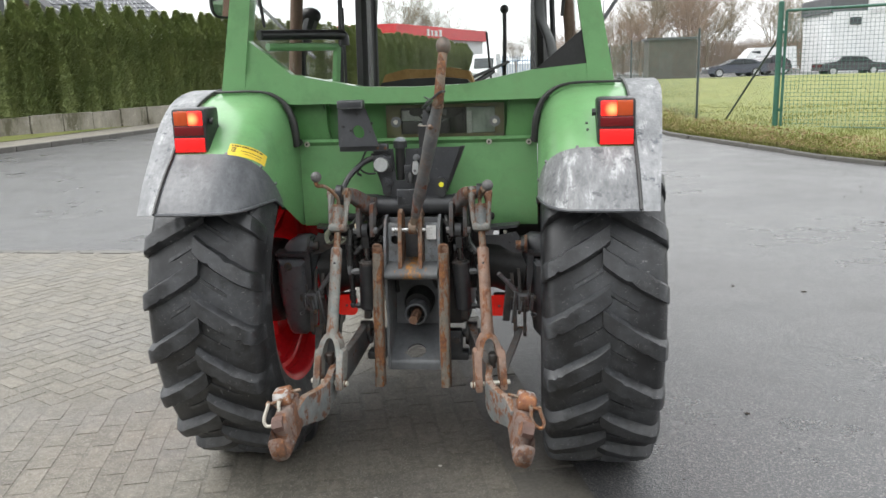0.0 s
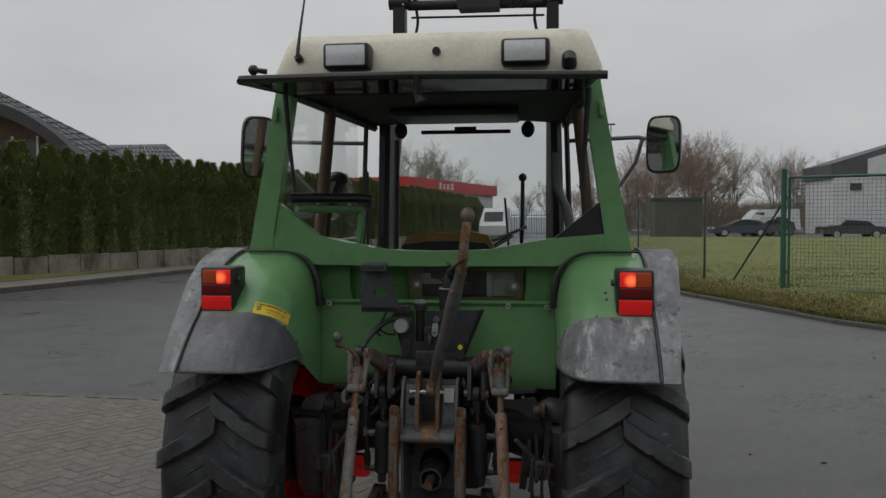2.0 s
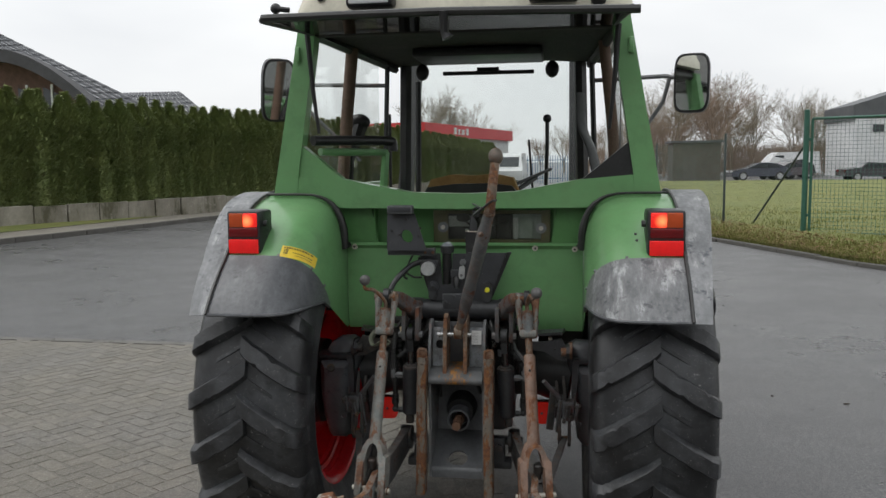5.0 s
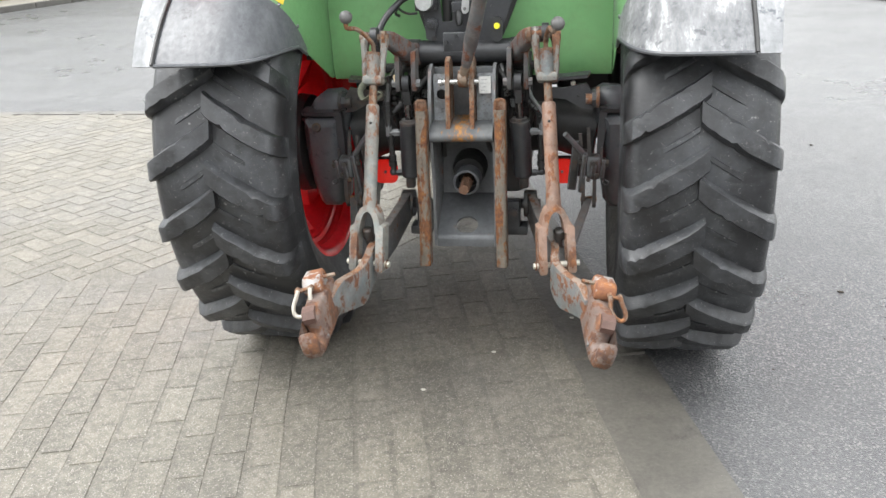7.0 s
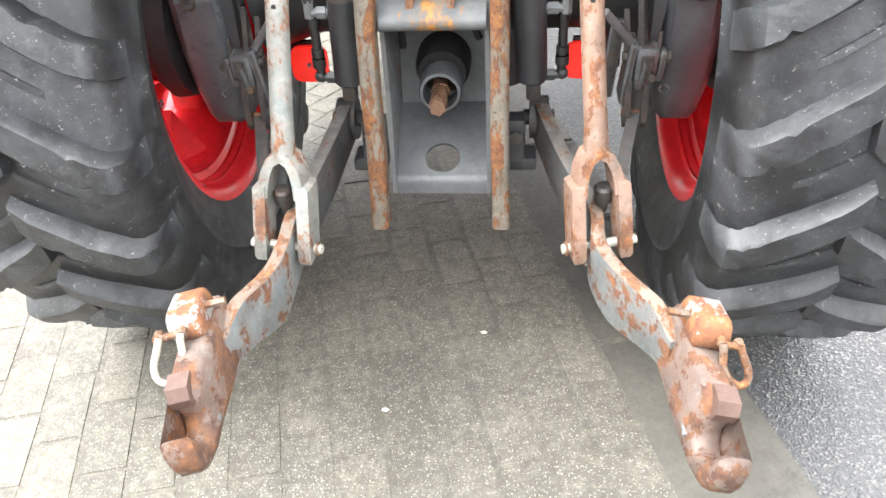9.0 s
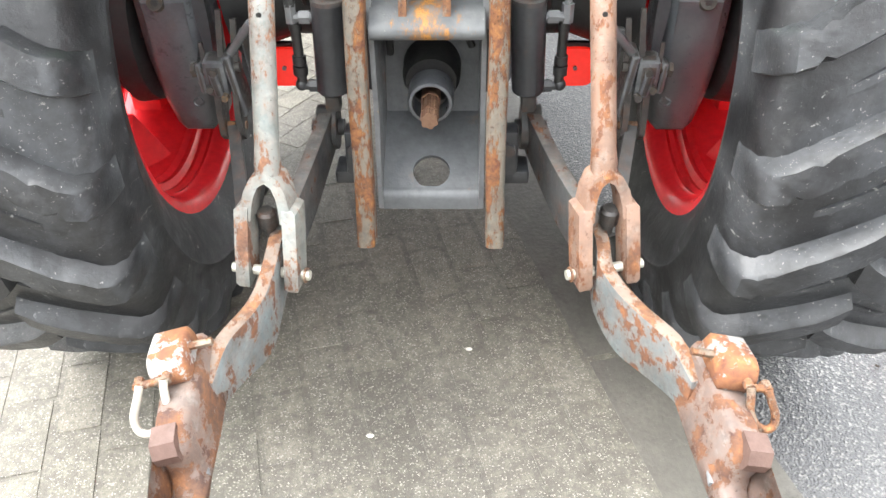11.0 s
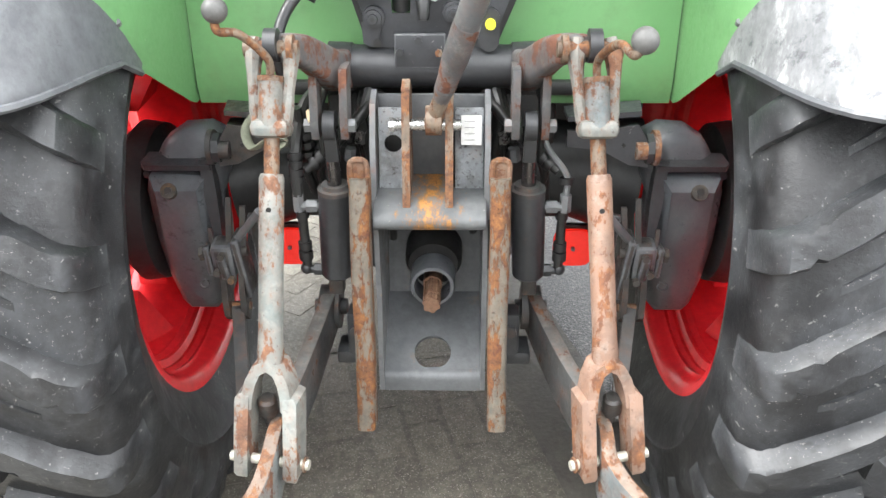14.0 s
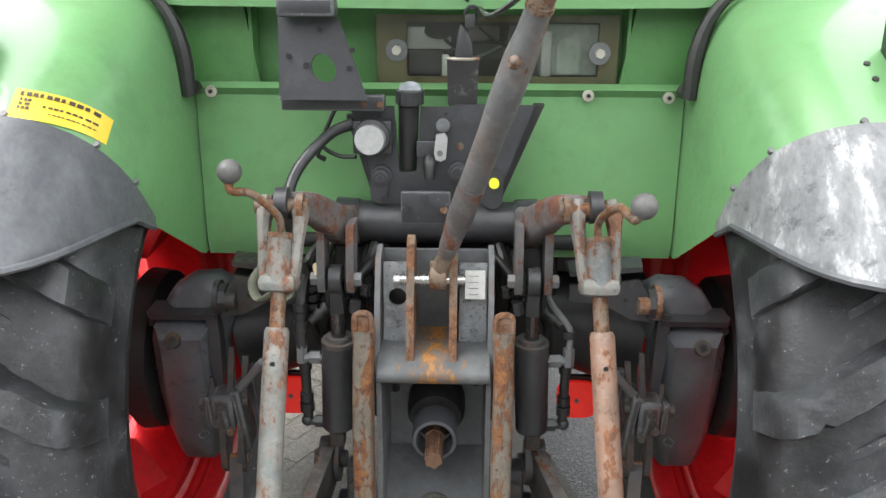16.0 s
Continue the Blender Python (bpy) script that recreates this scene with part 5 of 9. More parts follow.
    # levers, wheel, small clutter behind the glass
    for pts, r in (([(0.30, 1.25, 1.35), (0.31, 1.2, 1.7), (0.31, 1.2, 1.80)], 0.010), ([(0.24, 1.3, 1.4), (0.215, 1.3, 1.72)], 0.006), ([(0.16, 0.9, 1.50), (0.33, 1.1, 1.57)], 0.008), ([(0.18, 0.95, 1.48), (0.26, 1.05, 1.53)], 0.012), ([(-0.47, 1.1, 1.3), (-0.47, 1.1, 1.85)], 0.008), ([(-0.41, 1.55, 1.3), (-0.40, 1.55, 2.05)], 0.016)):
        bm = B()
        tube(bm, pts, r, 8)
        part("lever", bm, BLACK_PLASTIC, tractor)
    bm = B()
    ball(bm, (0.31, 1.2, 1.82), 0.022, 10)
    part("lever_knob", bm, BLACK_PLASTIC, tractor)
    bm = B()
    tube(bm, curve_pts([(0.475, 1.3, 1.95), (0.485, 1.28, 1.78), (0.53, 1.2, 1.66), (0.555, 1.1, 1.52)]), 0.035, 8, flat=0.35)
    part("seat_belt", bm, BLACK_RUBBER, tractor)
    # mirrors
    for s in (-1, 1):
        x0 = s * 1.02 if s > 0 else -1.12
        o = Vector((x0, 1.30, 1.985 if s > 0 else 2.0))
        u, v = (Vector((1, -0.27, 0)), Vector((0, 0, 1))) if s > 0 else (Vector((1, 0.62, 0)), Vector((0.10, -0.16, 1)))
        face = u.cross(v).normalized()
        h = 0.145 if s > 0 else 0.165
        bm = B()
        prism(bm, oval(0.085, h), o, u, v, 0.05)
        mr = part("mirror", bm, BLACK_PLASTIC, tractor, "black framed wing mirror", bevel=0.01)
        bm = B()
        prism(bm, oval(0.075, h - 0.012), o + face * 0.0265, u, v, 0.004)
        part("mirror_glass", bm, MIRROR, mr)
        bm = B()
        tube(bm, [(s * 0.54, 1.40, 2.02), (x0 * 0.88, 1.36, 2.03), (x0 * 0.92, 1.35, 2.02)], 0.011, 8)
        tube(bm, [(x0 * 0.90, 1.35, 2.02), (x0 * 0.87, 1.36, 1.90), (s * 0.70, 1.40, 1.62)], 0.010, 8)
        part("mirror_arm", bm, MID_GREY, mr)


make_cab()


def make_front():
    bm = B()
    prism(bm, [(-0.31, 0.72), (-0.31, 1.12), (-0.22, 1.24), (0.22, 1.24), (0.31, 1.12), (0.31, 0.72)], (0, 2.45, 0), (1, 0, 0), (0, 0, 1), 1.6)
    part("bonnet", bm, GREEN, tractor, "green engine bonnet", bevel=0.03)
    for s in (-1, 1):
        bm = B()
        tube(bm, [(s * 0.50, 2.75, 0.45), (s * 0.80, 2.75, 0.45)], [0.43, 0.43], 32)
        part("front_tyre", bm, RUBBER, tractor, bevel=0.05)
        bm = B()
        tube(bm, [(s * 0.49, 2.75, 0.45), (s * 0.81, 2.75, 0.45)], 0.25, 24)
        part("front_rim", bm, RED, tractor)
        # unseen tank-sized block, added to keep sky light from under the tractor
        bm = B()
        box(bm, (s * 0.47, 1.42, 0.74), (0.40, 0.66, 0.50))
        part("underbody_block", bm, BLACK_PLASTIC, tractor, "black block below the cab, added to shade the ground", bevel=0.05)
        for z in (0.52, 0.78):
            bm = B()
            box(bm, (s * 0.72, 1.45, z), (0.14, 0.34, 0.03))
            part("step", bm, BLACK_STEEL, tractor, bevel=0.006)
    bm = B()
    box(bm, (0, 2.75, 0.5), (1.1, 0.14, 0.16))
    part("front_axle", bm, CAST, tractor, bevel=0.02)
    bm = B()
    box(bm, (0, 1.35, 0.70), (0.36, 1.9, 0.46))
    part("gearbox", bm, CAST, tractor, "dark grey cast gearbox housing", bevel=0.04)


make_front()


def make_loader():
    y = 2.62
    ld = part("loader", (lambda b: (tube(b, [(-0.52, y, 3.07), (0.47, y, 3.06)], 0.034, 10), b)[1])(B()), LOADER_BLACK, tractor, "raised black front loader frame")
    for s, x in ((-1, -0.575), (1, 0.465)):
        bm = B()
        prism(bm, [(-0.045, 0), (0.045, 0), (0.04, 0.72), (-0.04, 0.72)], (x, y, 2.38), (1, 0, 0), (0, 0, 1), 0.10)
        part("loader_arm", bm, LOADER_BLACK, ld, bevel=0.008)
        bm = B()
        prism(bm, [(-0.04, 0), (0.04, 0), (0.04, 1.3), (-0.04, 1.3)], (x, 1.9, 1.15), (1, 0, 0), (0, 0.45, 0.89), 0.10)
        part("loader_boom", bm, LOADER_BLACK, ld, bevel=0.008)
        bm = B()
        tube(bm, [(x - 0.07, y - 0.02, 3.085), (x + 0.07, y - 0.02, 3.085)], 0.045, 12)
        part("pivot", bm, LOADER_BLACK, ld, bevel=0.006)
        xt = -0.43 if s < 0 else 0.445
        bm = B()
        tube(bm, [(x + 0.015, y - 0.03, 3.10), (xt - s * 0.0 - 0.03 * (s < 0), y + 0.05, 3.36)], 0.036, 10)
        part("tilt_cylinder", bm, MID_GREY, ld)
        bm = B()
        tube(bm, [(x - s * 0.028, y - 0.055, 3.06), (xt - s * 0.045, y + 0.02, 3.42)], 0.010, 8)
        part("pipe", bm, CHROME, ld)
        bm = B()
        tube(bm, [(xt - 0.03 * (s < 0), y + 0.05, 3.34), (xt, y + 0.06, 3.45)], 0.018, 8)
        part("cylinder_rod", bm, CHROME, ld)
        bm = B()
        box(bm, (xt, y + 0.06, 3.455), (0.13, 0.06, 0.06))
        part("link_head", bm, LOADER_BLACK, ld, bevel=0.012)
        bm = B()
        tube(bm, [(xt - s * -0.05, y + 0.08, 3.12), (xt + s * 0.06 * -1, y + 0.10, 3.58)], 0.012, 6)
        tube(bm, [(xt + s * 0.0, y + 0.08, 3.46), (xt + s * 0.08, y + 0.12, 3.58)], 0.014, 6)
        part("link_rod", bm, LOADER_BLACK, ld)
        bm = B()
        tube(bm, curve_pts([(x - s * 0.05, y, 2.7), (x - s * 0.12, y + 0.02, 2.95), (x - s * 0.10, y, 3.15), (xt - s * 0.06, y + 0.05, 3.36)]), 0.011, 6)
        part("loader_hose", bm, BLACK_RUBBER, ld)
        bm = B()
        tube(bm, [(xt - s * 0.035, y + 0.10, 3.14), (xt - s * 0.035, y + 0.12, 3.61)], 0.012, 6)
        tube(bm, [(x - s * 0.055, y + 0.03, 3.10), (xt - s * 0.05, y + 0.08, 3.45)], 0.013, 6)
        part("guide_rod", bm, LOADER_BLACK, ld)
        for z in (3.12, 3.44):
            bm = B()
            tube(bm, [(xt - 0.085, y + 0.02, z + 0.01), (xt + 0.085, y + 0.02, z + 0.01)], 0.016, 8)
            part("pivot_pin", bm, MID_GREY, ld)
        bm = B()
        box(bm, (xt - s * 0.09, y + 0.05, 3.28), (0.05, 0.05, 0.14))
        part("bracket", bm, LOADER_BLACK, ld, bevel=0.006)
    bm = B()
    box(bm, (0.018, y + 0.12, 3.610), (1.12, 0.06, 0.027), Matrix.Rotation(radians(0.5), 3, "Y"))
    part("tool_bar", bm, LOADER_BLACK, ld, bevel=0.004)
    for z, r in ((3.30, 0.011), (3.235, 0.018), (2.995, 0.008)):
        bm = B()
        tube(bm, [(-0.42 if z > 3.1 else -0.5, y + 0.03, z), (0.41, y + 0.03, z - 0.01)], r, 8)
        part("cross_tube", bm, LOADER_BLACK, ld)
    bm = B()
    prism(bm, [(-0.135, -0.10), (0.135, -0.10), (0.155, 0.075), (-0.15, 0.085), (-0.16, 0.06)], (-0.025, y - 0.06, 3.110), (1, 0, 0), (0, 0, 1), 0.16)
    part("valve_box", bm, BLACK_PLASTIC, ld, "black valve cover box", bevel=0.01)
    for k in range(3):
        bm = B()
        tube(bm, curve_pts([(0.12, y - 0.05, 3.19 - 0.035 * k), (0.24, y - 0.06, 3.20 - 0.035 * k), (0.31 - 0.03 * k, y - 0.05, 3.13), (0.24 - 0.03 * k, y - 0.03, 3.03)]), 0.010, 6)
        part("loader_hose", bm, BLACK_RUBBER, ld)


make_loader()


# ---- rear drive and three-point hitch ----
def bolt(p, d, parent, r=0.011, h=0.010, mat=None, name="bolt"):
    bm = B()
    p, d = Vector(p), Vector(d).normalized()
    tube(bm, [p - d * 0.004, p + d * h], r, 6)
    return part(name, bm, mat or CAST, parent)


GRIMY = surface("oily_grimy_steel", (0.028, 0.027, 0.027), (0.070, 0.066, 0.062), 26, (0.28, 0.6), 0.1, 0.5, 70, spots=(0.115, 0.062, 0.036), spot_at=(0.56, 0.66), spot_scale=30, second=(0.20, 0.195, 0.185), second_at=(0.66, 0.72), second_scale=60)
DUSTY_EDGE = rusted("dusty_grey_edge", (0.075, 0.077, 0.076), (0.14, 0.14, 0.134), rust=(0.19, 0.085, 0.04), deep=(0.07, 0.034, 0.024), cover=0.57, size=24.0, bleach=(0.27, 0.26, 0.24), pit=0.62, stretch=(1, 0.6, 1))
# grey paint with the shade of the link sides put into its colour
LINK_GREY = rusted("shaded_grey_link_paint", (0.034, 0.036, 0.038), (0.072, 0.075, 0.075), rust=(0.17, 0.075, 0.036), deep=(0.07, 0.034, 0.024), cover=0.60, size=20.0, bleach=(0.085, 0.085, 0.082), pit=0.63, stretch=(1, 1, 1))
DRIVE_GREY = surface("blue_grey_casting_paint", (0.068, 0.073, 0.080), (0.112, 0.118, 0.126), 6.0, (0.26, 0.42), 0, 0.2, 60, spots=(0.13, 0.085, 0.055), spot_at=(0.66, 0.74), spot_scale=18, second=(0.022, 0.021, 0.021), second_at=(0.58, 0.68), second_scale=11)
DIRTY_CAST = surface("dirt_on_grey_casting", (0.03, 0.029, 0.028), (0.06, 0.053, 0.045), 12, (0.7, 0.9), 0, 0.5, 60, spots=(0.24, 0.13, 0.04), spot_at=(0.56, 0.66), spot_scale=26)


def make_drive(s):
    # drop box: upright rounded casting behind the wheel, flange, plug, axle shoulder
    bm = B()
    cover = [(-0.060, 0.0), (0.052, 0.0), (0.060, -0.022), (0.063, -0.110), (0.056, -0.180), (0.042, -0.234), (0.028, -0.250), (-0.030, -0.250), (-0.048, -0.234), (-0.058, -0.170), (-0.064, -0.100), (-0.064, -0.020)]
    cover = [(x, z * 1.32) for x, z in cover]
    soft_plate(bm, cover, (s * 0.506, 0.172, 0.832), (s, 0, 0), (0, -0.16, 1), 0.115, 0.024)
    d = part("final_drive", bm, DRIVE_GREY, tractor, "dark grey cast final-drive housing", smooth=50)
    bm = B()      # flange that the cover is bolted to
    rim = [(x * 1.17, z * 1.06 + 0.014) for x, z in cover]
    soft_plate(bm, rim, (s * 0.506, 0.196, 0.832), (s, 0, 0), (0, -0.16, 1), 0.055, 0.008)
    part("seam_flange", bm, DRIVE_GREY, d, smooth=50)
    bm = B()
    prism(bm, [(-0.074, 0.0), (0.056, 0.0), (0.064, 0.012), (0.058, 0.05), (-0.065, 0.05), (-0.080, 0.018)], (s * 0.508, 0.135, 0.846), (s, 0, 0), (0, 0.97, 0.22), 0.012)
    part("top_flange", bm, CAST, d, "flange ledge caked with brown dirt", bevel=0.005)
    bm = B()
    soft_plate(bm, [(0.405, 0.850), (0.412, 0.905), (0.440, 0.922), (0.492, 0.918), (0.532, 0.892), (0.556, 0.852), (0.560, 0.78), (0.430, 0.78)], (0, 0.29, 0), (s, 0, 0), (0, -0.1, 1), 0.09, 0.022)
    part("axle_shoulder", bm, DRIVE_GREY, d, smooth=50)
    bm = B()
    ring_mesh(bm, [(-0.035, 0.02), (-0.035, 0.150), (-0.022, 0.172), (0.020, 0.178), (0.045, 0.155), (0.05, 0.02)], 40, s * 0.615, s)
    part("brake_drum", bm, BLACK_STEEL, d)
    p = Vector((s * 0.514, 0.115, 0.806))
    dn = Vector((0, -0.86, 0.51))
    bm = B()
    tube(bm, [p - dn * 0.01, p + dn * 0.004], 0.0155, 16)
    part("plug_ring", bm, DIRTY_CAST, d)
    bm = B()
    tube(bm, [p, p + dn * 0.0055], 0.008, 6)
    part("filler_plug", bm, BLACK_RUBBER, d)
    for x, y, z in ((0.440, 0.165, 0.822), (0.568, 0.165, 0.822), (0.437, 0.176, 0.74), (0.442, 0.195, 0.63), (0.574, 0.180, 0.72)):
        bolt((s * x, y, z), (0, -1, 0.3), d, 0.0085, 0.008)
    bm = B()
    tube(bm, [(s * 0.15, 0.36, 0.77), (s * 0.30, 0.35, 0.765), (s * 0.43, 0.34, 0.75)], [0.115, 0.105, 0.13], 28)
    part("axle_tube", bm, BLACK_STEEL, d)
    # ribbed bracket arm between the axle and the drive, with its through bolt
    bm = B()
    prism(bm, [(0.255, 0.925), (0.318, 0.924), (0.387, 0.937), (0.404, 0.910), (0.412, 0.852), (0.375, 0.857), (0.320, 0.887), (0.255, 0.893)], (0, 0.135, 0), (s, 0, 0), (0, 0, 1), 0.012)
    prism(bm, [(0.255, 0.0), (0.392, 0.0), (0.402, 0.07), (0.255, 0.07)], (0, 0.13, 0.927), (s, 0, 0.08), (0, 1, 0), 0.010)
    part("axle_bracket", bm, PANEL_GREY if s > 0 else GRIMY, d, "pressed grey bracket arm on the axle", bevel=0.004, edge=SCRAPED)
    bm = B()
    tube(bm, [(s * 0.385, 0.122, 0.888), (s * 0.405, 0.122, 0.888)], 0.017, 12)
    tube(bm, [(s * 0.418, 0.135, 0.890), (s * 0.428, 0.135, 0.890)], 0.034, 18)
    part("pin_boss", bm, GRIMY if s < 0 else LINK_TOP, d, bevel=0.003)
    bm = B()
    tube(bm, [(s * 0.405, 0.135, 0.888), (s * 0.419, 0.135, 0.888)], 0.030, 8)
    part("lock_nut", bm, CAST, d, bevel=0.003)
    bm = B()
    tube(bm, [(s * 0.362, 0.126, 0.897), (s * 0.362, 0.1285, 0.897)], 0.004, 8)
    part("small_hole", bm, BLACK_RUBBER, d)
    bolt((s * 0.345, 0.14, 0.934), (0, -0.3, 1), d, 0.008, 0.007, ZINC)
    bm = B()      # web that runs down from the shoulder
    prism(bm, [(0.0, 0.0), (0.024, 0.0), (0.018, -0.09), (0.006, -0.17), (-0.008, -0.17), (-0.006, -0.08)], (s * 0.432, 0.155, 0.86), (s, 0, 0), (0, 0.1, 1), 0.03)
    part("web", bm, CAST, d, bevel=0.006)
    # stabiliser: clevis block with bolts and clip, levers, strut and hanging flat bar
    bm = B()
    box(bm, (s * 0.414, 0.098, 0.672), (0.046, 0.052, 0.078), Matrix.Rotation(radians(8), 3, "X"))
    st = part("stabiliser", bm, GRIMY, tractor, "grimy stabiliser bracket", bevel=0.010, edge=SCRAPED)
    for name, c, sz, ang in (("inner_cheek", (0.380, 0.105, 0.655), (0.016, 0.062, 0.135), 6), ("outer_cheek", (0.444, 0.10, 0.668), (0.014, 0.046, 0.062), -4), ("back_plate", (0.352, 0.15, 0.66), (0.030, 0.02, 0.17), 0), ("front_lug", (0.412, 0.068, 0.662), (0.018, 0.014, 0.052), 10)):
        bm = B()
        box(bm, (s * c[0], c[1], c[2]), sz, Matrix.Rotation(radians(ang), 3, "X") @ Matrix.Rotation(radians(s * 6), 3, "Y"))
        part(name, bm, GRIMY, st, bevel=0.005, edge=SCRAPED)
    bm = B()
    tube(bm, [(s * 0.366, 0.088, 0.69), (s * 0.462, 0.088, 0.684)], 0.0095, 10)
    tube(bm, [(s * 0.452, 0.088, 0.685), (s * 0.460, 0.088, 0.684)], 0.015, 6)
    part("clevis_pin", bm, DIRTY_CAST, st)
    for x0, x1, z0, z1, w in ((0.405, 0.398, 0.705, 0.800, 0.012), (0.378, 0.372, 0.700, 0.782, 0.013), (0.432, 0.437, 0.655, 0.735, 0.009)):
        bm = B()
        prism(bm, [(-w / 2, 0), (w / 2, 0), (w * 0.4, z1 - z0), (-w * 0.4, z1 - z0)], (s * (x0 + x1) / 2, 0.092, z0), (1, 0, 0), (s * (x1 - x0), 0.01, z1 - z0), 0.008)
        part("lever", bm, GRIMY, st, bevel=0.002)
    for dx in (-0.018, 0.018):
        bm = B()
        prism(bm, [(-0.022, 0.06), (0.020, 0.06), (0.024, 0.0), (0.016, -0.05), (0.0, -0.062), (-0.018, -0.045), (-0.026, 0.0)], (s * 0.400 + dx, 0.094, 0.595), (0, 1, 0), (0, 0.12, 1), 0.012)
        part("link_cheek", bm, GRIMY, st, bevel=0.004)
    bm = B()
    tube(bm, [(s * 0.374, 0.094, 0.562), (s * 0.426, 0.094, 0.562)], 0.009, 10)
    part("link_bolt", bm, RUSTY, st)
    bm = B()
    a, b = Vector((s * 0.400, 0.092, 0.562)), Vector((s * 0.338, -0.150, 0.468))
    prism(bm, [(-0.013, 0), (0.013, 0), (0.015, (b - a).length), (-0.015, (b - a).length)], a, (s * 0.95, 0.24, 0), b - a, 0.012)
    part("stabiliser_link", bm, LINK_GREY, st, "flat grey stabiliser bar", bevel=0.003)
    bm = B()
    tube(bm, [(s * 0.386, 0.092, 0.712), (s * 0.322, 0.045, 0.795)], 0.0085, 10)
    part("strut", bm, MID_GREY, st)
    bm = B()
    tube(bm, curve_pts([(s * 0.452, 0.07, 0.635), (s * 0.462, 0.066, 0.628), (s * 0.455, 0.064, 0.620), (s * 0.442, 0.066, 0.626), (s * 0.446, 0.068, 0.636)]), 0.0022, 5)
    part("lynch_ring", bm, CAST, st)
    for x, z in ((0.412, 0.69), (0.424, 0.655), (0.398, 0.638)):
        bolt((s * x, 0.066, z), (0, -1, 0), st, 0.0075, 0.010, DIRTY_CAST)
    # round red reflector on its arm
    bm = B()
    x = 0.309 if s > 0 else -0.333
    box(bm, (x + s * 0.03, 0.340, 0.60), (0.11, 0.016, 0.075))
    rf = part("reflector_arm", bm, BLACK_STEEL, tractor, bevel=0.003)
    bm = B()
    pts = [(0.044 * math.copysign(abs(math.cos(a)) ** 0.5, math.cos(a)), 0.044 * math.copysign(abs(math.sin(a)) ** 0.5, math.sin(a))) for a in [2 * math.pi * k / 24 for k in range(24)]]
    prism(bm, pts, (x, 0.318, 0.588), (1, 0, 0), (0, 0, 1), 0.012)
    part("reflector", bm, REFLECTOR, rf, "bright red rear reflector", bevel=0.003)
    bolt((x, 0.312, 0.588), (0, -1, 0), rf, 0.005, 0.006, MID_GREY)


for side in (-1, 1):
    make_drive(side)


GREASY_ROD = surface("greasy_piston_rod", (0.09, 0.085, 0.085), (0.17, 0.16, 0.16), 14, (0.14, 0.3), 0.8, 0.05, 60, spots=(0.05, 0.03, 0.025), spot_at=(0.5, 0.64), spot_scale=12, stretch=(1, 1, 0.3))
MAROON = surface("brown_latch", (0.085, 0.047, 0.037), (0.135, 0.082, 0.066), 12, (0.5, 0.7), 0, 0.3, 60)
CAP_MIX = rusted("white_and_orange_cap", (0.20, 0.225, 0.235), (0.36, 0.375, 0.37), rust=(0.27, 0.115, 0.045), deep=(0.13, 0.05, 0.03), cover=0.455, size=17.0, bleach=(0.46, 0.46, 0.45), stretch=(1, 1, 1))
GALVANISED = surface("galvanised_shackle", (0.42, 0.39, 0.33), (0.55, 0.52, 0.46), 20, (0.4, 0.6), 0.3, 0.15, 80)


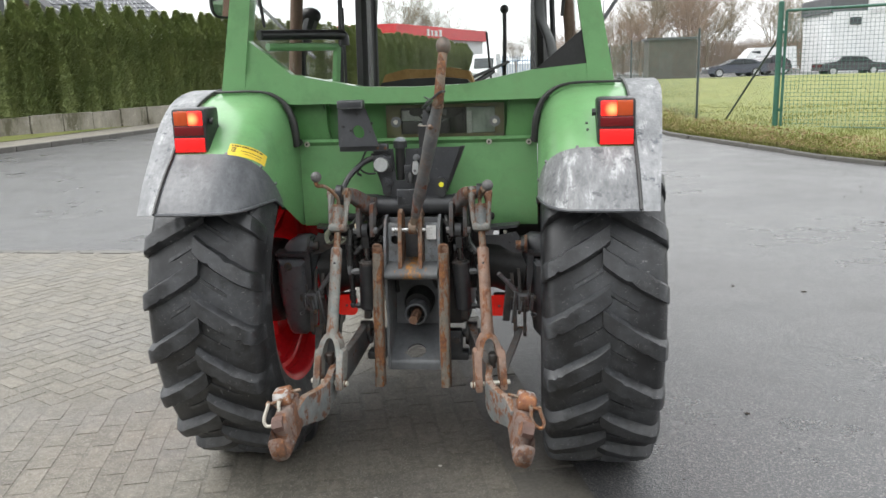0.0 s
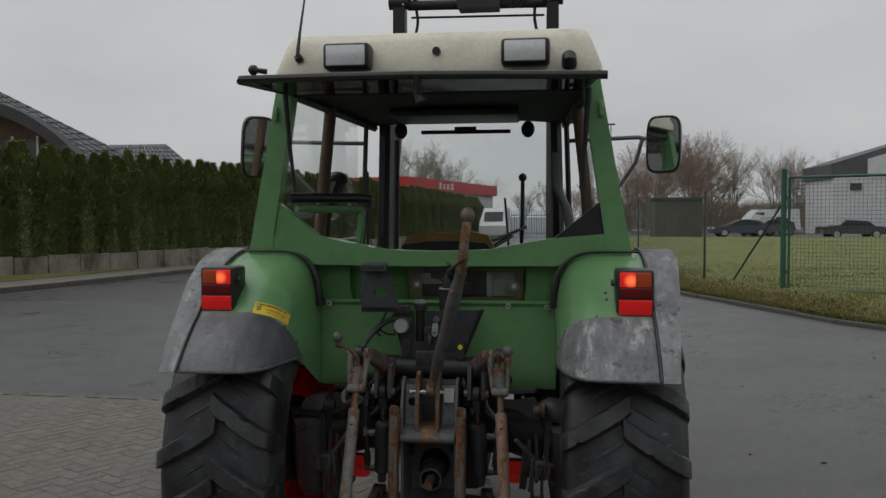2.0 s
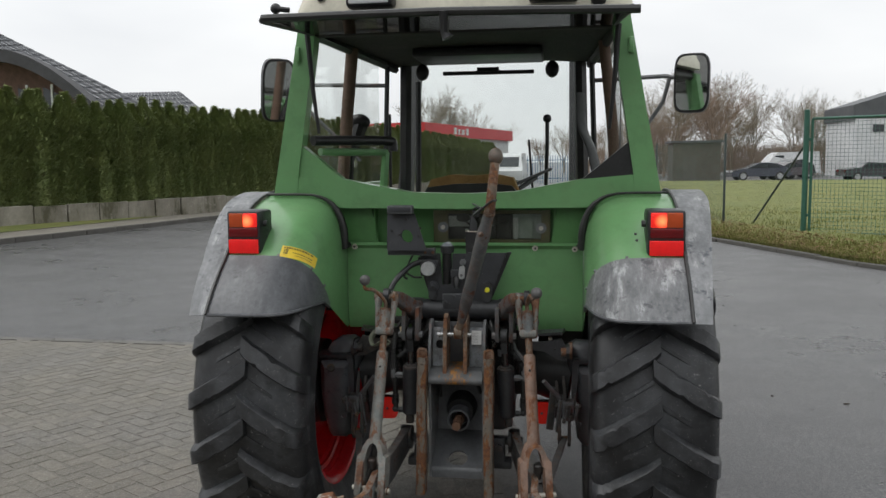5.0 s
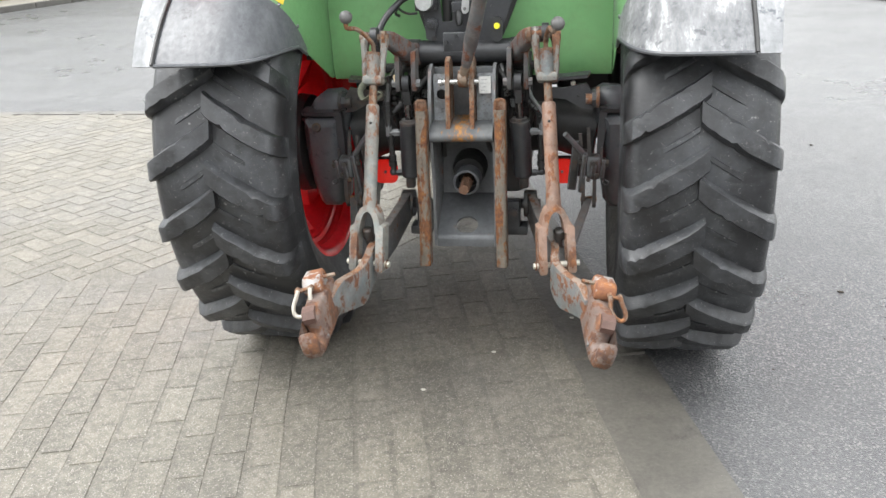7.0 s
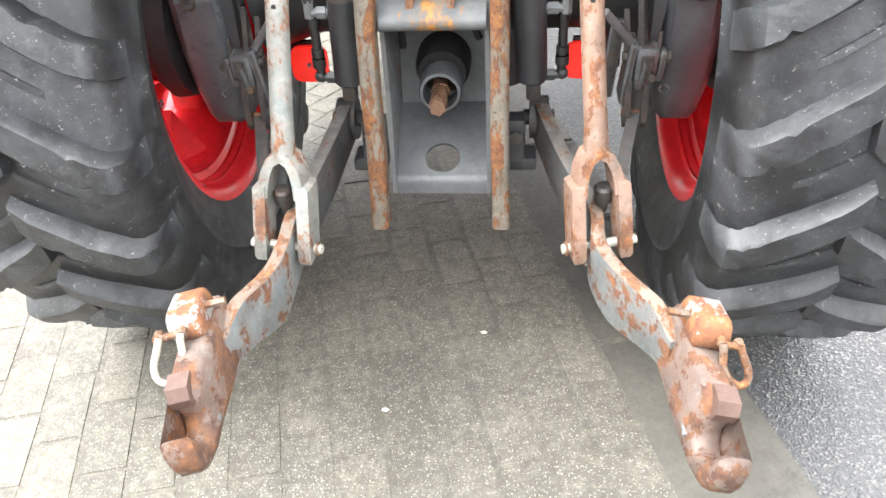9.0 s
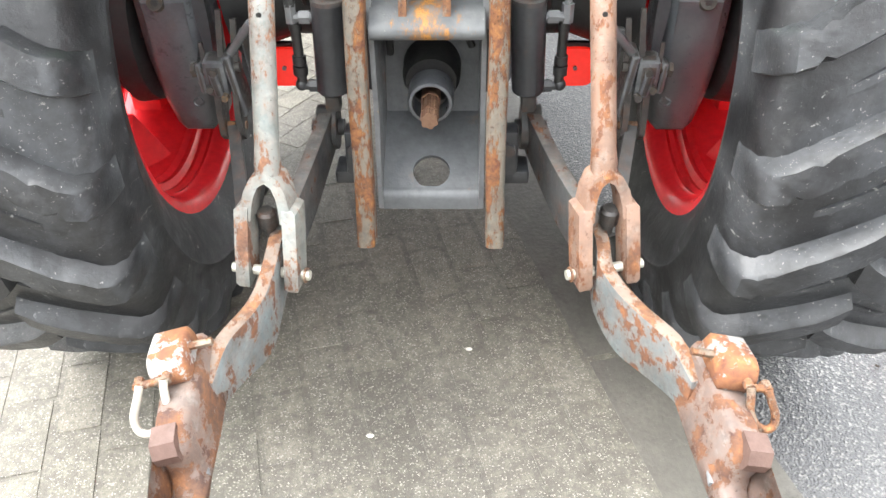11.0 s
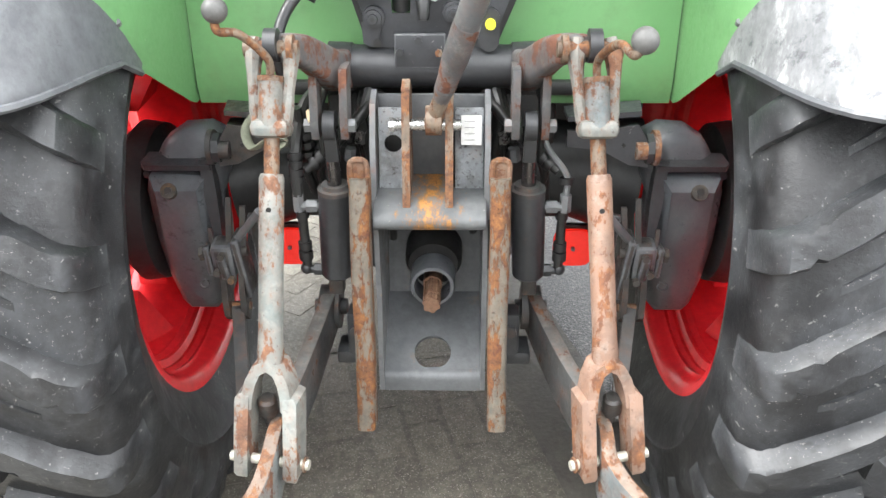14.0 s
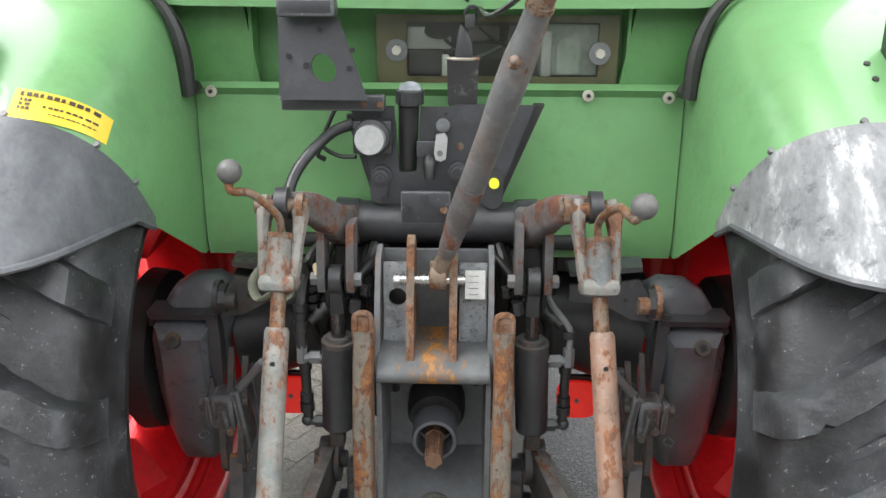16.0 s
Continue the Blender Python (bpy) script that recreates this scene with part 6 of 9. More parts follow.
def make_lift(s):
    tx, ty, tz = (-0.247, -0.045, 1.118) if s < 0 else (0.264, -0.05, 1.118)      # arm tip
    px, py, pz = (-0.263, -0.283, 0.484) if s < 0 else (0.305, -0.272, 0.484)     # pin at the lower link
    rx = (-0.250, -0.128, 0.920) if s < 0 else (0.266, -0.130, 0.914)
    steel, tube_mat = (GREY_RUST, PALE_GREY) if s < 0 else (GREY_RUST, SALMON)
    # lift arm: broad cast arm from the shaft up and out to the tip, and fork down to the ram
    bm = B()
    core = curve_pts([(s * 0.166, 0.205, 1.028), (s * 0.168, 0.160, 1.036), (s * 0.173, 0.105, 1.044), (s * 0.188, 0.055, 1.072), (s * 0.212, 0.005, 1.104), (tx - s * 0.012, ty + 0.004, tz)], 4)
    tall = [0.046 - 0.024 * (i / 20) ** 0.8 for i in range(21)]
    rows = []
    for i, p in enumerate(core):
        d = (core[min(i + 1, len(core) - 1)] - core[max(i - 1, 0)]).normalized()
        sd = Vector((-d.y, d.x, 0)).normalized() * (0.026 - 0.008 * i / (len(core) - 1))
        up = sd.cross(d).normalized() * tall[i]
        up = up if up.z > 0 else -up
        rows.append([bm.verts.new(p + q) for q in (sd - up, sd + up, -sd + up, -sd - up)])
    for a, b in zip(rows, rows[1:]):
        for k in range(4):
            bm.faces.new((a[k], a[(k + 1) % 4], b[(k + 1) % 4], b[k]))
    bm.faces.new(rows[0][::-1])
    bm.faces.new(rows[-1])
    bmesh.ops.recalc_face_normals(bm, faces=bm.faces[:])
    round_edges(bm, 0.017, 3)
    arm = part("lift_arm", bm, ARM_RUST, tractor, "worn grey hitch lift arm with rust", smooth=60)
    for dx in (-0.026, 0.026):
        bm = B()
        prism(bm, [(-0.030, 0.08), (0.030, 0.08), (0.026, -0.02), (0.014, -0.045), (-0.012, -0.045), (-0.026, -0.02)], (s * 0.176 + dx, 0.05, 0.985), (0, 1, 0), (0, 0.2, 1), 0.014)
        part("fork_cheek", bm, ARM_RUST, arm, bevel=0.004, edge=EDGE_RUST)
        bolt((s * 0.176 + dx * 1.35, 0.035, 0.965), (dx, 0, 0), arm, 0.013, 0.010, MID_GREY)
    bm = B()
    tube(bm, [(s * 0.205, ty, tz), (tx + s * 0.045, ty, tz)], 0.013, 12)
    part("tip_pin", bm, RUSTY, arm)
    bm = B()
    tube(bm, [(s * 0.212, ty, tz), (s * 0.222, ty, tz)], 0.022, 14)
    part("tip_collar", bm, RUSTY, arm, bevel=0.003)
    # ram
    bm = B()
    tube(bm, [(s * 0.187, 0.068, 0.648), (s * 0.187, 0.068, 0.654), (s * 0.181, 0.063, 0.80), (s * 0.179, 0.062, 0.835)], [0.026, 0.031, 0.0325, 0.0325], 24)
    ram = part("lift_cylinder", bm, CAST, tractor, "black hydraulic lift cylinder", bevel=0.003)
    bm = B()
    tube(bm, [(s * 0.179, 0.062, 0.828), (s * 0.179, 0.0615, 0.837), (s * 0.179, 0.0613, 0.8375), (s * 0.179, 0.061, 0.845)], [0.0335, 0.0335, 0.026, 0.025], 20)
    part("gland", bm, LINK_GREY, ram, bevel=0.002)
    bm = B()
    tube(bm, [(s * 0.180, 0.062, 0.835), (s * 0.177, 0.04, 0.96)], 0.014, 12)
    part("ram_rod", bm, GREASY_ROD, ram, "dark greasy piston rod")
    bm = B()
    box(bm, (s * 0.190, 0.075, 0.632), (0.030, 0.030, 0.050))
    part("ram_foot", bm, GRIMY, ram, bevel=0.006)
    bm = B()
    tube(bm, [(s * 0.166, 0.035, 0.965), (s * 0.187, 0.035, 0.965)], 0.026, 18)
    prism(bm, [(-0.014, -0.07), (0.014, -0.07), (0.022, 0), (-0.022, 0)], (s * 0.177, 0.04, 0.965), (0, 1, 0), (0, -0.15, 1), 0.022)
    part("ram_eye", bm, CAST, ram, bevel=0.003)
    bm = B()
    tube(bm, [(s * 0.20, 0.06, 0.80), (s * 0.255, 0.06, 0.80)], 0.009, 8)
    tube(bm, [(s * 0.215, 0.06, 0.80), (s * 0.235, 0.06, 0.80)], 0.013, 6)
    tube(bm, [(s * 0.25, 0.06, 0.79), (s * 0.25, 0.06, 0.825)], 0.011, 6)
    part("hose_fitting", bm, MID_GREY, ram)
    bm = B()
    if s < 0:
        hose = [(s * 0.25, 0.06, 0.82), (s * 0.25, 0.07, 0.90), (s * 0.235, 0.12, 0.98), (s * 0.20, 0.2, 1.0)]
    else:
        hose = [(s * 0.25, 0.06, 0.82), (s * 0.25, 0.07, 0.86), (s * 0.215, 0.09, 0.905), (s * 0.20, 0.12, 0.95)]
    tube(bm, curve_pts(hose), 0.0062 if s > 0 else 0.011, 8)
    part("pressure_hose", bm, MID_GREY if s > 0 else BLACK_RUBBER, ram)
    bm = B()
    tube(bm, curve_pts([(s * 0.247, 0.065, 0.795), (s * 0.246, 0.068, 0.75), (s * 0.246, 0.070, 0.70), (s * 0.245, 0.070, 0.668)]), 0.0095, 10)
    part("return_hose", bm, BLACK_RUBBER, ram)
    bm = B()
    tube(bm, [(s * 0.252, 0.070, 0.661), (s * 0.200, 0.070, 0.659)], 0.0085, 10)
    tube(bm, [(s * 0.232, 0.070, 0.6605), (s * 0.214, 0.070, 0.660)], 0.0125, 6)
    ball(bm, (s * 0.247, 0.070, 0.663), 0.0125, 10)
    part("elbow", bm, CAST, ram)
    for z0, z1, r in ((0.785, 0.772, 0.0125), (0.722, 0.706, 0.0130), (0.702, 0.684, 0.0140)):
        bm = B()
        tube(bm, [(s * 0.246, 0.069, z0), (s * 0.246, 0.069, z1)], r, 10)
        part("hose_collar", bm, BLACK_STEEL, ram, bevel=0.002)
    for k in range(4 if s < 0 else 1):      # crimped sleeve above the tee
        bm = B()
        tube(bm, [(s * 0.250, 0.064, 0.845 + 0.016 * k), (s * 0.250, 0.065, 0.856 + 0.016 * k)], 0.0135, 10)
        part("hose_crimp", bm, BLACK_STEEL, ram, bevel=0.002)
    bm = B()      # thick hose from the ram to the valve block
    tube(bm, curve_pts([(s * 0.238, 0.085, 0.862), (s * 0.205, 0.10, 0.885), (s * 0.165, 0.10, 0.925), (s * 0.125, 0.12, 0.965), (s * 0.10, 0.17, 0.985)]), 0.0115, 10)
    part("feed_hose", bm, BLACK_RUBBER, ram)
    for k in range(3):
        bm = B()
        p, d = Vector((s * 0.226, 0.0905, 0.8705)), Vector((-s * 0.033, 0.015, 0.023)).normalized()
        tube(bm, [p + d * 0.017 * k, p + d * (0.017 * k + 0.011)], 0.0165, 10)
        part("hose_crimp", bm, BLACK_STEEL, ram, bevel=0.002)
    bm = B()
    tube(bm, curve_pts([(s * 0.205, 0.13, 0.80), (s * 0.215, 0.11, 0.85), (s * 0.200, 0.09, 0.90), (s * 0.205, 0.10, 0.97), (s * 0.20, 0.14, 1.0)]), 0.0075, 8)
    part("leak_hose", bm, BLACK_RUBBER, ram)
    # lift rod
    T, R, P = Vector((tx, ty, tz)), Vector(rx), Vector((px, py, pz))
    ax = (T - P).normalized()

    def on(z):
        return P + (T - P) * ((z - pz) / (tz - pz))
    bm = B()
    for dx in (-0.027, 0.027):
        pts = [on(1.135) + Vector((dx * 0.95, 0, 0)), on(1.10) + Vector((dx * 1.1, 0, 0)), on(1.05) + Vector((dx, -0.004, 0)), on(1.01) + Vector((dx * 0.8, 0, 0))]
        tube(bm, curve_pts(pts, 4), [0.010, 0.011, 0.014, 0.016, 0.014, 0.012, 0.011, 0.010, 0.010, 0.011, 0.012, 0.012, 0.012], 8)
    rod = part("lift_rod", bm, PALE_GREY, tractor, "adjustable lift rod with crank, pale grey paint and rust")
    bm = B()
    tube(bm, [T + Vector((-0.010, 0, 0.005)), T + Vector((0.010, 0, 0.005))], 0.027, 18)
    part("top_eye", bm, CAST, rod, bevel=0.003)
    bm = B()
    tube(bm, [on(1.075) + Vector((0, -0.012, 0)), on(1.005) + Vector((0, -0.008, 0))], [0.0195, 0.0205], 16)
    part("screw_sleeve", bm, PALE_GREY if s < 0 else GREY_RUST, rod, bevel=0.003)
    bm = B()
    tube(bm, [on(1.080) + Vector((0, -0.012, 0)), on(1.072) + Vector((0, -0.012, 0))], 0.021, 16)
    part("rust_ring", bm, RUSTY, rod)
    bm = B()
    c = on(1.0)
    box(bm, c, (0.064, 0.055, 0.030), Matrix.Rotation(radians(-18), 3, "X"))
    part("sleeve_collar", bm, PALE_GREY, rod, bevel=0.012)
    bm = B()
    tube(bm, [on(0.99), on(0.91)], 0.0125, 12)
    part("screw", bm, RUSTY, rod)
    bm = B()
    tube(bm, [on(0.932), on(0.925), on(0.66), on(0.635)], [0.0175, 0.0205, 0.0205, 0.0225], 18)
    part("rod_tube", bm, tube_mat, rod, "pale grey flaking tube" if s < 0 else "salmon-coloured rusty tube", bevel=0.002)
    bm = B()
    q = on(0.885) + Vector((0, -0.021, 0))
    tube(bm, [q, q + Vector((0, -0.002, 0))], 0.0045, 8)
    part("grease_hole", bm, BLACK_RUBBER, rod)
    ex = Vector((0.965, 0.262, 0)) if s > 0 else Vector((0.985, -0.17, 0))
    dp = Vector((-ex.y, ex.x, 0))
    bm = B()
    tube(bm, [on(0.682), on(0.668), on(0.655), on(0.640)], [0.0205, 0.0215, 0.0225, 0.020], 18)
    arch = [(-0.035, 0.575), (-0.033, 0.597), (-0.028, 0.617), (-0.018, 0.636), (0.0, 0.645), (0.018, 0.636), (0.028, 0.617), (0.033, 0.597), (0.035, 0.575)]
    rows = []
    for i, (e, z) in enumerate(arch):
        (e0, z0), (e1, z1) = arch[max(0, i - 1)], arch[min(8, i + 1)]
        t = Vector((e1 - e0, z1 - z0)).normalized() * 0.0095
        rows.append([bm.verts.new(on(z) + ex * (e - k * t.y) + ax * (k * t.x) + dp * d) for k, d in ((-1, -0.021), (1, -0.021), (1, 0.021), (-1, 0.021))])
    for u, v in zip(rows, rows[1:]):
        for k in range(4):
            bm.faces.new((u[k], u[(k + 1) % 4], v[(k + 1) % 4], v[k]))
    bm.faces.new(rows[0][::-1])
    bm.faces.new(rows[-1])
    for e in (-1, 1):
        rows = []
        for z, c, hw, hd in ((0.598, 0.038, 0.0085, 0.020), (0.592, 0.0415, 0.0120, 0.024), (0.520, 0.0430, 0.0120, 0.024), (0.472, 0.0430, 0.0120, 0.023), (0.463, 0.0430, 0.009, 0.017)):
            rows.append([bm.verts.new(on(z) + ex * (e * c + a * hw) + dp * (b * hd)) for a, b in ((-1, -1), (1, -1), (1, 1), (-1, 1))])
        for u, v in zip(rows, rows[1:]):
            for k in range(4):
                bm.faces.new((u[k], u[(k + 1) % 4], v[(k + 1) % 4], v[k]))
        bm.faces.new(rows[0][::-1])
        bm.faces.new(rows[-1])
    part("rod_fork", bm, tube_mat, rod, bevel=0.004, edge=EDGE_RUST)
    bm = B()
    tube(bm, [P - ex * 0.069, P + ex * 0.069], 0.0088, 12)
    part("fork_pin", bm, ZINC, rod, "bare steel fork pin", bevel=0.002)
    bm = B()
    tube(bm, [P - ex * s * 0.0635, P - ex * s * 0.0605], 0.0135, 14)
    part("pin_washer", bm, RUSTY, rod)
    # crank with round knob
    kb = Vector((-0.311, -0.116, 1.190)) if s < 0 else Vector((0.304, -0.222, 1.168))
    t0 = on(1.075) + Vector((0, -0.012, 0))
    mid = kb + Vector((0.0, 0, -0.03)) if s < 0 else kb + Vector((-0.012, 0.0, -0.02))
    bm = B()
    tube(bm, curve_pts([t0, t0 + Vector((0, -0.006, 0.035)), t0.lerp(mid, 0.55) + Vector((0, -0.004, 0.030 if s < 0 else 0.035)), mid, kb], 5), 0.0068, 10)
    part("crank", bm, RUSTY, rod)
    bm = B()
    ball(bm, kb, 0.0195, 20)
    part("crank_knob", bm, GREY_PLASTIC, rod, "grey plastic ball knob")
    # lower link: flat bar, front run, bend, hook
    H = Vector((-0.304, -0.562, 0.470)) if s < 0 else Vector((0.396, -0.558, 0.478))
    F = Vector((-0.221 if s < 0 else 0.205, 0.165, 0.520))
    K = P + Vector((0.004 * -s, 0.0, -0.012))
    path = [F, F.lerp(K, 0.5) + Vector((s * 0.0, 0, -0.006)), K + Vector((-s * 0.004, 0.05, 0.01)), K + Vector((0, -0.03, -0.008)), K.lerp(H, 0.4) + Vector((-s * 0.012, 0, -0.016)), K.lerp(H, 0.75), H]
    hs = [0.044, 0.052, 0.053, 0.052, 0.058, 0.050, 0.032]
    pts = curve_pts(path, 4)
    bm = B()
    rows = []
    for i, p in enumerate(pts):
        f = i / (len(pts) - 1) * (len(hs) - 1)
        j = min(int(f), len(hs) - 2)
        h = hs[j] + (hs[j + 1] - hs[j]) * (f - j)
        d = (pts[min(i + 1, len(pts) - 1)] - pts[max(i - 1, 0)])
        sd = Vector((-d.y, d.x, 0)).normalized() * (0.0155 - 0.003 * min(1.0, f / 2.0))
        up = Vector((0, 0, h))
        rows.append([bm.verts.new(p + u) for u in (sd - up, sd + up, -sd + up, -sd - up)])
    for u, v in zip(rows, rows[1:]):
        for k in range(4):
            bm.faces.new((u[k], u[(k + 1) % 4], v[(k + 1) % 4], v[k]))
    bm.faces.new(rows[0][::-1])
    bm.faces.new(rows[-1])
    bmesh.ops.recalc_face_normals(bm, faces=bm.faces[:])
    # tops dusty or scraped; front sides take the grey with shade painted in
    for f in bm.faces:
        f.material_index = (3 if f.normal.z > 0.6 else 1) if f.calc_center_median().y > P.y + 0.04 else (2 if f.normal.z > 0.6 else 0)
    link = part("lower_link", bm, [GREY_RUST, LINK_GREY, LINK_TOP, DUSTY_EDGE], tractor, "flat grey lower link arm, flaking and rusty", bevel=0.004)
    bm = B()
    tube(bm, [F + Vector((-0.021, 0, 0)), F + Vector((0.021, 0, 0))], 0.047, 22)
    tube(bm, [F + Vector((-0.034, 0, 0)), F + Vector((0.034, 0, 0))], 0.018, 12)
    part("link_pivot", bm, LINK_GREY, link, bevel=0.004)
    c = P + Vector((-s * 0.018, 0.10, 0.0))
    bm = B()      # eye in the inner face of the link
    tube(bm, [c, c - Vector((s * 0.006, 0, 0))], 0.019, 18)
    part("eye_ring", bm, LINK_TOP, link, bevel=0.002)
    bm = B()
    tube(bm, [c - Vector((s * 0.004, 0, 0)), c - Vector((s * 0.008, 0, 0))], [0.013, 0.009], 16)
    part("eye_ball", bm, RUSTY, link)
    q = P + Vector((s * 0.006, 0.055, 0.040))
    bm = B()
    tube(bm, [q, q + Vector((0, -0.004, 0.022)), q + Vector((0, -0.004, 0.0225)), q + Vector((0, -0.009, 0.050)), q + Vector((0, -0.010, 0.055))], [0.0105, 0.0105, 0.0165, 0.0165, 0.012], 16)
    part("stop_bolt", bm, GRIMY, link, bevel=0.002)
    # claw hook at the end: plate turned outwards, jaw, latch, capped top, shackle
    C = Vector((-0.400, 0.0, 0.47)) if s < 0 else Vector((0.358, 0.0, 0.47))
    u = Vector((0.13 if s < 0 else 0.10, -1, 0)).normalized()
    v = Vector((-0.22 if s < 0 else 0.28, 0, 1)).normalized()      # the claws lean outwards
    n = u.cross(v).normalized()
    side_in = n if n.x * s < 0 else -n
    claw = [(0.500, 0.535), (0.600, 0.531), (0.642, 0.528), (0.672, 0.520), (0.689, 0.505), (0.694, 0.482), (0.691, 0.463), (0.698, 0.447), (0.714, 0.439), (0.732, 0.443), (0.747, 0.461), (0.758, 0.490), (0.771, 0.502), (0.783, 0.484), (0.785, 0.456), (0.776, 0.429), (0.756, 0.411), (0.720, 0.402), (0.670, 0.402), (0.610, 0.412), (0.540, 0.425), (0.500, 0.440)]
    bm = B()
    soft_plate(bm, [(d, (z - 0.47) * (0.9 if z > 0.47 else 0.86)) for d, z in claw], C, u, v, 0.046, 0.009)
    for w in bm.verts:      # shoulder widened to take the link
        d, off = (w.co - C).dot(u), (w.co - C).dot(side_in)
        if off > 0:
            w.co += side_in * (0.016 if s < 0 else 0.008) * min(1.0, max(0.0, (0.665 - d) / 0.10))
    hook = part("claw_hook", bm, HOOK_RUST, link, "rusty quick-coupling claw hook", smooth=50)
    bm = B()
    prism(bm, [(0.662, 0.054), (0.692, 0.050), (0.702, 0.033), (0.699, 0.018), (0.668, 0.018)], C - side_in * 0.004, u, v, 0.034)
    part("latch", bm, MAROON, hook, "rust-brown spring latch", bevel=0.005)
    bm = B()
    soft_plate(bm, [(0.512, -0.006), (0.590, -0.008), (0.596, 0.004), (0.594, 0.020), (0.584, 0.034), (0.570, 0.039), (0.524, 0.036), (0.514, 0.028), (0.509, 0.010)], C + v * 0.060, u, v, 0.054, 0.0055)
    cap = C + u * 0.550 + v * 0.080
    part("latch_cap", bm, CAP_MIX, hook, "chipped orange and grey latch housing", smooth=50)
    bm = B()
    tube(bm, [C + u * 0.66 + side_in * 0.018 - v * 0.030, C + u * 0.685 + side_in * 0.022 - v * 0.034], 0.006, 10)
    part("release_pin", bm, MID_GREY, hook)
    bolt(cap + side_in * 0.030, side_in, hook, 0.006, 0.030, RUSTY)
    out = -side_in
    g = cap + u * 0.052 + out * (0.020 if s < 0 else 0.022) + Vector((0, 0, -0.004))
    bm = B()
    w = 0.020 if s < 0 else 0.014
    tube(bm, [g - out * w * 1.3, g + out * w * 1.3], 0.0055, 10)
    part("shackle_pin", bm, RUSTY, hook)
    for e in (-1, 1):
        bm = B()
        tube(bm, [g + out * w * e - u * 0.012, g + out * w * e + u * 0.004], 0.0075, 8)
        part("eye_bolt", bm, RUSTY, hook)
    bm = B()
    k = 1.0 if s < 0 else 0.8
    ring = [(-0.017, 0.0, 0.004), (-0.019, 0.008, -0.010), (-0.024, 0.018, -0.034), (-0.017, 0.026, -0.054), (0.0, 0.029, -0.062), (0.017, 0.026, -0.054), (0.024, 0.018, -0.034), (0.019, 0.008, -0.010), (0.017, 0.0, 0.004)]
    tube(bm, curve_pts([g + out * (x * k + 0.010 * (-z / 0.06)) + u * (y * k + 0.004) + Vector((0, 0, z * k)) for x, y, z in ring], 4), 0.0058, 10)
    part("shackle", bm, GALVANISED if s < 0 else RUSTY, hook, "pale galvanised bow shackle" if s < 0 else "rusty bow shackle")


for side in (-1, 1):
    make_lift(side)


def make_centre():
    # lift shaft
    bm = B()
    tube(bm, [(-0.150, 0.165, 1.038), (0.150, 0.165, 1.038)], 0.040, 28)
    sh = part("lift_shaft", bm, CAST, tractor, "dark grey lift shaft tube")
    for s in (-1, 1):
        bm = B()
        tube(bm, [(s * 0.147, 0.165, 1.038), (s * 0.190, 0.165, 1.038)], [0.044, 0.046], 24)
        part("shaft_end", bm, CAST, sh, bevel=0.004)
    # top-link bracket
    bm = B()
    box(bm, (0, 0.115, 0.905), (0.205, 0.012, 0.19))
    br = part("top_bracket", bm, TOWPLATE, tractor, "grey welded top-link bracket", bevel=0.003)
    bm = B()
    m = Matrix.Translation((-0.068, 0.06, 0.905)) @ Matrix.Rotation(radians(82), 4, "X")
    holed(bm, 0.052, 0.165, 0.0165, 0.010, m, (0, 0.018))
    part("holed_plate", bm, PITTED, br, "pitted plate with a round hole")
    # black sheet in place of the shade behind the round hole
    bm = B()
    box(bm, (-0.068, 0.09, 0.92), (0.05, 0.004, 0.06))
    part("hole_shade_sheet", bm, BLACK_RUBBER, br)
    bm = B()
    box(bm, (0.070, 0.06, 0.905), (0.052, 0.010, 0.165), Matrix.Rotation(radians(-8), 3, "X"))
    part("pitted_plate", bm, PITTED, br, bevel=0.002)
    bm = B()
    box(bm, (0.073, 0.041, 0.955), (0.036, 0.004, 0.052), Matrix.Rotation(radians(-8), 3, "X"))
    tp = part("type_plate", bm, WHITE_PLATE, br, "small white metal type plate")
    for k in range(4):
        bm = B()
        box(bm, (0.070, 0.0385 - 0.0015 * k, 0.972 - 0.011 * k), (0.018, 0.002, 0.0006), Matrix.Rotation(radians(-8), 3, "X"))
        part("print_bar", bm, MID_GREY, br)
    for s in (-1, 1):
        bm = B()
        prism(bm, [(0.0, 0.80), (0.11, 0.80), (0.12, 0.99), (0.09, 1.015), (0.05, 1.0), (0.02, 0.93)], (s * 0.102, 0.0, 0), (0, 1, 0), (0, 0, 1), 0.010)
        part("side_flange", bm, MID_GREY, br, bevel=0.003, edge=EDGE_RUST)
        bm = B()
        prism(bm, [(-0.015, 0.80), (0.10, 0.80), (0.10, 1.02), (0.06, 1.042), (0.03, 1.03), (0.01, 0.96)], (s * 0.038 - 0.004, 0.0, 0), (0, 1, 0), (0, 0, 1), 0.014)
        part("pin_lug", bm, RUSTY, br, "rusty top-link pin lug", bevel=0.003)
    bm = B()
    tube(bm, [(-0.066, 0.03, 0.968), (0.055, 0.03, 0.968)], 0.010, 14)
    tube(bm, [(-0.072, 0.03, 0.968), (-0.062, 0.03, 0.968)], 0.013, 8)
    part("top_link_pin", bm, CHROME, br, "bare steel top-link pin")
    # hoses and fittings crowding behind the bracket
    for s in (-1, 1):
        for k in range(4):
            bm = B()
            x0 = s * (0.118 + 0.013 * k)
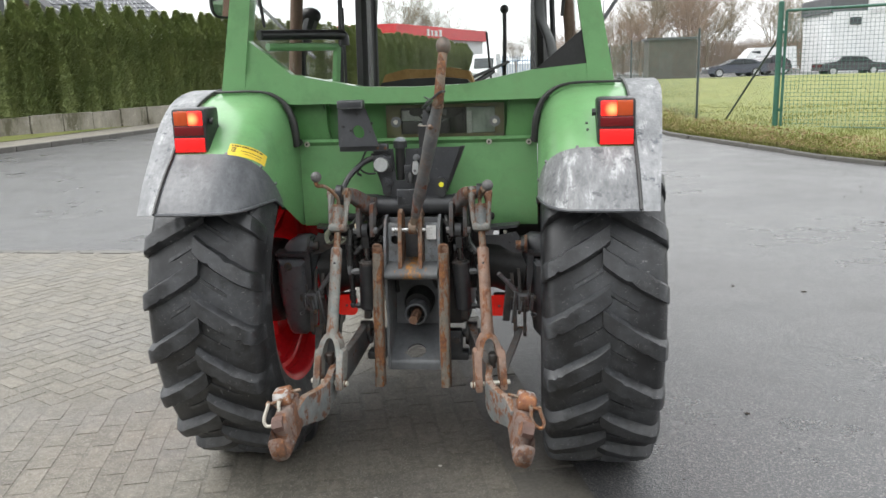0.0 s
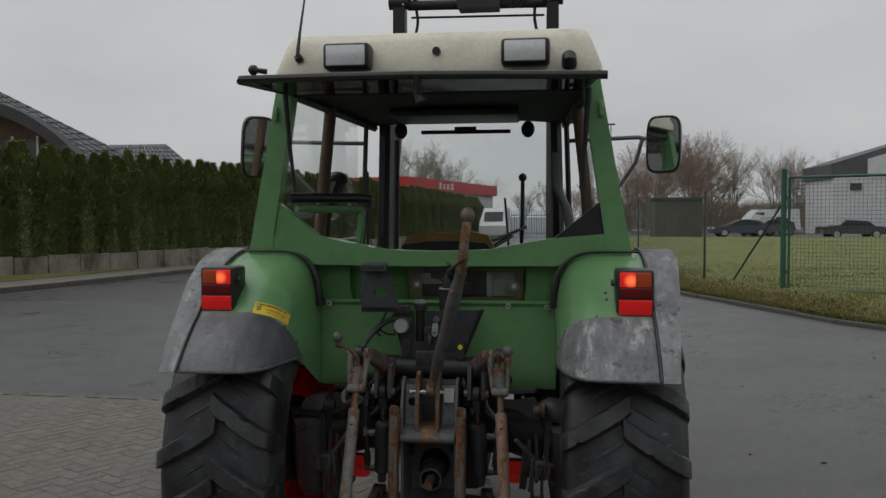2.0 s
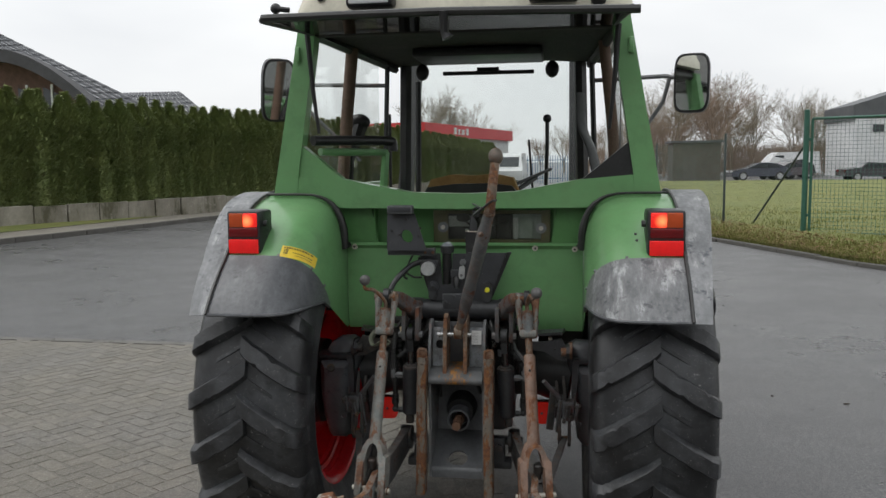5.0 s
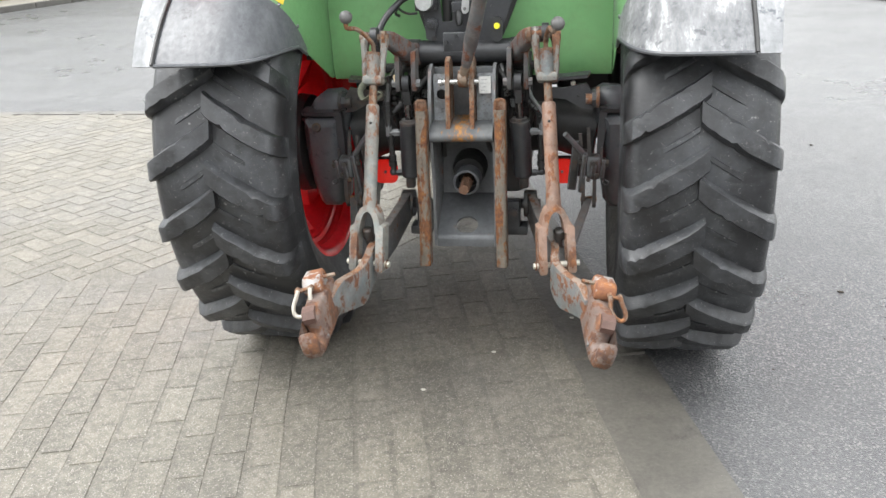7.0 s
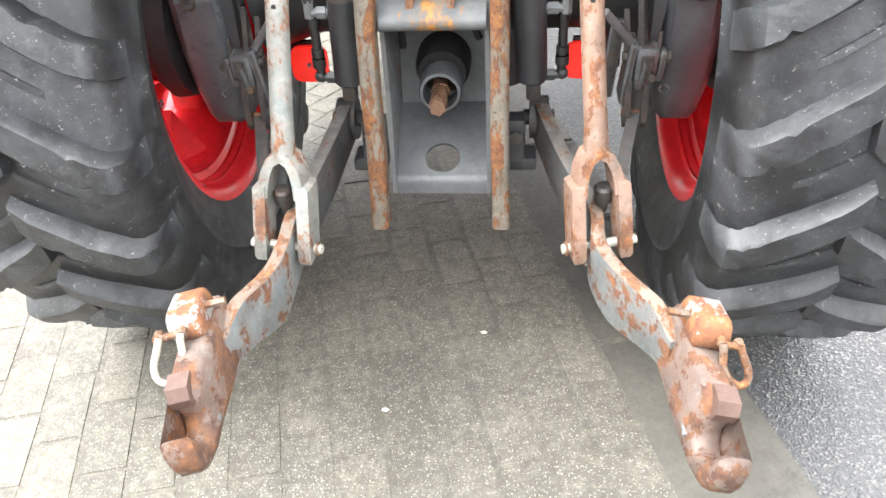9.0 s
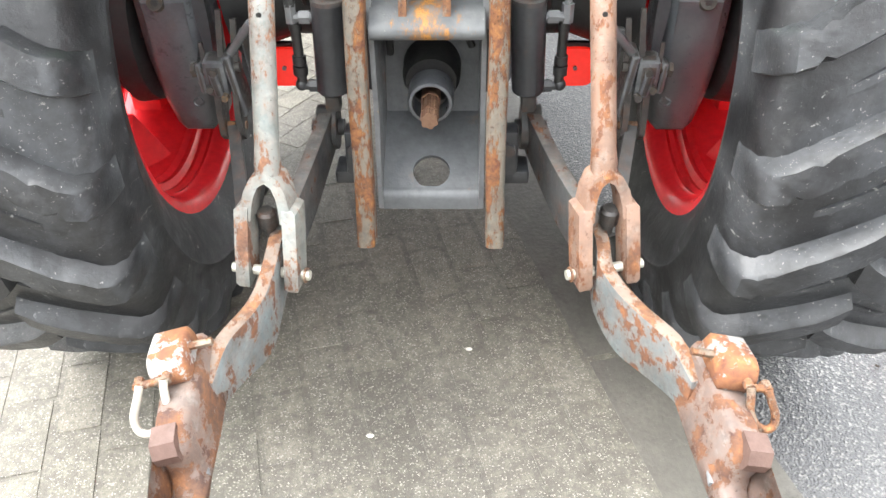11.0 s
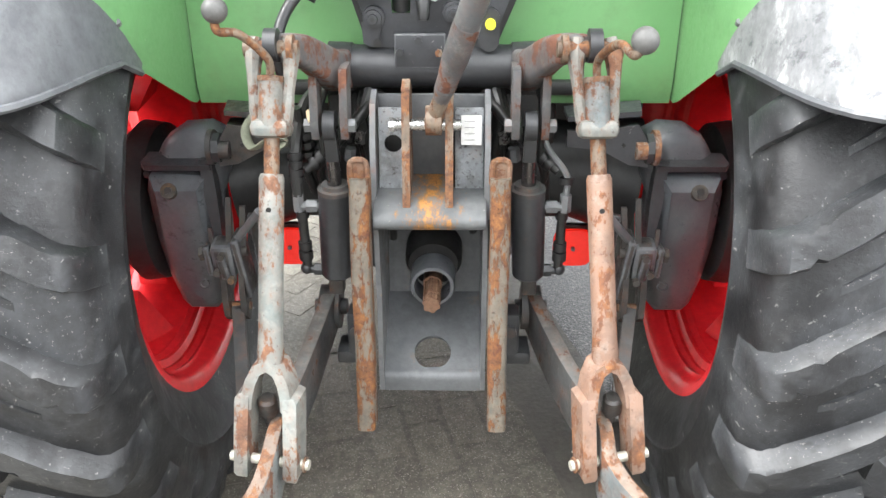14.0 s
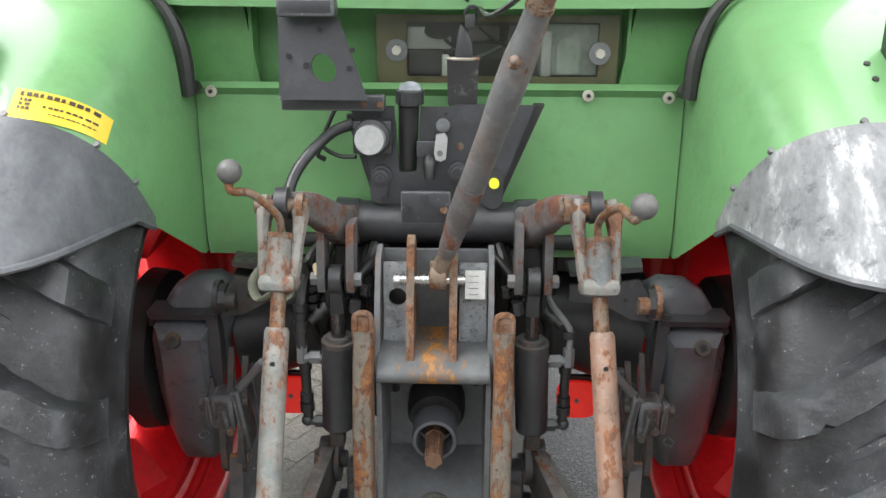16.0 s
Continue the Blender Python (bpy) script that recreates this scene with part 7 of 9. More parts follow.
            pts = [(x0, 0.15 + 0.012 * k, 1.0 - 0.01 * k), (x0 + s * 0.012, 0.12, 0.955 - 0.02 * k), (x0 + s * 0.004, 0.13 + 0.01 * k, 0.89), (x0 - s * 0.006 * k, 0.15, 0.83 - 0.015 * k), (s * 0.16, 0.2, 0.76)]
            tube(bm, curve_pts(pts, 5), 0.0075 if k % 2 else 0.0095, 8)
            part("rear_hose", bm, BLACK_RUBBER, br)
        for k in range(2):
            bm = B()
            p = Vector((s * (0.132 + 0.022 * k), 0.118, 0.93 - 0.035 * k))
            tube(bm, [p, p + Vector((s * 0.004, 0.004, -0.026))], 0.0115, 6)
            part("hose_nut", bm, MID_GREY if k else CHROME, br)
    bm = B()
    box(bm, (0, 0.24, 0.90), (0.42, 0.03, 0.26))
    part("gearbox_back", bm, BLACK_STEEL, br, bevel=0.01)
    # cross bar and tow jaw
    bm = B()
    prism(bm, [(-0.018, 0.788), (-0.026, 0.791), (-0.031, 0.797), (-0.032, 0.805), (-0.028, 0.813), (-0.018, 0.822), (-0.004, 0.832), (0.010, 0.840), (0.12, 0.846), (0.12, 0.80), (-0.01, 0.788)], (0, 0, 0), (0, 1, 0), (0, 0, 1), 0.20)
    part("cross_bar", bm, STAINED_BAR, br, "grey cross bar with orange rust run", smooth=45)
    bm = B()
    prism(bm, [(0.20, 0.80), (0.185, 0.62), (0.165, 0.555), (0.173, 0.555), (0.193, 0.62), (0.208, 0.80)], (0, 0, 0), (0, 1, 0), (0, 0, 1), 0.192)
    tw = part("tow_plate", bm, TOWPLATE, tractor, "grey tow-jaw back plate", smooth=30)
    bm = B()
    a, b = Vector((0, 0.165, 0.555)), Vector((0, 0.005, 0.462))
    d = (a - b).normalized()
    m = Matrix.Translation((a + b) / 2) @ Matrix(((1, 0, 0), (0, d.y, -d.z), (0, d.z, d.y))).to_4x4()
    holed(bm, 0.192, (a - b).length, 0.037, 0.009, m, (0.0, -0.050))
    part("holed_floor", bm, TOWPLATE, tw, "sloping plate with a round drawbar hole")
    bm = B()
    prism(bm, [(0.012, 0.470), (0.002, 0.467), (-0.006, 0.460), (-0.009, 0.450), (-0.009, 0.428), (0.0, 0.428), (0.002, 0.448), (0.012, 0.458)], (0, 0, 0), (0, 1, 0), (0, 0, 1), 0.190)
    part("front_lip", bm, TOWPLATE, tw, smooth=50)
    for s in (-1, 1):
        bm = B()
        prism(bm, [(0.0, 0.80), (0.20, 0.80), (0.19, 0.57), (0.005, 0.43), (-0.01, 0.43), (-0.01, 0.50), (0.01, 0.62)], (s * 0.100, 0, 0), (0, 1, 0), (0, 0, 1), 0.009)
        part("side_plate", bm, MID_GREY, tw, bevel=0.002, edge=EDGE_RUST)
        # guide rail: U section, open to the middle
        lo, hi = Vector((s * 0.125, -0.068, 0.385)), Vector((s * 0.124, -0.014, 0.905))
        ax = hi - lo
        sec = [(-0.018, 0.022), (-0.018, -0.012), (-0.0165, -0.018), (-0.012, -0.0215), (-0.005, -0.0225), (0.005, -0.0225), (0.012, -0.0215), (0.0165, -0.018), (0.018, -0.012), (0.018, 0.022), (0.011, 0.022), (0.011, -0.012), (-0.011, -0.012), (-0.011, 0.022)]
        bm = B()
        rows = []
        for f in (0.0, 0.004, 0.15, 0.35, 0.55, 0.75, 0.9, 0.97):
            k = 0.88 if f == 0 else 1.0
            bow = 0.0012 * math.sin(f * 9.0 + s)
            rows.append([bm.verts.new(lo + ax * f + Vector((x * k + bow, y * k, -y * ax.y / ax.z))) for x, y in sec])
        for u, v in zip(rows, rows[1:]):
            for i in range(len(sec)):
                j = (i + 1) % len(sec)
                bm.faces.new((u[i], u[j], v[j], v[i]))
        bm.faces.new(rows[0][::-1])
        bm.faces.new(rows[-1])
        bmesh.ops.recalc_face_normals(bm, faces=bm.faces[:])
        rail = part("guide_rail", bm, RAIL_RUST, tractor, "rusty slotted hitch guide rail", smooth=50)
        bm = B()      # worn loop that closes the top
        loop = [(-0.0145, -0.030), (-0.0145, 0.004), (-0.0125, 0.011), (-0.006, 0.015), (0.006, 0.015), (0.0125, 0.011), (0.0145, 0.004), (0.0145, -0.030)]
        tube(bm, [hi + Vector((x, -0.003, z)) for x, z in loop], 0.0058, 8)
        prism(bm, loop, hi + Vector((0, 0.0, 0)), (1, 0, 0), (0, 0, 1), 0.007)
        part("rail_top", bm, EDGE_RUST, rail, "orange-worn rounded rail top")
        bm = B()
        box(bm, (s * 0.15, 0.09, 0.50), (0.05, 0.05, 0.12))
        box(bm, (s * 0.165, 0.10, 0.455), (0.07, 0.07, 0.03))
        part("link_block", bm, CAST, tractor, bevel=0.006)
        bolt((s * 0.155, 0.064, 0.525), (0, -1, 0), tw, 0.015, 0.012)
    # power take-off
    bm = B()
    tube(bm, [(0, 0.25, 0.654), (0, 0.14, 0.649), (0, 0.12, 0.646)], [0.06, 0.058, 0.05], 24)
    pt = part("pto_housing", bm, BLACK_STEEL, tractor, "black power take-off housing", bevel=0.003)
    bm = B()
    rings = [(0.13, 0.045), (0.062, 0.0445), (0.056, 0.042), (0.055, 0.036), (0.11, 0.034)]
    vs = [[bm.verts.new((r * math.cos(a), y, 0.629 + r * math.sin(a))) for a in [2 * math.pi * k / 28 for k in range(28)]] for y, r in rings]
    for u, v in zip(vs, vs[1:]):
        for k in range(28):
            bm.faces.new((u[k], u[(k + 1) % 28], v[(k + 1) % 28], v[k]))
    part("pto_collar", bm, DRIVE_GREY, pt)
    bm = B()
    prof = []
    for k in range(48):
        a = 2 * math.pi * k / 48
        prof.append(((0.0172 if (k // 4) % 2 else 0.0148) * math.cos(a), (0.0172 if (k // 4) % 2 else 0.0148) * math.sin(a)))
    prism(bm, prof, (0, 0.045, 0.626), (1, 0, 0), (0, 0, 1), 0.055)
    tube(bm, [(0, 0.02, 0.626), (0, 0.012, 0.626)], 0.012, 16)
    prism(bm, prof, (0, 0.002, 0.626), (1, 0, 0), (0, 0, 1), 0.024)
    tube(bm, [(0, 0.115, 0.626), (0, 0.07, 0.626)], 0.019, 16)
    part("pto_stub", bm, PTO_MAT, pt, "rusty brown splined stub shaft")
    bm = B()
    tube(bm, curve_pts([(-0.08, 0.13, 0.70), (-0.075, 0.11, 0.77), (-0.03, 0.10, 0.79), (0.05, 0.10, 0.785), (0.08, 0.12, 0.72)]), 0.008, 8)
    part("pto_hose", bm, BLACK_RUBBER, pt)
    # top link: screw tube leaning up and right
    a, b = Vector((0.004, 0.03, 0.968)), Vector((0.152, -0.235, 1.455))
    ax = (b - a)

    def q(t):
        return a + ax * t
    bm = B()
    tube(bm, [q(0.10), q(0.16)], [0.013, 0.018], 14)
    tube(bm, [q(0.16), q(0.20), q(0.27), q(0.60), q(0.68), q(0.82), q(0.89), q(0.96)], [0.017, 0.0175, 0.0212, 0.0215, 0.0236, 0.0236, 0.0195, 0.0182], 20)
    tl = part("top_link", bm, TUBE_GREY, tractor, "grey top-link tube, rusty at the lower end")
    bm = B()
    tube(bm, [q(0.165), q(0.20), q(0.27), q(0.40)], [0.0178, 0.0183, 0.0220, 0.0223], 20)
    part("rusty_sleeve", bm, ARM_RUST, tl, "reddish rusted lower sleeve")
    bm = B()
    tube(bm, [q(0.02) + Vector((-0.014, 0, 0)), q(0.02) + Vector((0.014, 0, 0))], 0.026, 18)
    tube(bm, [q(0.0), q(0.12)], [0.017, 0.014], 12)
    part("lower_eye", bm, RUSTY, tl, bevel=0.003)
    bm = B()
    tube(bm, [q(0.955), q(0.97)], 0.0200, 20)
    part("end_ring", bm, RUSTY, tl)
    bm = B()
    tube(bm, [q(0.95), q(0.985), (0.158, -0.225, 1.53), (0.164, -0.20, 1.60)], [0.017, 0.018, 0.016, 0.016], 14)
    part("link_screw", bm, RUSTY, tl, "brown rusty screw")
    bm = B()
    ball(bm, (0.166, -0.19, 1.625), 0.025, 14, (1, 1, 1.2))
    part("upper_eye", bm, surface("greasy_steel_eye", (0.11, 0.092, 0.076), (0.22, 0.19, 0.165), 15, (0.4, 0.6), 0.3, 0.4, 60, spots=RUST, spot_at=(0.55, 0.65)), tl, "worn ball eye")
    bolt(q(0.80) + Vector((-0.005, -0.0225, 0.006)), (-0.1, -1, 0.3), tl, 0.0105, 0.007, LINK_TOP)
    bm = B()
    ball(bm, q(0.80) + Vector((-0.006, -0.034, 0.009)), 0.0075, 10)
    part("grease_nipple", bm, LINK_TOP, tl)
    bm = B()
    tube(bm, curve_pts([q(0.99) + Vector((0.02, 0, 0.03)), q(1.0) + Vector((0, -0.02, 0.02)), q(0.98) + Vector((-0.06, 0.05, -0.02)), (0.075, 0.2, 1.43)]), 0.004, 6)
    tube(bm, curve_pts([(0.075, 0.2, 1.43), (0.05, 0.15, 1.45), q(1.0) + Vector((-0.03, 0, 0))]), 0.003, 6)
    part("tie_cord", bm, BLACK_RUBBER, tl)
    # holder pocket with clip
    bm = B()
    prism(bm, [(-0.022, 0), (0.022, 0), (0.027, 0.006), (0.029, 0.086), (-0.029, 0.086), (-0.027, 0.006)], (0.046, 0.192, 1.254), (1, 0, 0), (0, 0, 1), 0.026)
    hp = part("link_holder", bm, POCKET_BLACK, tractor, "chipped black holder pocket", bevel=0.006)
    bm = B()
    ring = [(0.046 + 0.0285 * math.cos(a), 0.190 + 0.013 * math.sin(a), 1.341) for a in [2 * math.pi * k / 20 for k in range(21)]]
    tube(bm, ring, 0.0032, 6)
    part("pocket_rim", bm, CAP_RIM, hp, "rim worn to bare metal and rust")
    bm = B()
    prism(bm, [(0.025 * math.cos(2 * math.pi * k / 20), 0.0105 * math.sin(2 * math.pi * k / 20)) for k in range(20)], (0.046, 0.190, 1.3405), (1, 0, 0), (0, 1, 0), 0.002)
    part("pocket_mouth", bm, BLACK_RUBBER, hp)
    bm = B()
    prism(bm, [(-0.015, 0), (0.018, 0), (0.016, 0.030), (0.006, 0.052), (-0.006, 0.062), (-0.011, 0.040)], (0.046, 0.19, 1.342), (1, 0, 0), (0, 0.1, 1), 0.010)
    box(bm, (0.058, 0.184, 1.408), (0.018, 0.018, 0.024))
    tube(bm, curve_pts([(0.048, 0.186, 1.418), (0.056, 0.176, 1.432), (0.070, 0.18, 1.430), (0.072, 0.186, 1.41)]), 0.0035, 6)
    part("clip", bm, CAST, hp, bevel=0.003)
    # control panel behind the shaft
    bm = B()
    prism(bm, [(-0.165, 1.262), (-0.155, 1.245), (-0.108, 1.075), (0.108, 1.075), (0.178, 1.262), (0.03, 1.262), (0.02, 1.258), (-0.02, 1.258), (-0.030, 1.258), (-0.038, 1.137), (-0.070, 1.137), (-0.078, 1.258)], (0, 0.155, 0), (1, 0, 0), (0, 0, 1), 0.006)
    cp = part("control_panel", bm, PANEL_GREY, tractor, "slate grey sheet-metal hitch panel", smooth=20)
    bm = B()
    prism(bm, [(0.108, 1.085), (0.122, 1.085), (0.196, 1.262), (0.178, 1.262)], (0, 0.175, 0), (1, 0, 0), (0, 0, 1), 0.03)
    part("panel_return", bm, BLACK_STEEL, cp)
    bm = B()
    prism(bm, [(-0.125, 1.10), (-0.112, 1.08), (-0.155, 1.24), (-0.168, 1.24)], (0, 0.175, 0), (1, 0, 0), (0, 0, 1), 0.03)
    part("panel_return", bm, BLACK_STEEL, cp)
    bm = B()
    box(bm, (-0.020, 0.130, 1.075), (0.092, 0.012, 0.062))
    mp = part("mount_plate", bm, PANEL_GREY, cp, bevel=0.003, edge=SCRAPED)
    for x, z in ((-0.056, 1.074), (0.014, 1.073), (-0.022, 1.095)):
        bolt((x, 0.123, z), (0, -1, 0), cp, 0.007, 0.009, RUSTY if x > 0.01 else CAST)
    # filler tube with knurled cap
    bm = B()
    tube(bm, [(-0.055, 0.172, 1.140), (-0.051, 0.15, 1.262)], [0.0165, 0.019], 16)
    part("filler_tube", bm, BLACK_PLASTIC, cp)
    bm = B()
    n = 32
    prism(bm, [((0.026 if k % 2 else 0.0245) * math.cos(2 * math.pi * k / n), (0.026 if k % 2 else 0.0245) * math.sin(2 * math.pi * k / n)) for k in range(n)], (-0.049, 0.145, 1.277), (1, 0, 0), (0, 1, 0.15), 0.024)
    part("filler_cap", bm, CAST, cp, "worn knurled filler cap", bevel=0.002)
    bm = B()
    tube(bm, [(-0.049, 0.145, 1.288), (-0.049, 0.143, 1.2905)], 0.020, 20)
    part("cap_top", bm, surface("worn_blue_grey_cap", (0.12, 0.14, 0.16), (0.3, 0.32, 0.34), 60, (0.4, 0.6), 0, 0.2, 90), cp)
    # trailer socket, hose
    bm = B()
    tube(bm, [(-0.116, 0.16, 1.204), (-0.117, 0.118, 1.206)], [0.036, 0.033], 24)
    box(bm, (-0.117, 0.14, 1.204), (0.072, 0.02, 0.062))
    so = part("trailer_socket", bm, CAST, cp, "trailer socket with pale lid", bevel=0.004)
    bm = B()
    tube(bm, [(-0.119, 0.12, 1.203), (-0.120, 0.104, 1.204)], [0.028, 0.0265], 28)
    part("socket_lid", bm, SOCKET_CAP, cp, "pale grey round socket lid", bevel=0.003)
    bm = B()
    tube(bm, curve_pts([(-0.155, 0.16, 1.225), (-0.20, 0.15, 1.205), (-0.25, 0.10, 1.15), (-0.262, 0.05, 1.09), (-0.255, 0.08, 1.02)]), 0.0105, 10)
    part("socket_cable", bm, CAST, cp, "thick grey cable")
    bm = B()
    tube(bm, curve_pts([(-0.15, 0.15, 1.165), (-0.185, 0.16, 1.165), (-0.215, 0.17, 1.185), (-0.20, 0.18, 1.23), (-0.19, 0.19, 1.25)]), 0.004, 8)
    tube(bm, curve_pts([(-0.215, 0.17, 1.185), (-0.225, 0.17, 1.165), (-0.21, 0.17, 1.155)]), 0.005, 6)
    part("thin_cable", bm, BLACK_RUBBER, cp)
    # valve stubs, latch, yellow cap
    for x, z, r in ((-0.103, 1.131, 0.021), (0.040, 1.140, 0.020)):
        bm = B()
        tube(bm, [(x, 0.155, z), (x, 0.138, z), (x, 0.1375, z), (x, 0.128, z), (x, 0.127, z), (x, 0.120, z)], [r, r * 0.96, r * 0.74, r * 0.72, r * 0.44, r * 0.40], 20)
        vs = part("valve_stub", bm, PANEL_GREY, cp, bevel=0.0015, edge=SCRAPED)
        bm = B()
        tube(bm, [(x, 0.121, z), (x, 0.1193, z)], r * 0.2, 10)
        part("bore", bm, BLACK_RUBBER, vs)
    bm = B()      # tear-shaped lug under the stub
    prism(bm, [(-0.020, 0.0), (0.018, 0.004), (0.010, -0.034), (-0.004, -0.046), (-0.018, -0.038)], (-0.105, 0.146, 1.124), (1, 0, 0), (0, 0, 1), 0.010)
    part("stub_lug", bm, PANEL_GREY, cp, bevel=0.003, edge=SCRAPED)
    bm = B()      # oval pad with a yellow plug
    prism(bm, [(0.019 * math.cos(2 * math.pi * k / 24), 0.021 * math.sin(2 * math.pi * k / 24) + (0.016 if k < 12 else -0.020)) for k in range(24)], (0.104, 0.143, 1.113), (1, 0, 0), (0, 0, 1), 0.020)
    part("oval_pad", bm, CAST, cp, bevel=0.004)
    bm = B()
    tube(bm, [(0.106, 0.136, 1.122), (0.106, 0.124, 1.122)], 0.0095, 14)
    part("yellow_cap", bm, NEON, cp, "bright yellow plug")
    for x, z, r in ((-0.097, 1.087, 0.008), (0.098, 1.083, 0.008), (-0.026, 1.174, 0.0035), (0.016, 1.246, 0.004)):
        bm = B()
        tube(bm, [(x, 0.138 if z < 1.09 else 0.1525, z), (x, 0.1365 if z < 1.09 else 0.1505, z)], r, 12)
        part("port_hole", bm, BLACK_RUBBER, cp)
    bm = B()
    prism(bm, [(-0.012, -0.014), (-0.009, -0.026), (0.001, -0.030), (0.010, -0.024), (0.013, 0.012), (0.008, 0.022), (-0.008, 0.020)], (0.007, 0.140, 1.190), (1, 0, 0), (0, 0, 1), 0.012)
    lt = part("latch_tab", bm, SOCKET_CAP, cp, "pale scraped latch lever", bevel=0.004)
    bm = B()
    tube(bm, [(0.006, 0.134, 1.176), (0.006, 0.131, 1.176)], 0.0055, 12)
    part("rivet", bm, MID_GREY, lt)
    bm = B()
    tube(bm, [(0.011, 0.152, 1.225), (0.011, 0.142, 1.225), (0.011, 0.1415, 1.225), (0.011, 0.134, 1.225)], [0.0125, 0.0125, 0.007, 0.0065], 14)
    part("pivot_bolt", bm, MID_GREY, cp, bevel=0.0015)
    bm = B()
    tube(bm, [(-0.014, 0.146, 1.166), (-0.014, 0.140, 1.158), (-0.013, 0.135, 1.152), (-0.013, 0.130, 1.128)], [0.011, 0.013, 0.0125, 0.009], 14)
    part("breather", bm, BLACK_PLASTIC, cp)
    bm = B()
    box(bm, (-0.020, 0.146, 1.182), (0.034, 0.010, 0.030))
    part("latch_block", bm, PANEL_GREY, cp, bevel=0.002, edge=SCRAPED)
    bm = B()
    tube(bm, [(0.043, 0.1525, 1.186), (0.043, 0.149, 1.186)], 0.007, 10)
    part("rusty_stud", bm, RUSTY, cp)
    # holder sheet with hole
    bm = B()
    m = Matrix.Translation((-0.196, 0.10, 1.345)) @ Matrix.Rotation(radians(82), 4, "X")
    holed(bm, 0.155, 0.14, 0.024, 0.005, m, (0.012, -0.015))
    for v in bm.verts:
        v.co.x -= 0.05 * max(0, (v.co.x + 0.2735) / 0.155) * (v.co.z - 1.275) / 0.14
    hs_ = part("holder_sheet", bm, PANEL_GREY, tractor, "dark grey bracket sheet with a round hole")
    bm = B()
    box(bm, (-0.217, 0.082, 1.432), (0.098, 0.045, 0.032))
    part("sheet_hood", bm, PANEL_GREY, hs_, bevel=0.006, edge=SCRAPED)
    bm = B()
    box(bm, (-0.185, 0.13, 1.268), (0.185, 0.03, 0.028))
    part("sheet_foot", bm, PANEL_GREY, hs_, bevel=0.003, edge=SCRAPED)
    for x, z in ((-0.255, 1.35), (-0.225, 1.335), (-0.15, 1.33), (-0.145, 1.36), (-0.2, 1.395)):
        bm = B()
        tube(bm, [(x, 0.112 + (1.345 - z) * -0.14 - 0.012, z), (x, 0.0975 + (1.345 - z) * -0.14 - 0.005, z)], 0.005, 8)
        part("sheet_hole", bm, BLACK_RUBBER, hs_)
    for x in (-0.13, -0.10):
        bolt((x, 0.117, 1.266), (0, -1, 0), hs_, 0.006, 0.005, RUSTY)
    # strap, hoses and pipes around the gearbox
    bm = B()
    tube(bm, curve_pts([(-0.33, 0.12, 0.955), (-0.345, 0.10, 0.93), (-0.33, 0.085, 0.905), (-0.29, 0.07, 0.93), (-0.265, 0.07, 0.925), (-0.29, 0.07, 0.905)]), 0.013, 8, flat=0.35)
    part("webbing_strap", bm, ROPE, tractor, "frayed grey-green webbing strap")
    for i, pts in enumerate(([(-0.10, 0.22, 0.97), (-0.17, 0.16, 0.935), (-0.215, 0.12, 0.895), (-0.23, 0.14, 0.82)], [(-0.09, 0.24, 0.94), (-0.15, 0.2, 0.90), (-0.21, 0.16, 0.86), (-0.22, 0.2, 0.75)], [(0.10, 0.24, 0.97), (0.16, 0.18, 0.92), (0.21, 0.14, 0.86), (0.225, 0.16, 0.76)], [(-0.245, 0.09, 0.98), (-0.235, 0.1, 0.91), (-0.24, 0.12, 0.85), (-0.23, 0.13, 0.8)], [(0.13, 0.16, 0.99), (0.128, 0.13, 0.93), (0.13, 0.14, 0.85)])):
        bm = B()
        tube(bm, curve_pts(pts), 0.0125 if i < 2 else 0.009, 8)
        part("hydraulic_hose", bm, BLACK_RUBBER, tractor)
    for p, d in (((-0.20, 0.13, 0.905), (0.7, 0.2, 0.5)), ((-0.235, 0.10, 0.885), (0, 0, 1)), ((0.20, 0.13, 0.895), (-0.7, 0.2, 0.6))):
        bm = B()
        p, d = Vector(p), Vector(d).normalized()
        for k in range(3):
            tube(bm, [p + d * (0.018 * k), p + d * (0.018 * k + 0.011)], 0.017, 8)
        part("hose_ferrule", bm, BLACK_STEEL, tractor)
    bm = B()
    tube(bm, [(-0.212, 0.05, 0.985), (-0.205, 0.03, 0.972)], 0.009, 10)
    part("wooden_plug", bm, surface("pale_wood", (0.45, 0.36, 0.22), (0.58, 0.48, 0.32), 20, (0.7, 0.9), 0, 0.3, 80), tractor)
    bm = B()
    box(bm, (0, 0.33, 0.90), (0.5, 0.10, 0.12))
    box(bm, (0, 0.30, 0.98), (0.60, 0.16, 0.03))
    part("rear_cover", bm, BLACK_STEEL, tractor, bevel=0.01)


make_centre()


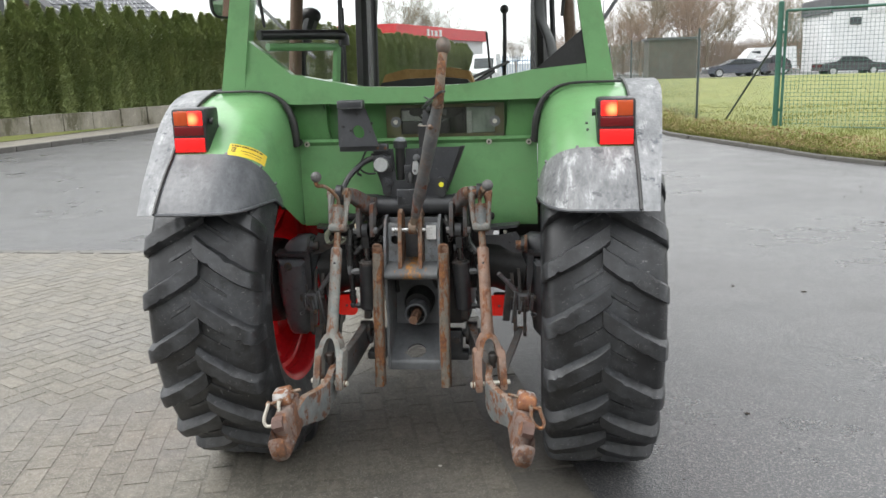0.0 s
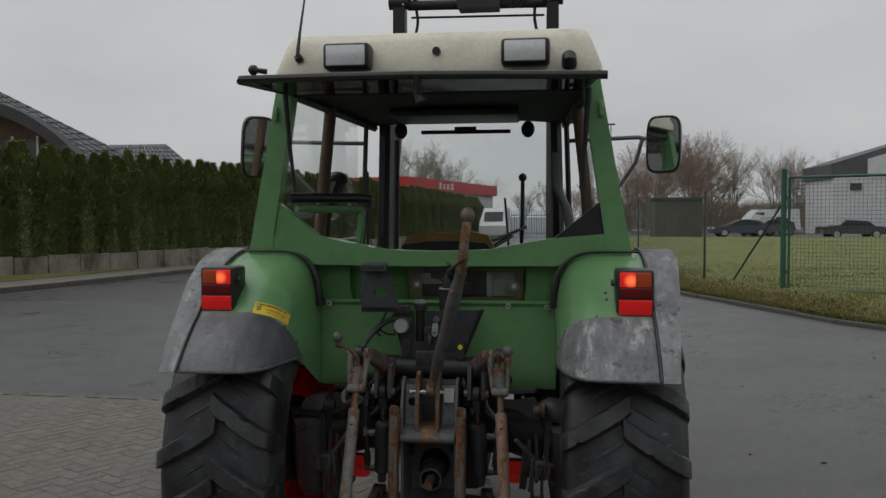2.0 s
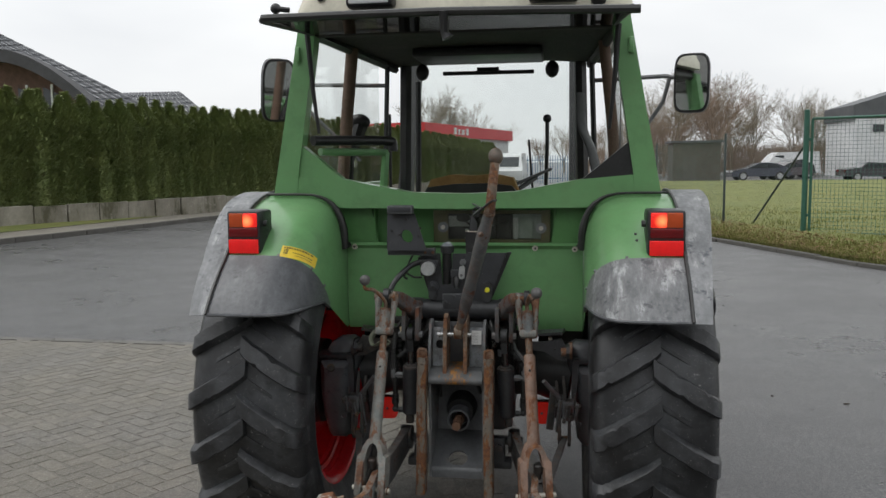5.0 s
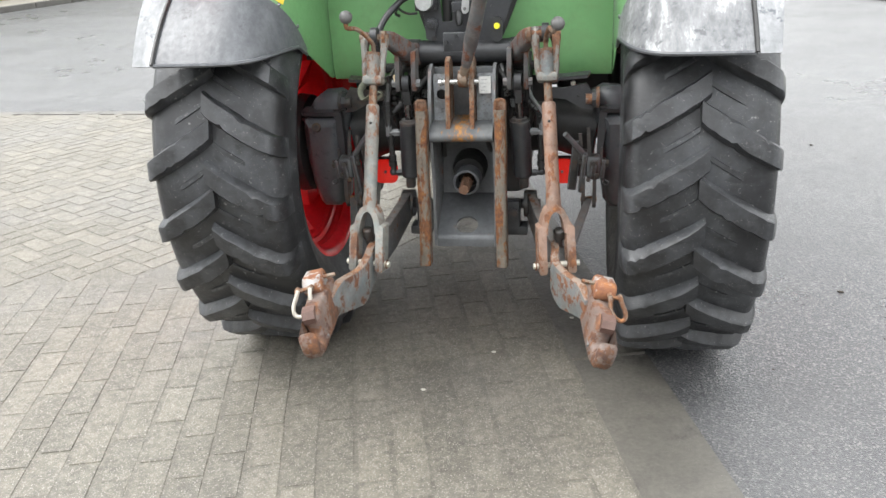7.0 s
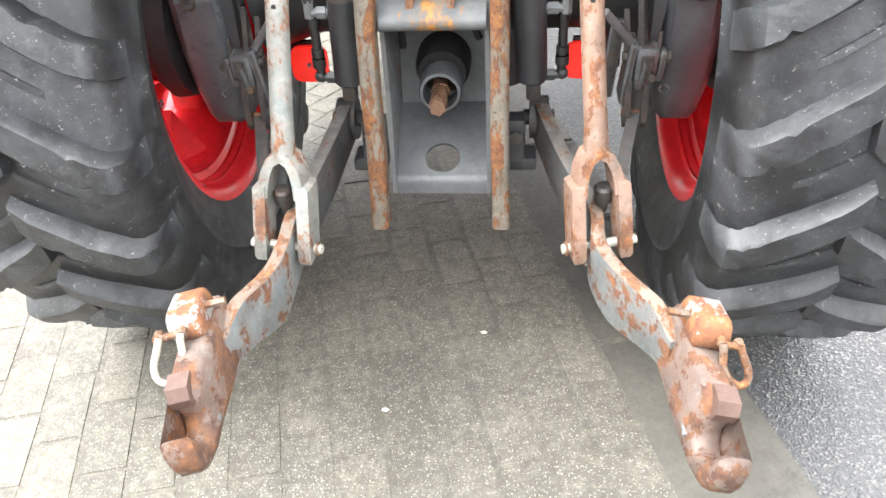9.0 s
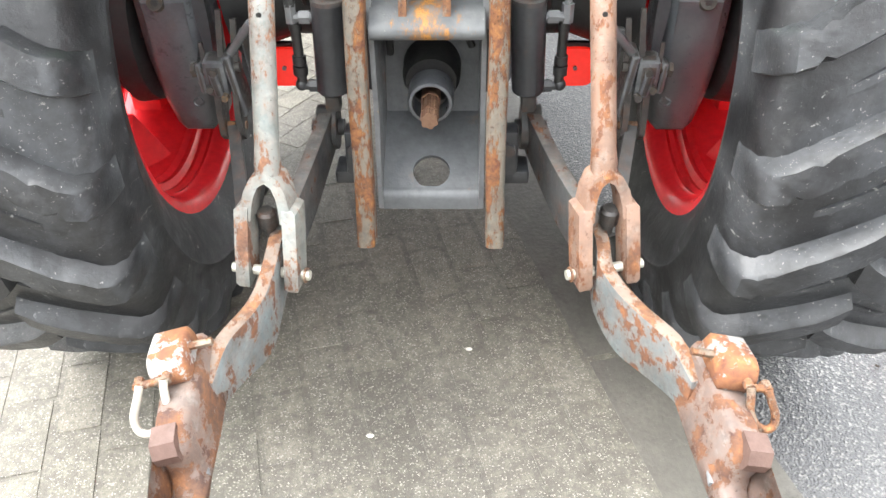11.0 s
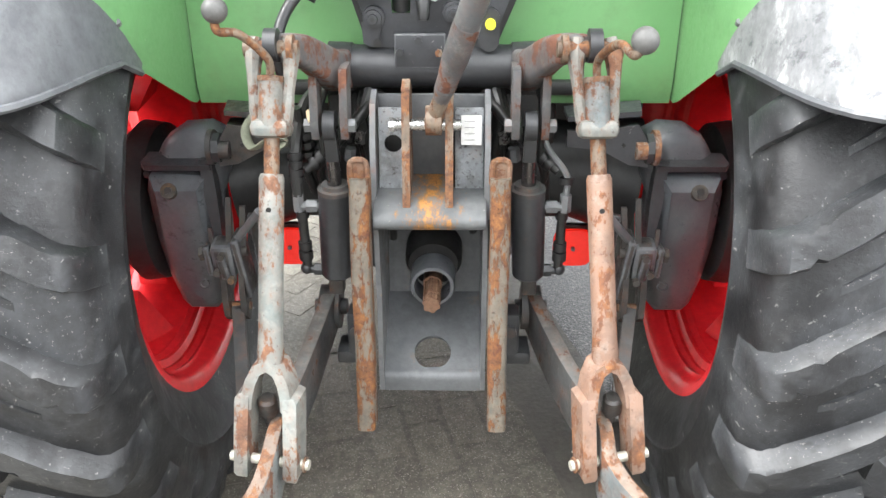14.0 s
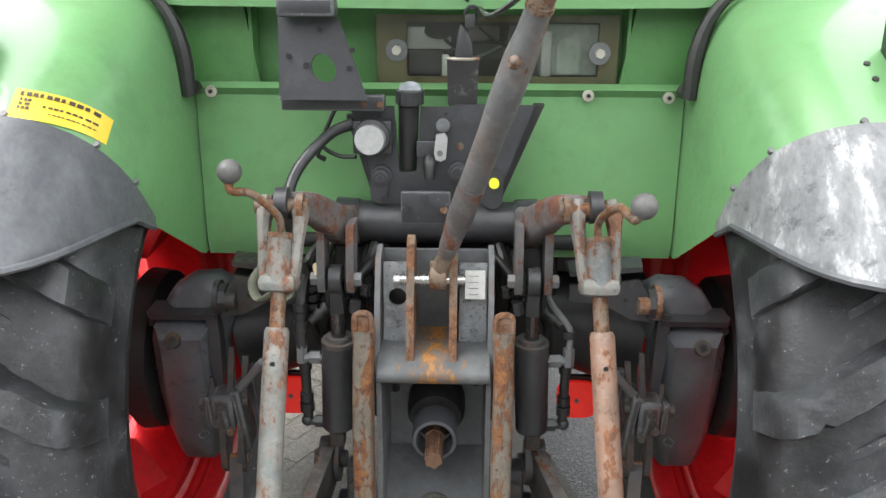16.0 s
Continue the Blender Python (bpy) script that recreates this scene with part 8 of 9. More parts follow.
# ---- hedge of conifers ----
def conifer_mesh(seed, h, r):
    rng = random.Random(seed)
    verts, faces = [], []
    for i in range(7400):
        t = rng.random() ** 0.85
        z = 0.25 + (h - 0.25) * t
        rad = r * (1.0 - 0.12 * t) * (1 if t < 0.74 else max(0.03, ((1 - t) / 0.26) ** 1.15)) * (0.85 + 0.25 * noise.noise(Vector((seed, t * 6, i % 7))))
        a = rng.uniform(0, 2 * math.pi)
        rad *= 1 + 0.22 * noise.noise(Vector((2 * math.cos(a), 2 * math.sin(a), t * 5 + seed * 3)))
        rr = rad * (0.75 + 0.25 * rng.random())
        c = Vector((rr * math.cos(a), rr * math.sin(a), z))
        out = Vector((math.cos(a) + rng.uniform(-0.6, 0.6), math.sin(a) + rng.uniform(-0.6, 0.6), rng.uniform(-0.1, 1.3))).normalized()
        side = Vector((-math.sin(a), math.cos(a), rng.uniform(-0.3, 0.3))).normalized()
        L, w = rng.uniform(0.06, 0.13), rng.uniform(0.012, 0.028)
        k = len(verts)
        verts += [tuple(c - side * w), tuple(c + side * w), tuple(c + out * L + side * w * 0.3), tuple(c + out * L * 1.1 - side * w * 0.4)]
        faces.append((k, k + 1, k + 2, k + 3))
    me = bpy.data.meshes.new("crown")
    me.from_pydata(verts, [], faces)
    me.materials.append(CONIFER)
    return me


def make_hedge():
    models = []
    for i in range(4):
        t = thing("conifer", "slim dark green conifer in a dense hedge", "conifer", "conifer hedge")
        bm = B()
        tube(bm, [(0, 0, 0), (0, 0, 1.5), (0.02, 0, 2.9)], [0.36, 0.30, 0.05], 9)
        part("trunk", bm, CONIFER, t)
        c = new("crown", conifer_mesh(i + 1, 3.42, 0.58))
        c.parent = t
        models.append(t)
    for i, (p, d) in enumerate(along(smooth_line(HEDGE), 0.42)):
        m = Matrix.Translation((p.x + random.uniform(-0.09, 0.09), p.y + random.uniform(-0.12, 0.12), 0.3)) @ Matrix.Rotation(random.uniform(0, 6.28), 4, "Z") @ Matrix.Diagonal((1, 1, 1, 1))
        if i < 4:
            models[i].matrix_basis = m
            o = models[i]
        else:
            o = copy_thing(models[i % 4], m)
        w = random.uniform(0.95, 1.28)
        o.scale = (w, w, random.uniform(0.89, 0.965) * (1.0 - 0.12 * min(1, max(0, (p.y - 20) / 40))))


make_hedge()


# ---- bare trees ----
def tree_mesh(seed, h, spread, levels=5, twigs=4):
    rng = random.Random(seed)
    verts, faces = [], []

    def limb(p, d, L, r, lvl):
        n = 3 if lvl < 4 else 2
        prev = None
        q, dd = p.copy(), d.copy()
        for i in range(n + 1):
            u = dd.orthogonal().normalized()
            v = dd.cross(u)
            rr = max(0.0065, r * (1 - 0.45 * i / n))
            k = len(verts)
            for a in (0, 2.094, 4.189):
                verts.append(tuple(q + (u * math.cos(a) + v * math.sin(a)) * rr))
            if prev is not None:
                for j in range(3):
                    faces.append((prev + j, prev + (j + 1) % 3, k + (j + 1) % 3, k + j))
            prev = k
            if i < n:
                q = q + dd * (L / n)
                dd = (dd + Vector((rng.uniform(-1, 1), rng.uniform(-1, 1), rng.uniform(-0.3, 0.8))) * 0.14).normalized()
                if lvl < levels and (i > 0 or lvl > 0):
                    for _ in range(twigs if lvl > 0 else 3):
                        ax = Vector((rng.uniform(-1, 1), rng.uniform(-1, 1), rng.uniform(-0.25, 0.75)))
                        nd = (dd * 0.75 + ax.normalized() * spread).normalized()
                        if rng.random() < 0.72:
                            limb(q, nd, L * rng.uniform(0.45, 0.68), rr * 0.55, lvl + 1)
        if lvl < levels:
            limb(q, dd, L * 0.6, r * 0.5, lvl + 1)
    for k in range(5):
        a = 1.257 * k + rng.uniform(-0.4, 0.4)
        q = Vector((math.cos(a), math.sin(a), 0))
        limb(q * 0.06 + Vector((0, 0, h * rng.uniform(0.12, 0.27))), (Vector((0, 0, 1)) + q * rng.uniform(0.2, 0.65)).normalized(), h * rng.uniform(0.30, 0.42), h * 0.009, 1)
    me = bpy.data.meshes.new("crown")
    me.from_pydata(verts, [], faces)
    return me


def make_trees():
    kinds = []
    for i, (h, sp, mt, tw) in enumerate(((8.8, 0.72, BARK, 2), (8.4, 0.78, BARK_RED, 2), (8.2, 0.66, BARK, 2))):
        t = thing("bare_tree", "leafless winter tree with fine brown twigs", "tree", "bare trees")
        me = tree_mesh(20 + i, h, sp, 5, tw)
        me.materials.append(mt)
        c = new("crown", me)
        c.parent = t
        bm = B()
        tube(bm, [(0, 0, -0.2), (0.03, 0, h * 0.10), (-0.02, 0.03, h * 0.20), (0.02, 0, h * 0.34)], [h * 0.022, h * 0.018, h * 0.015, h * 0.009], 8)
        part("trunk", bm, mt, t)
        kinds.append(t)
    spots = [(11.5, 84, 0, 1.15), (14.8, 80, 1, 1.25), (17.5, 85, 0, 1.1), (13, 88, 2, 1.1), (9.5, 90, 1, 0.95), (21, 92, 2, 0.95), (24.5, 88, 0, 0.95), (27.5, 92, 2, 0.9), (7.5, 92, 1, 0.75), (30, 96, 0, 0.95), (16.2, 90, 1, 1.2), (12.5, 94, 0, 1.2), (19.2, 95, 1, 0.95), (33, 97, 2, 0.95),
             (-21, 125, 0, 1.45), (-18, 128, 2, 1.4), (-14.5, 126, 0, 1.2), (-10, 130, 2, 0.9), (-3, 120, 1, 0.7), (0.5, 118, 0, 0.75), (4, 115, 1, 0.8), (6, 108, 2, 0.75), (2, 104, 1, 0.6), (10.2, 80, 1, 0.8), (8.0, 82, 0, 0.7), (36, 99, 0, 1.0), (40, 98, 1, 1.0)]
    for i, (x, y, k, sc) in enumerate(spots):
        m = Matrix.Translation((x, y, 0)) @ Matrix.Rotation(i * 1.7, 4, "Z")
        o = kinds[k] if i in (0, 1, 3) else copy_thing(kinds[k], m)
        if i in (0, 1, 3):
            o.matrix_basis = m
        o.scale = (sc, sc, sc)
    # low scrub behind the car park
    rng = random.Random(9)
    verts, faces = [], []
    for i in range(26000):
        x, y = rng.uniform(4, 42), rng.uniform(84, 92)
        top = 3.2 + 2.2 * noise.noise(Vector((x * 0.35, 0, 3)))
        z, L = rng.uniform(0, top), rng.uniform(0.6, 1.6)
        d = Vector((rng.uniform(-0.5, 0.5), rng.uniform(-0.5, 0.5), 1)).normalized()
        k = len(verts)
        p = Vector((x, y, z * 0.8))
        verts += [(p.x - 0.012, p.y, p.z), (p.x + 0.012, p.y, p.z), tuple(p + d * L)]
        faces.append((k, k + 1, k + 2))
    me = bpy.data.meshes.new("scrub")
    me.from_pydata(verts, [], faces)
    me.materials.append(BARK_RED)
    tagged(new("scrub", me), "leafless reddish-brown scrub behind the parked cars", "scrub", kind="stuff")


make_trees()


# ---- fence and gate ----
def post(name, x, y, h, r, mt, parent, label=""):
    bm = B()
    tube(bm, [(x, y, -0.1), (x, y, h), (x, y, h + 0.015)], [r, r, r * 0.6], 12)
    return part(name, bm, mt, parent, label)


def wires(bm, a, b, z0, z1, step, r, diagonal=False):
    a, b = Vector((*a, 0)), Vector((*b, 0))
    L = (b - a).length
    d = (b - a).normalized()

    def bar(p, q):
        ax = (q - p).normalized()
        u = Vector((-d.y, d.x, 0)) * r
        v = ax.cross(u).normalized() * r
        vs = [bm.verts.new(w) for w in (p + u, p + v, p - u, p - v, q + u, q + v, q - u, q - v)]
        for k in range(4):
            bm.faces.new((vs[k], vs[(k + 1) % 4], vs[4 + (k + 1) % 4], vs[4 + k]))
    if not diagonal:
        n = int(L / step)
        for i in range(1, n + 1):
            p = a + d * (L * i / (n + 1))
            bar(p + Vector((0, 0, z0)), p + Vector((0, 0, z1)))
        n = int((z1 - z0) / (step * 1.0))
        for i in range(1, n + 1):
            z = Vector((0, 0, z0 + (z1 - z0) * i / (n + 1)))
            bar(a + z, b + z)
    else:
        H = z1 - z0
        s = -H
        while s < L:
            t0, t1 = max(0, s), min(L, s + H)
            if t1 > t0:
                bar(a + d * t0 + Vector((0, 0, z0 + t0 - s)), a + d * t1 + Vector((0, 0, z0 + t1 - s)))
                bar(a + d * t0 + Vector((0, 0, z1 - (t0 - s))), a + d * t1 + Vector((0, 0, z1 - (t1 - s))))
            s += step


def make_fence():
    f = thing("chain_link_fence", "dark green chain-link fence on slim posts", "fence")
    line = [(5.1, 14.5), (4.07, 16.65), (3.52, 25.6), (3.5, 34), (3.6, 44), (3.8, 54)]
    for i, (x, y) in enumerate(line[1:]):
        post("fence_post", x, y, 2.2, 0.028, FENCE_DARK, f)
    bm = B()
    tube(bm, [(4.68, 16.6, 0.1), (5.15, 14.3, 1.88)], 0.022, 8)
    part("brace", bm, FENCE_DARK, f)
    for i, (a, b) in enumerate(zip(line, line[1:])):
        bm = B()
        wires(bm, a, b, 0.15, 2.1, 0.085 if i < 2 else 0.2, 0.0013, True)
        part("wire_mesh", bm, WIRE, f, smooth=0)
        bm = B()
        for z in (0.15, 1.1, 2.1):
            tube(bm, [(*a, z), (*b, z)], 0.0025, 4)
        part("line_wire", bm, WIRE, f)
    g = thing("steel_gate", "green steel gate with square wire infill", "gate")
    post("gate_post", 5.15, 14.2, 2.57, 0.055, FENCE_GREEN, g, "stout green steel gate post")
    a, b = Vector((5.245, 14.15, 0)), Vector((9.4, 11.9, 0))
    bm = B()
    for z in (0.16, 2.40):
        tube(bm, [a + Vector((0, 0, z)), b + Vector((0, 0, z))], 0.028, 8)
    for p in (a, b):
        tube(bm, [p + Vector((0, 0, 0.16)), p + Vector((0, 0, 2.40))], 0.028, 8)
    part("gate_frame", bm, FENCE_GREEN, g)
    bm = B()
    wires(bm, (a.x, a.y), (b.x, b.y), 0.16, 2.40, 0.075, 0.003)
    part("wire_infill", bm, FENCE_GREEN, g, smooth=0)
    for z in (0.5, 2.0):
        bm = B()
        box(bm, (5.20, 14.175, z), (0.10, 0.05, 0.06))
        part("gate_hinge", bm, FENCE_GREEN, g, bevel=0.006)
    post("gate_post", 9.5, 11.85, 2.5, 0.055, FENCE_GREEN, g)
    b_ = thing("blue_fence", "blue slatted metal fence across the road end", "fence")
    for k in range(20):
        bm = B()
        box(bm, (-2.7 + 0.19 * k, 60 + 0.05 * k, 1.05), (0.05, 0.03, 2.1))
        part("fence_slat", bm, BLUE_PAINT, b_)
    for z in (0.35, 1.75):
        bm = B()
        tube(bm, [(-2.8, 60.02, z), (1.1, 61.02, z)], 0.03, 6)
        part("fence_rail", bm, BLUE_PAINT, b_)


make_fence()


# ---- buildings ----
def make_house():
    h = thing("house", "brown brick house with dark tiled roof and arched dormer", "house")
    bm = B()
    box(bm, (-27, 33.5, 1.9), (14, 8, 3.8))
    part("wall", bm, CLINKER, h)
    # main roof: slope towards the viewer, right edge falling
    def tiles(name, c00, c10, c01, c11, nu, nv):
        bm = B()
        c00, c10, c01, c11 = (Vector(c) for c in (c00, c10, c01, c11))
        nrm = (c10 - c00).cross(c01 - c00).normalized()
        if nrm.z < 0:
            nrm = -nrm
        def P(u, v):
            return (c00 * (1 - u) + c10 * u) * (1 - v) + (c01 * (1 - u) + c11 * u) * v
        for j in range(nv):
            for i in range(nu):
                u0, u1, v0, v1 = i / nu, (i + 0.96) / nu, j / nv, (j + 1.15) / nv
                a, b, c, d = P(u0, v0), P(u1, v0), P(u1, min(1, v1)), P(u0, min(1, v1))
                m0, m1 = P((u0 + u1) / 2, v0), P((u0 + u1) / 2, min(1, v1))
                up, lo = nrm * 0.07, nrm * 0.0
                vs = [bm.verts.new(q) for q in (a + up * 0.4, m0 + up * 1.1, b + up * 0.4, c + lo, m1 + up * 0.5, d + lo)]
                bm.faces.new((vs[0], vs[1], vs[4], vs[5]))
                bm.faces.new((vs[1], vs[2], vs[3], vs[4]))
                lows = [bm.verts.new(q - nrm * 0.05) for q in (a, b)]
                bm.faces.new((vs[0], lows[0], lows[1], vs[2], vs[1]))
        part(name, bm, ROOF_TILE, h, "rows of anthracite roof tiles", smooth=20)
    tiles("roof", (-42, 28.5, 3.6), (-15.4, 28.5, 3.6), (-42, 33.5, 9.5), (-29.5, 33.5, 9.5), 70, 22)
    tiles("side_roof", (-20.5, 31.5, 3.4), (-14.6, 31.5, 3.4), (-20.5, 34, 5.1), (-17.6, 34, 5.1), 18, 8)
    bm = B()
    arc = []
    for k in range(25):
        x = -27 + 10.5 * k / 24
        z = 6.3 - 2.4 * min(1.2, max(0, (x + 22) / 4.4)) ** 1.8
        arc.append((x, z))
    prism(bm, arc + [(x, z - 0.5) for x, z in reversed(arc)], (0, 27.2, 0), (1, 0, 0), (0, 0, 1), 0.6)
    part("arched_fascia", bm, SOFFIT, h, "dark curved eyebrow fascia")
    bm = B()
    prism(bm, [(x, z - 0.45) for x, z in arc] + [(-16.5, 2.0), (-27, 2.0)], (0, 27.7, 0), (1, 0, 0), (0, 0, 1), 0.1)
    part("dormer_wall", bm, CLINKER, h)
    for x in (-21.0, -19.9):
        bm = B()
        prism(bm, [(-0.4, 0), (0.4, 0), (0.4, 0.9 if x < -21.5 else 0.55), (-0.4, 1.1 if x < -21.5 else 0.9)], (x, 27.6, 3.9), (1, 0, 0), (0, 0, 1), 0.06)
        w = part("window", bm, CAR_GLASS, h)
        bm = B()
        tube(bm, [(x, 27.55, 3.9), (x, 27.55, 4.9)], 0.05, 4)
        part("window_bar", bm, WHITE_WALL, w)


make_house()


def make_store():
    r = thing("store_building", "flat-roofed white store with red fascia band", "building")
    a, b_ = Vector((-5.8, 90, 0)), Vector((-11.7, 66.2, 0))
    ax, out = (b_ - a).normalized(), Vector((29, -7.2, 0)).normalized()
    Lf = (b_ - a).length
    bm = B()
    prism(bm, [(0, 0), (Lf, 0), (Lf, 4.2), (0, 4.2)], a - out * 6, ax, (0, 0, 1), 12)
    part("wall", bm, WHITE_WALL, r)
    bm = B()
    prism(bm, [(-0.4, 4.0), (Lf, 4.0), (Lf, 5.1), (-0.4, 5.1)], a - out * 5.8, ax, (0, 0, 1), 12.4)
    part("fascia", bm, RED_WALL, r, "bright red fascia")
    for dx, w, hh in ((14.0, 0.7, 0.6), (15.1, 0.8, 0.5), (16.3, 0.5, 0.5), (17.2, 0.6, 0.6)):
        bm = B()
        prism(bm, [(0, 0), (w, 0), (w * 0.8, hh * 0.5), (w, hh), (0, hh), (w * 0.2, hh * 0.5)], a + out * 0.45 + ax * dx + Vector((0, 0, 4.25)), ax, (0, 0, 1), 0.1)
        part("sign_shape", bm, WHITE_WALL, r)
    for k in range(6):
        bm = B()
        prism(bm, [(0, 0.4), (3.0, 0.4), (3.0, 2.6), (0, 2.6)], a + out * 0.03 + ax * (1.5 + 4.5 * k), ax, (0, 0, 1), 0.1)
        part("window", bm, CAR_GLASS, r)
    w = thing("white_hall", "white rendered hall with dark grey gable edge", "building")
    bm = B()
    prism(bm, [(25.2, 0), (25.2, 5.0), (46, 5.0), (46, 0)], (0, 76, 0), (1, 0, 0), (0, 0, 1), 8)
    part("wall", bm, WHITE_WALL, w)
    bm = B()
    prism(bm, [(25.0, 4.95), (25.0, 6.2), (29.5, 7.6), (46, 12.5), (46, 4.95)], (0, 76.2, 0), (1, 0, 0), (0, 0, 1), 8)
    part("roof_edge", bm, GREY_WALL, w, "dark grey mono-pitch gable")
    bm = B()
    prism(bm, [(28.0, 4.9), (28.0, 6.6), (46, 12.0), (46, 4.9)], (0, 76, 0), (1, 0, 0), (0, 0, 1), 8.1)
    part("upper_wall", bm, WHITE_WALL, w)
    for x, z in ((27.0, 4.2), (30.3, 2.7), (30.3, 1.4)):
        bm = B()
        box(bm, (x, 71.97, z), (0.9, 0.14, 0.6))
        part("window", bm, CAR_GLASS, w)
    s = thing("shed", "dull brown flat-roofed shed behind the fence", "shed")
    bm = B()
    box(bm, (10.1, 61, 1.45), (3.4, 3, 2.9))
    part("wall", bm, SHED_GREEN, s)
    bm = B()
    box(bm, (10.1, 61, 2.98), (3.8, 3.4, 0.14))
    part("roof", bm, GREY_WALL, s)
    bm = B()
    box(bm, (9.6, 59.46, 1.0), (0.9, 0.06, 1.9))
    part("door", bm, surface("dull_shed_door", (0.09, 0.082, 0.07), (0.12, 0.108, 0.09), 1, (0.6, 0.8), 0, 0.1, 20), s)
    for x in (5.0, 5.6):
        l_ = thing("street_lamp", "slim grey twin street lamp", "street lamp", "street lamps")
        bm = B()
        tube(bm, [(x, 66, 0), (x, 66, 8.3 if x < 5.3 else 9.2)], [0.07, 0.04], 8)
        part("pole", bm, MID_GREY, l_)
        bm = B()
        box(bm, (x, 66, 8.35 if x < 5.3 else 9.25), (0.7, 0.3, 0.12))
        part("lamp_head", bm, MID_GREY, l_)


make_store()


# ---- vehicles ----
def make_car(label, mat, at, turn, profile, glass_poly, wheels, width, name="car", group="parked cars"):
    c = thing(name, label, name, group)
    bm = B()
    prism(bm, profile, (0, 0, 0), (1, 0, 0), (0, 0, 1), width)
    for v in bm.verts:
        if v.co.z > 0.95 * max(z for _, z in profile) * 0.7:
            v.co.y *= 0.82
    part("body", bm, mat, c, bevel=0.05)
    for poly in glass_poly:
        for s in (-1, 1):
            bm = B()
            prism(bm, poly, (0, s * width * 0.43, 0), (1, 0, 0), (0, 0.0, 1), 0.06)
            part("window", bm, CAR_GLASS, c)
    for x, r in wheels:
        for s in (-1, 1):
            bm = B()
            tube(bm, [(x, s * (width / 2 - 0.2), r), (x, s * (width / 2 + 0.01), r)], r, 20)
            w = part("wheel", bm, BLACK_RUBBER, c)
            bm = B()
            tube(bm, [(x, s * (width / 2 - 0.1), r), (x, s * (width / 2 + 0.02), r)], r * 0.66, 12)
            part("rim", bm, SOCKET_CAP, w)
    for x in (min(p[0] for p in profile) + 0.05, max(p[0] for p in profile) - 0.05):
        for s in (-1, 1):
            bm = B()
            box(bm, (x, s * width * 0.34, 0.72), (0.14, 0.3, 0.14))
            part("head_lamp" if x < 0 else "rear_lamp", bm, LAMP_GLASS if x < 0 else LENS_DARK, c)
    c.matrix_basis = Matrix.Translation(at) @ Matrix.Rotation(radians(turn), 4, "Z")
    return c


COUPE = [(-2.25, 0.3), (-2.3, 0.62), (-2.0, 0.80), (-1.0, 0.95), (-0.2, 1.34), (0.5, 1.40), (1.2, 1.30), (2.0, 1.0), (2.28, 0.95), (2.3, 0.35)]
COUPE_GLASS = [[(-0.85, 0.95), (-0.15, 1.28), (0.4, 1.33), (0.4, 0.97)], [(0.48, 0.97), (0.48, 1.33), (1.1, 1.24), (1.55, 1.02)]]
SEDAN = [(-2.3, 0.3), (-2.35, 0.8), (-1.4, 0.92), (-0.9, 1.28), (0.7, 1.36), (1.1, 1.0), (2.2, 0.85), (2.3, 0.35)]
SEDAN_GLASS = [[(-1.2, 0.95), (-0.85, 1.2), (-0.1, 1.27), (-0.1, 0.95)], [(0, 0.95), (0, 1.28), (0.65, 1.27), (0.95, 0.97)]]
VAN = [(-2.6, 0.35), (-2.65, 1.0), (-2.2, 1.25), (-1.6, 2.0), (-1.2, 2.25), (2.5, 2.3), (2.6, 0.4)]
VAN_GLASS = [[(-1.95, 1.3), (-1.5, 1.95), (-0.75, 1.98), (-0.75, 1.3)]]
make_car("dark blue coupe parked beyond the lawn", CAR_BLUE, (15.6, 64.5, 0), 4, COUPE, COUPE_GLASS, ((-1.4, 0.34), (1.4, 0.34)), 1.8)
make_car("black soft-top car parked by the white hall", CAR_BLACK, (22.6, 60.3, 0), 184, SEDAN, SEDAN_GLASS, ((-1.4, 0.32), (1.4, 0.32)), 1.75)
make_car("dark hatchback parked behind the blue coupe", CAR_RED, (18.4, 68, 0), 30, COUPE, COUPE_GLASS, ((-1.4, 0.34), (1.4, 0.34)), 1.8)
make_car("black estate car in the row", CAR_BLACK, (19.4, 70, 0), 40, [(x, z * 1.15) for x, z in COUPE], [[(x, z * 1.15) for x, z in q] for q in COUPE_GLASS], ((-1.4, 0.34), (1.4, 0.34)), 1.8)
make_car("white delivery van behind the parked cars", VAN_WHITE, (20.5, 75, 0), 10, VAN, VAN_GLASS, ((-1.7, 0.36), (1.6, 0.36)), 1.95, "van")
van = make_car("white panel van on the road", VAN_WHITE, (-3.35, 57.5, 0), 88, VAN, VAN_GLASS, ((-1.7, 0.36), (1.6, 0.36)), 1.95, "van")
bm = B()
box(bm, (-1.925, 0, 1.645), (0.03, 1.35, 0.84), Matrix.Rotation(radians(38.7), 3, "Y"))
part("windscreen", bm, CAR_GLASS, van)


# ---- unseen wall added behind the camera, cuts low sky light on the tractor's rear ----
bm = B()
box(bm, (0, -15.2, 3.2), (60, 0.4, 6.4))
solid("sky_block_wall", bm, surface("pale_grey_render", (0.26, 0.255, 0.245), (0.34, 0.335, 0.32), 0.8, (0.8, 0.9), 0, 0.1, 20), "plain grey wall added out of view to hold back sky light", "wall", kind="structure")
# leaf crumbs and grit on the wet yard
rng = random.Random(77)
bm = B()
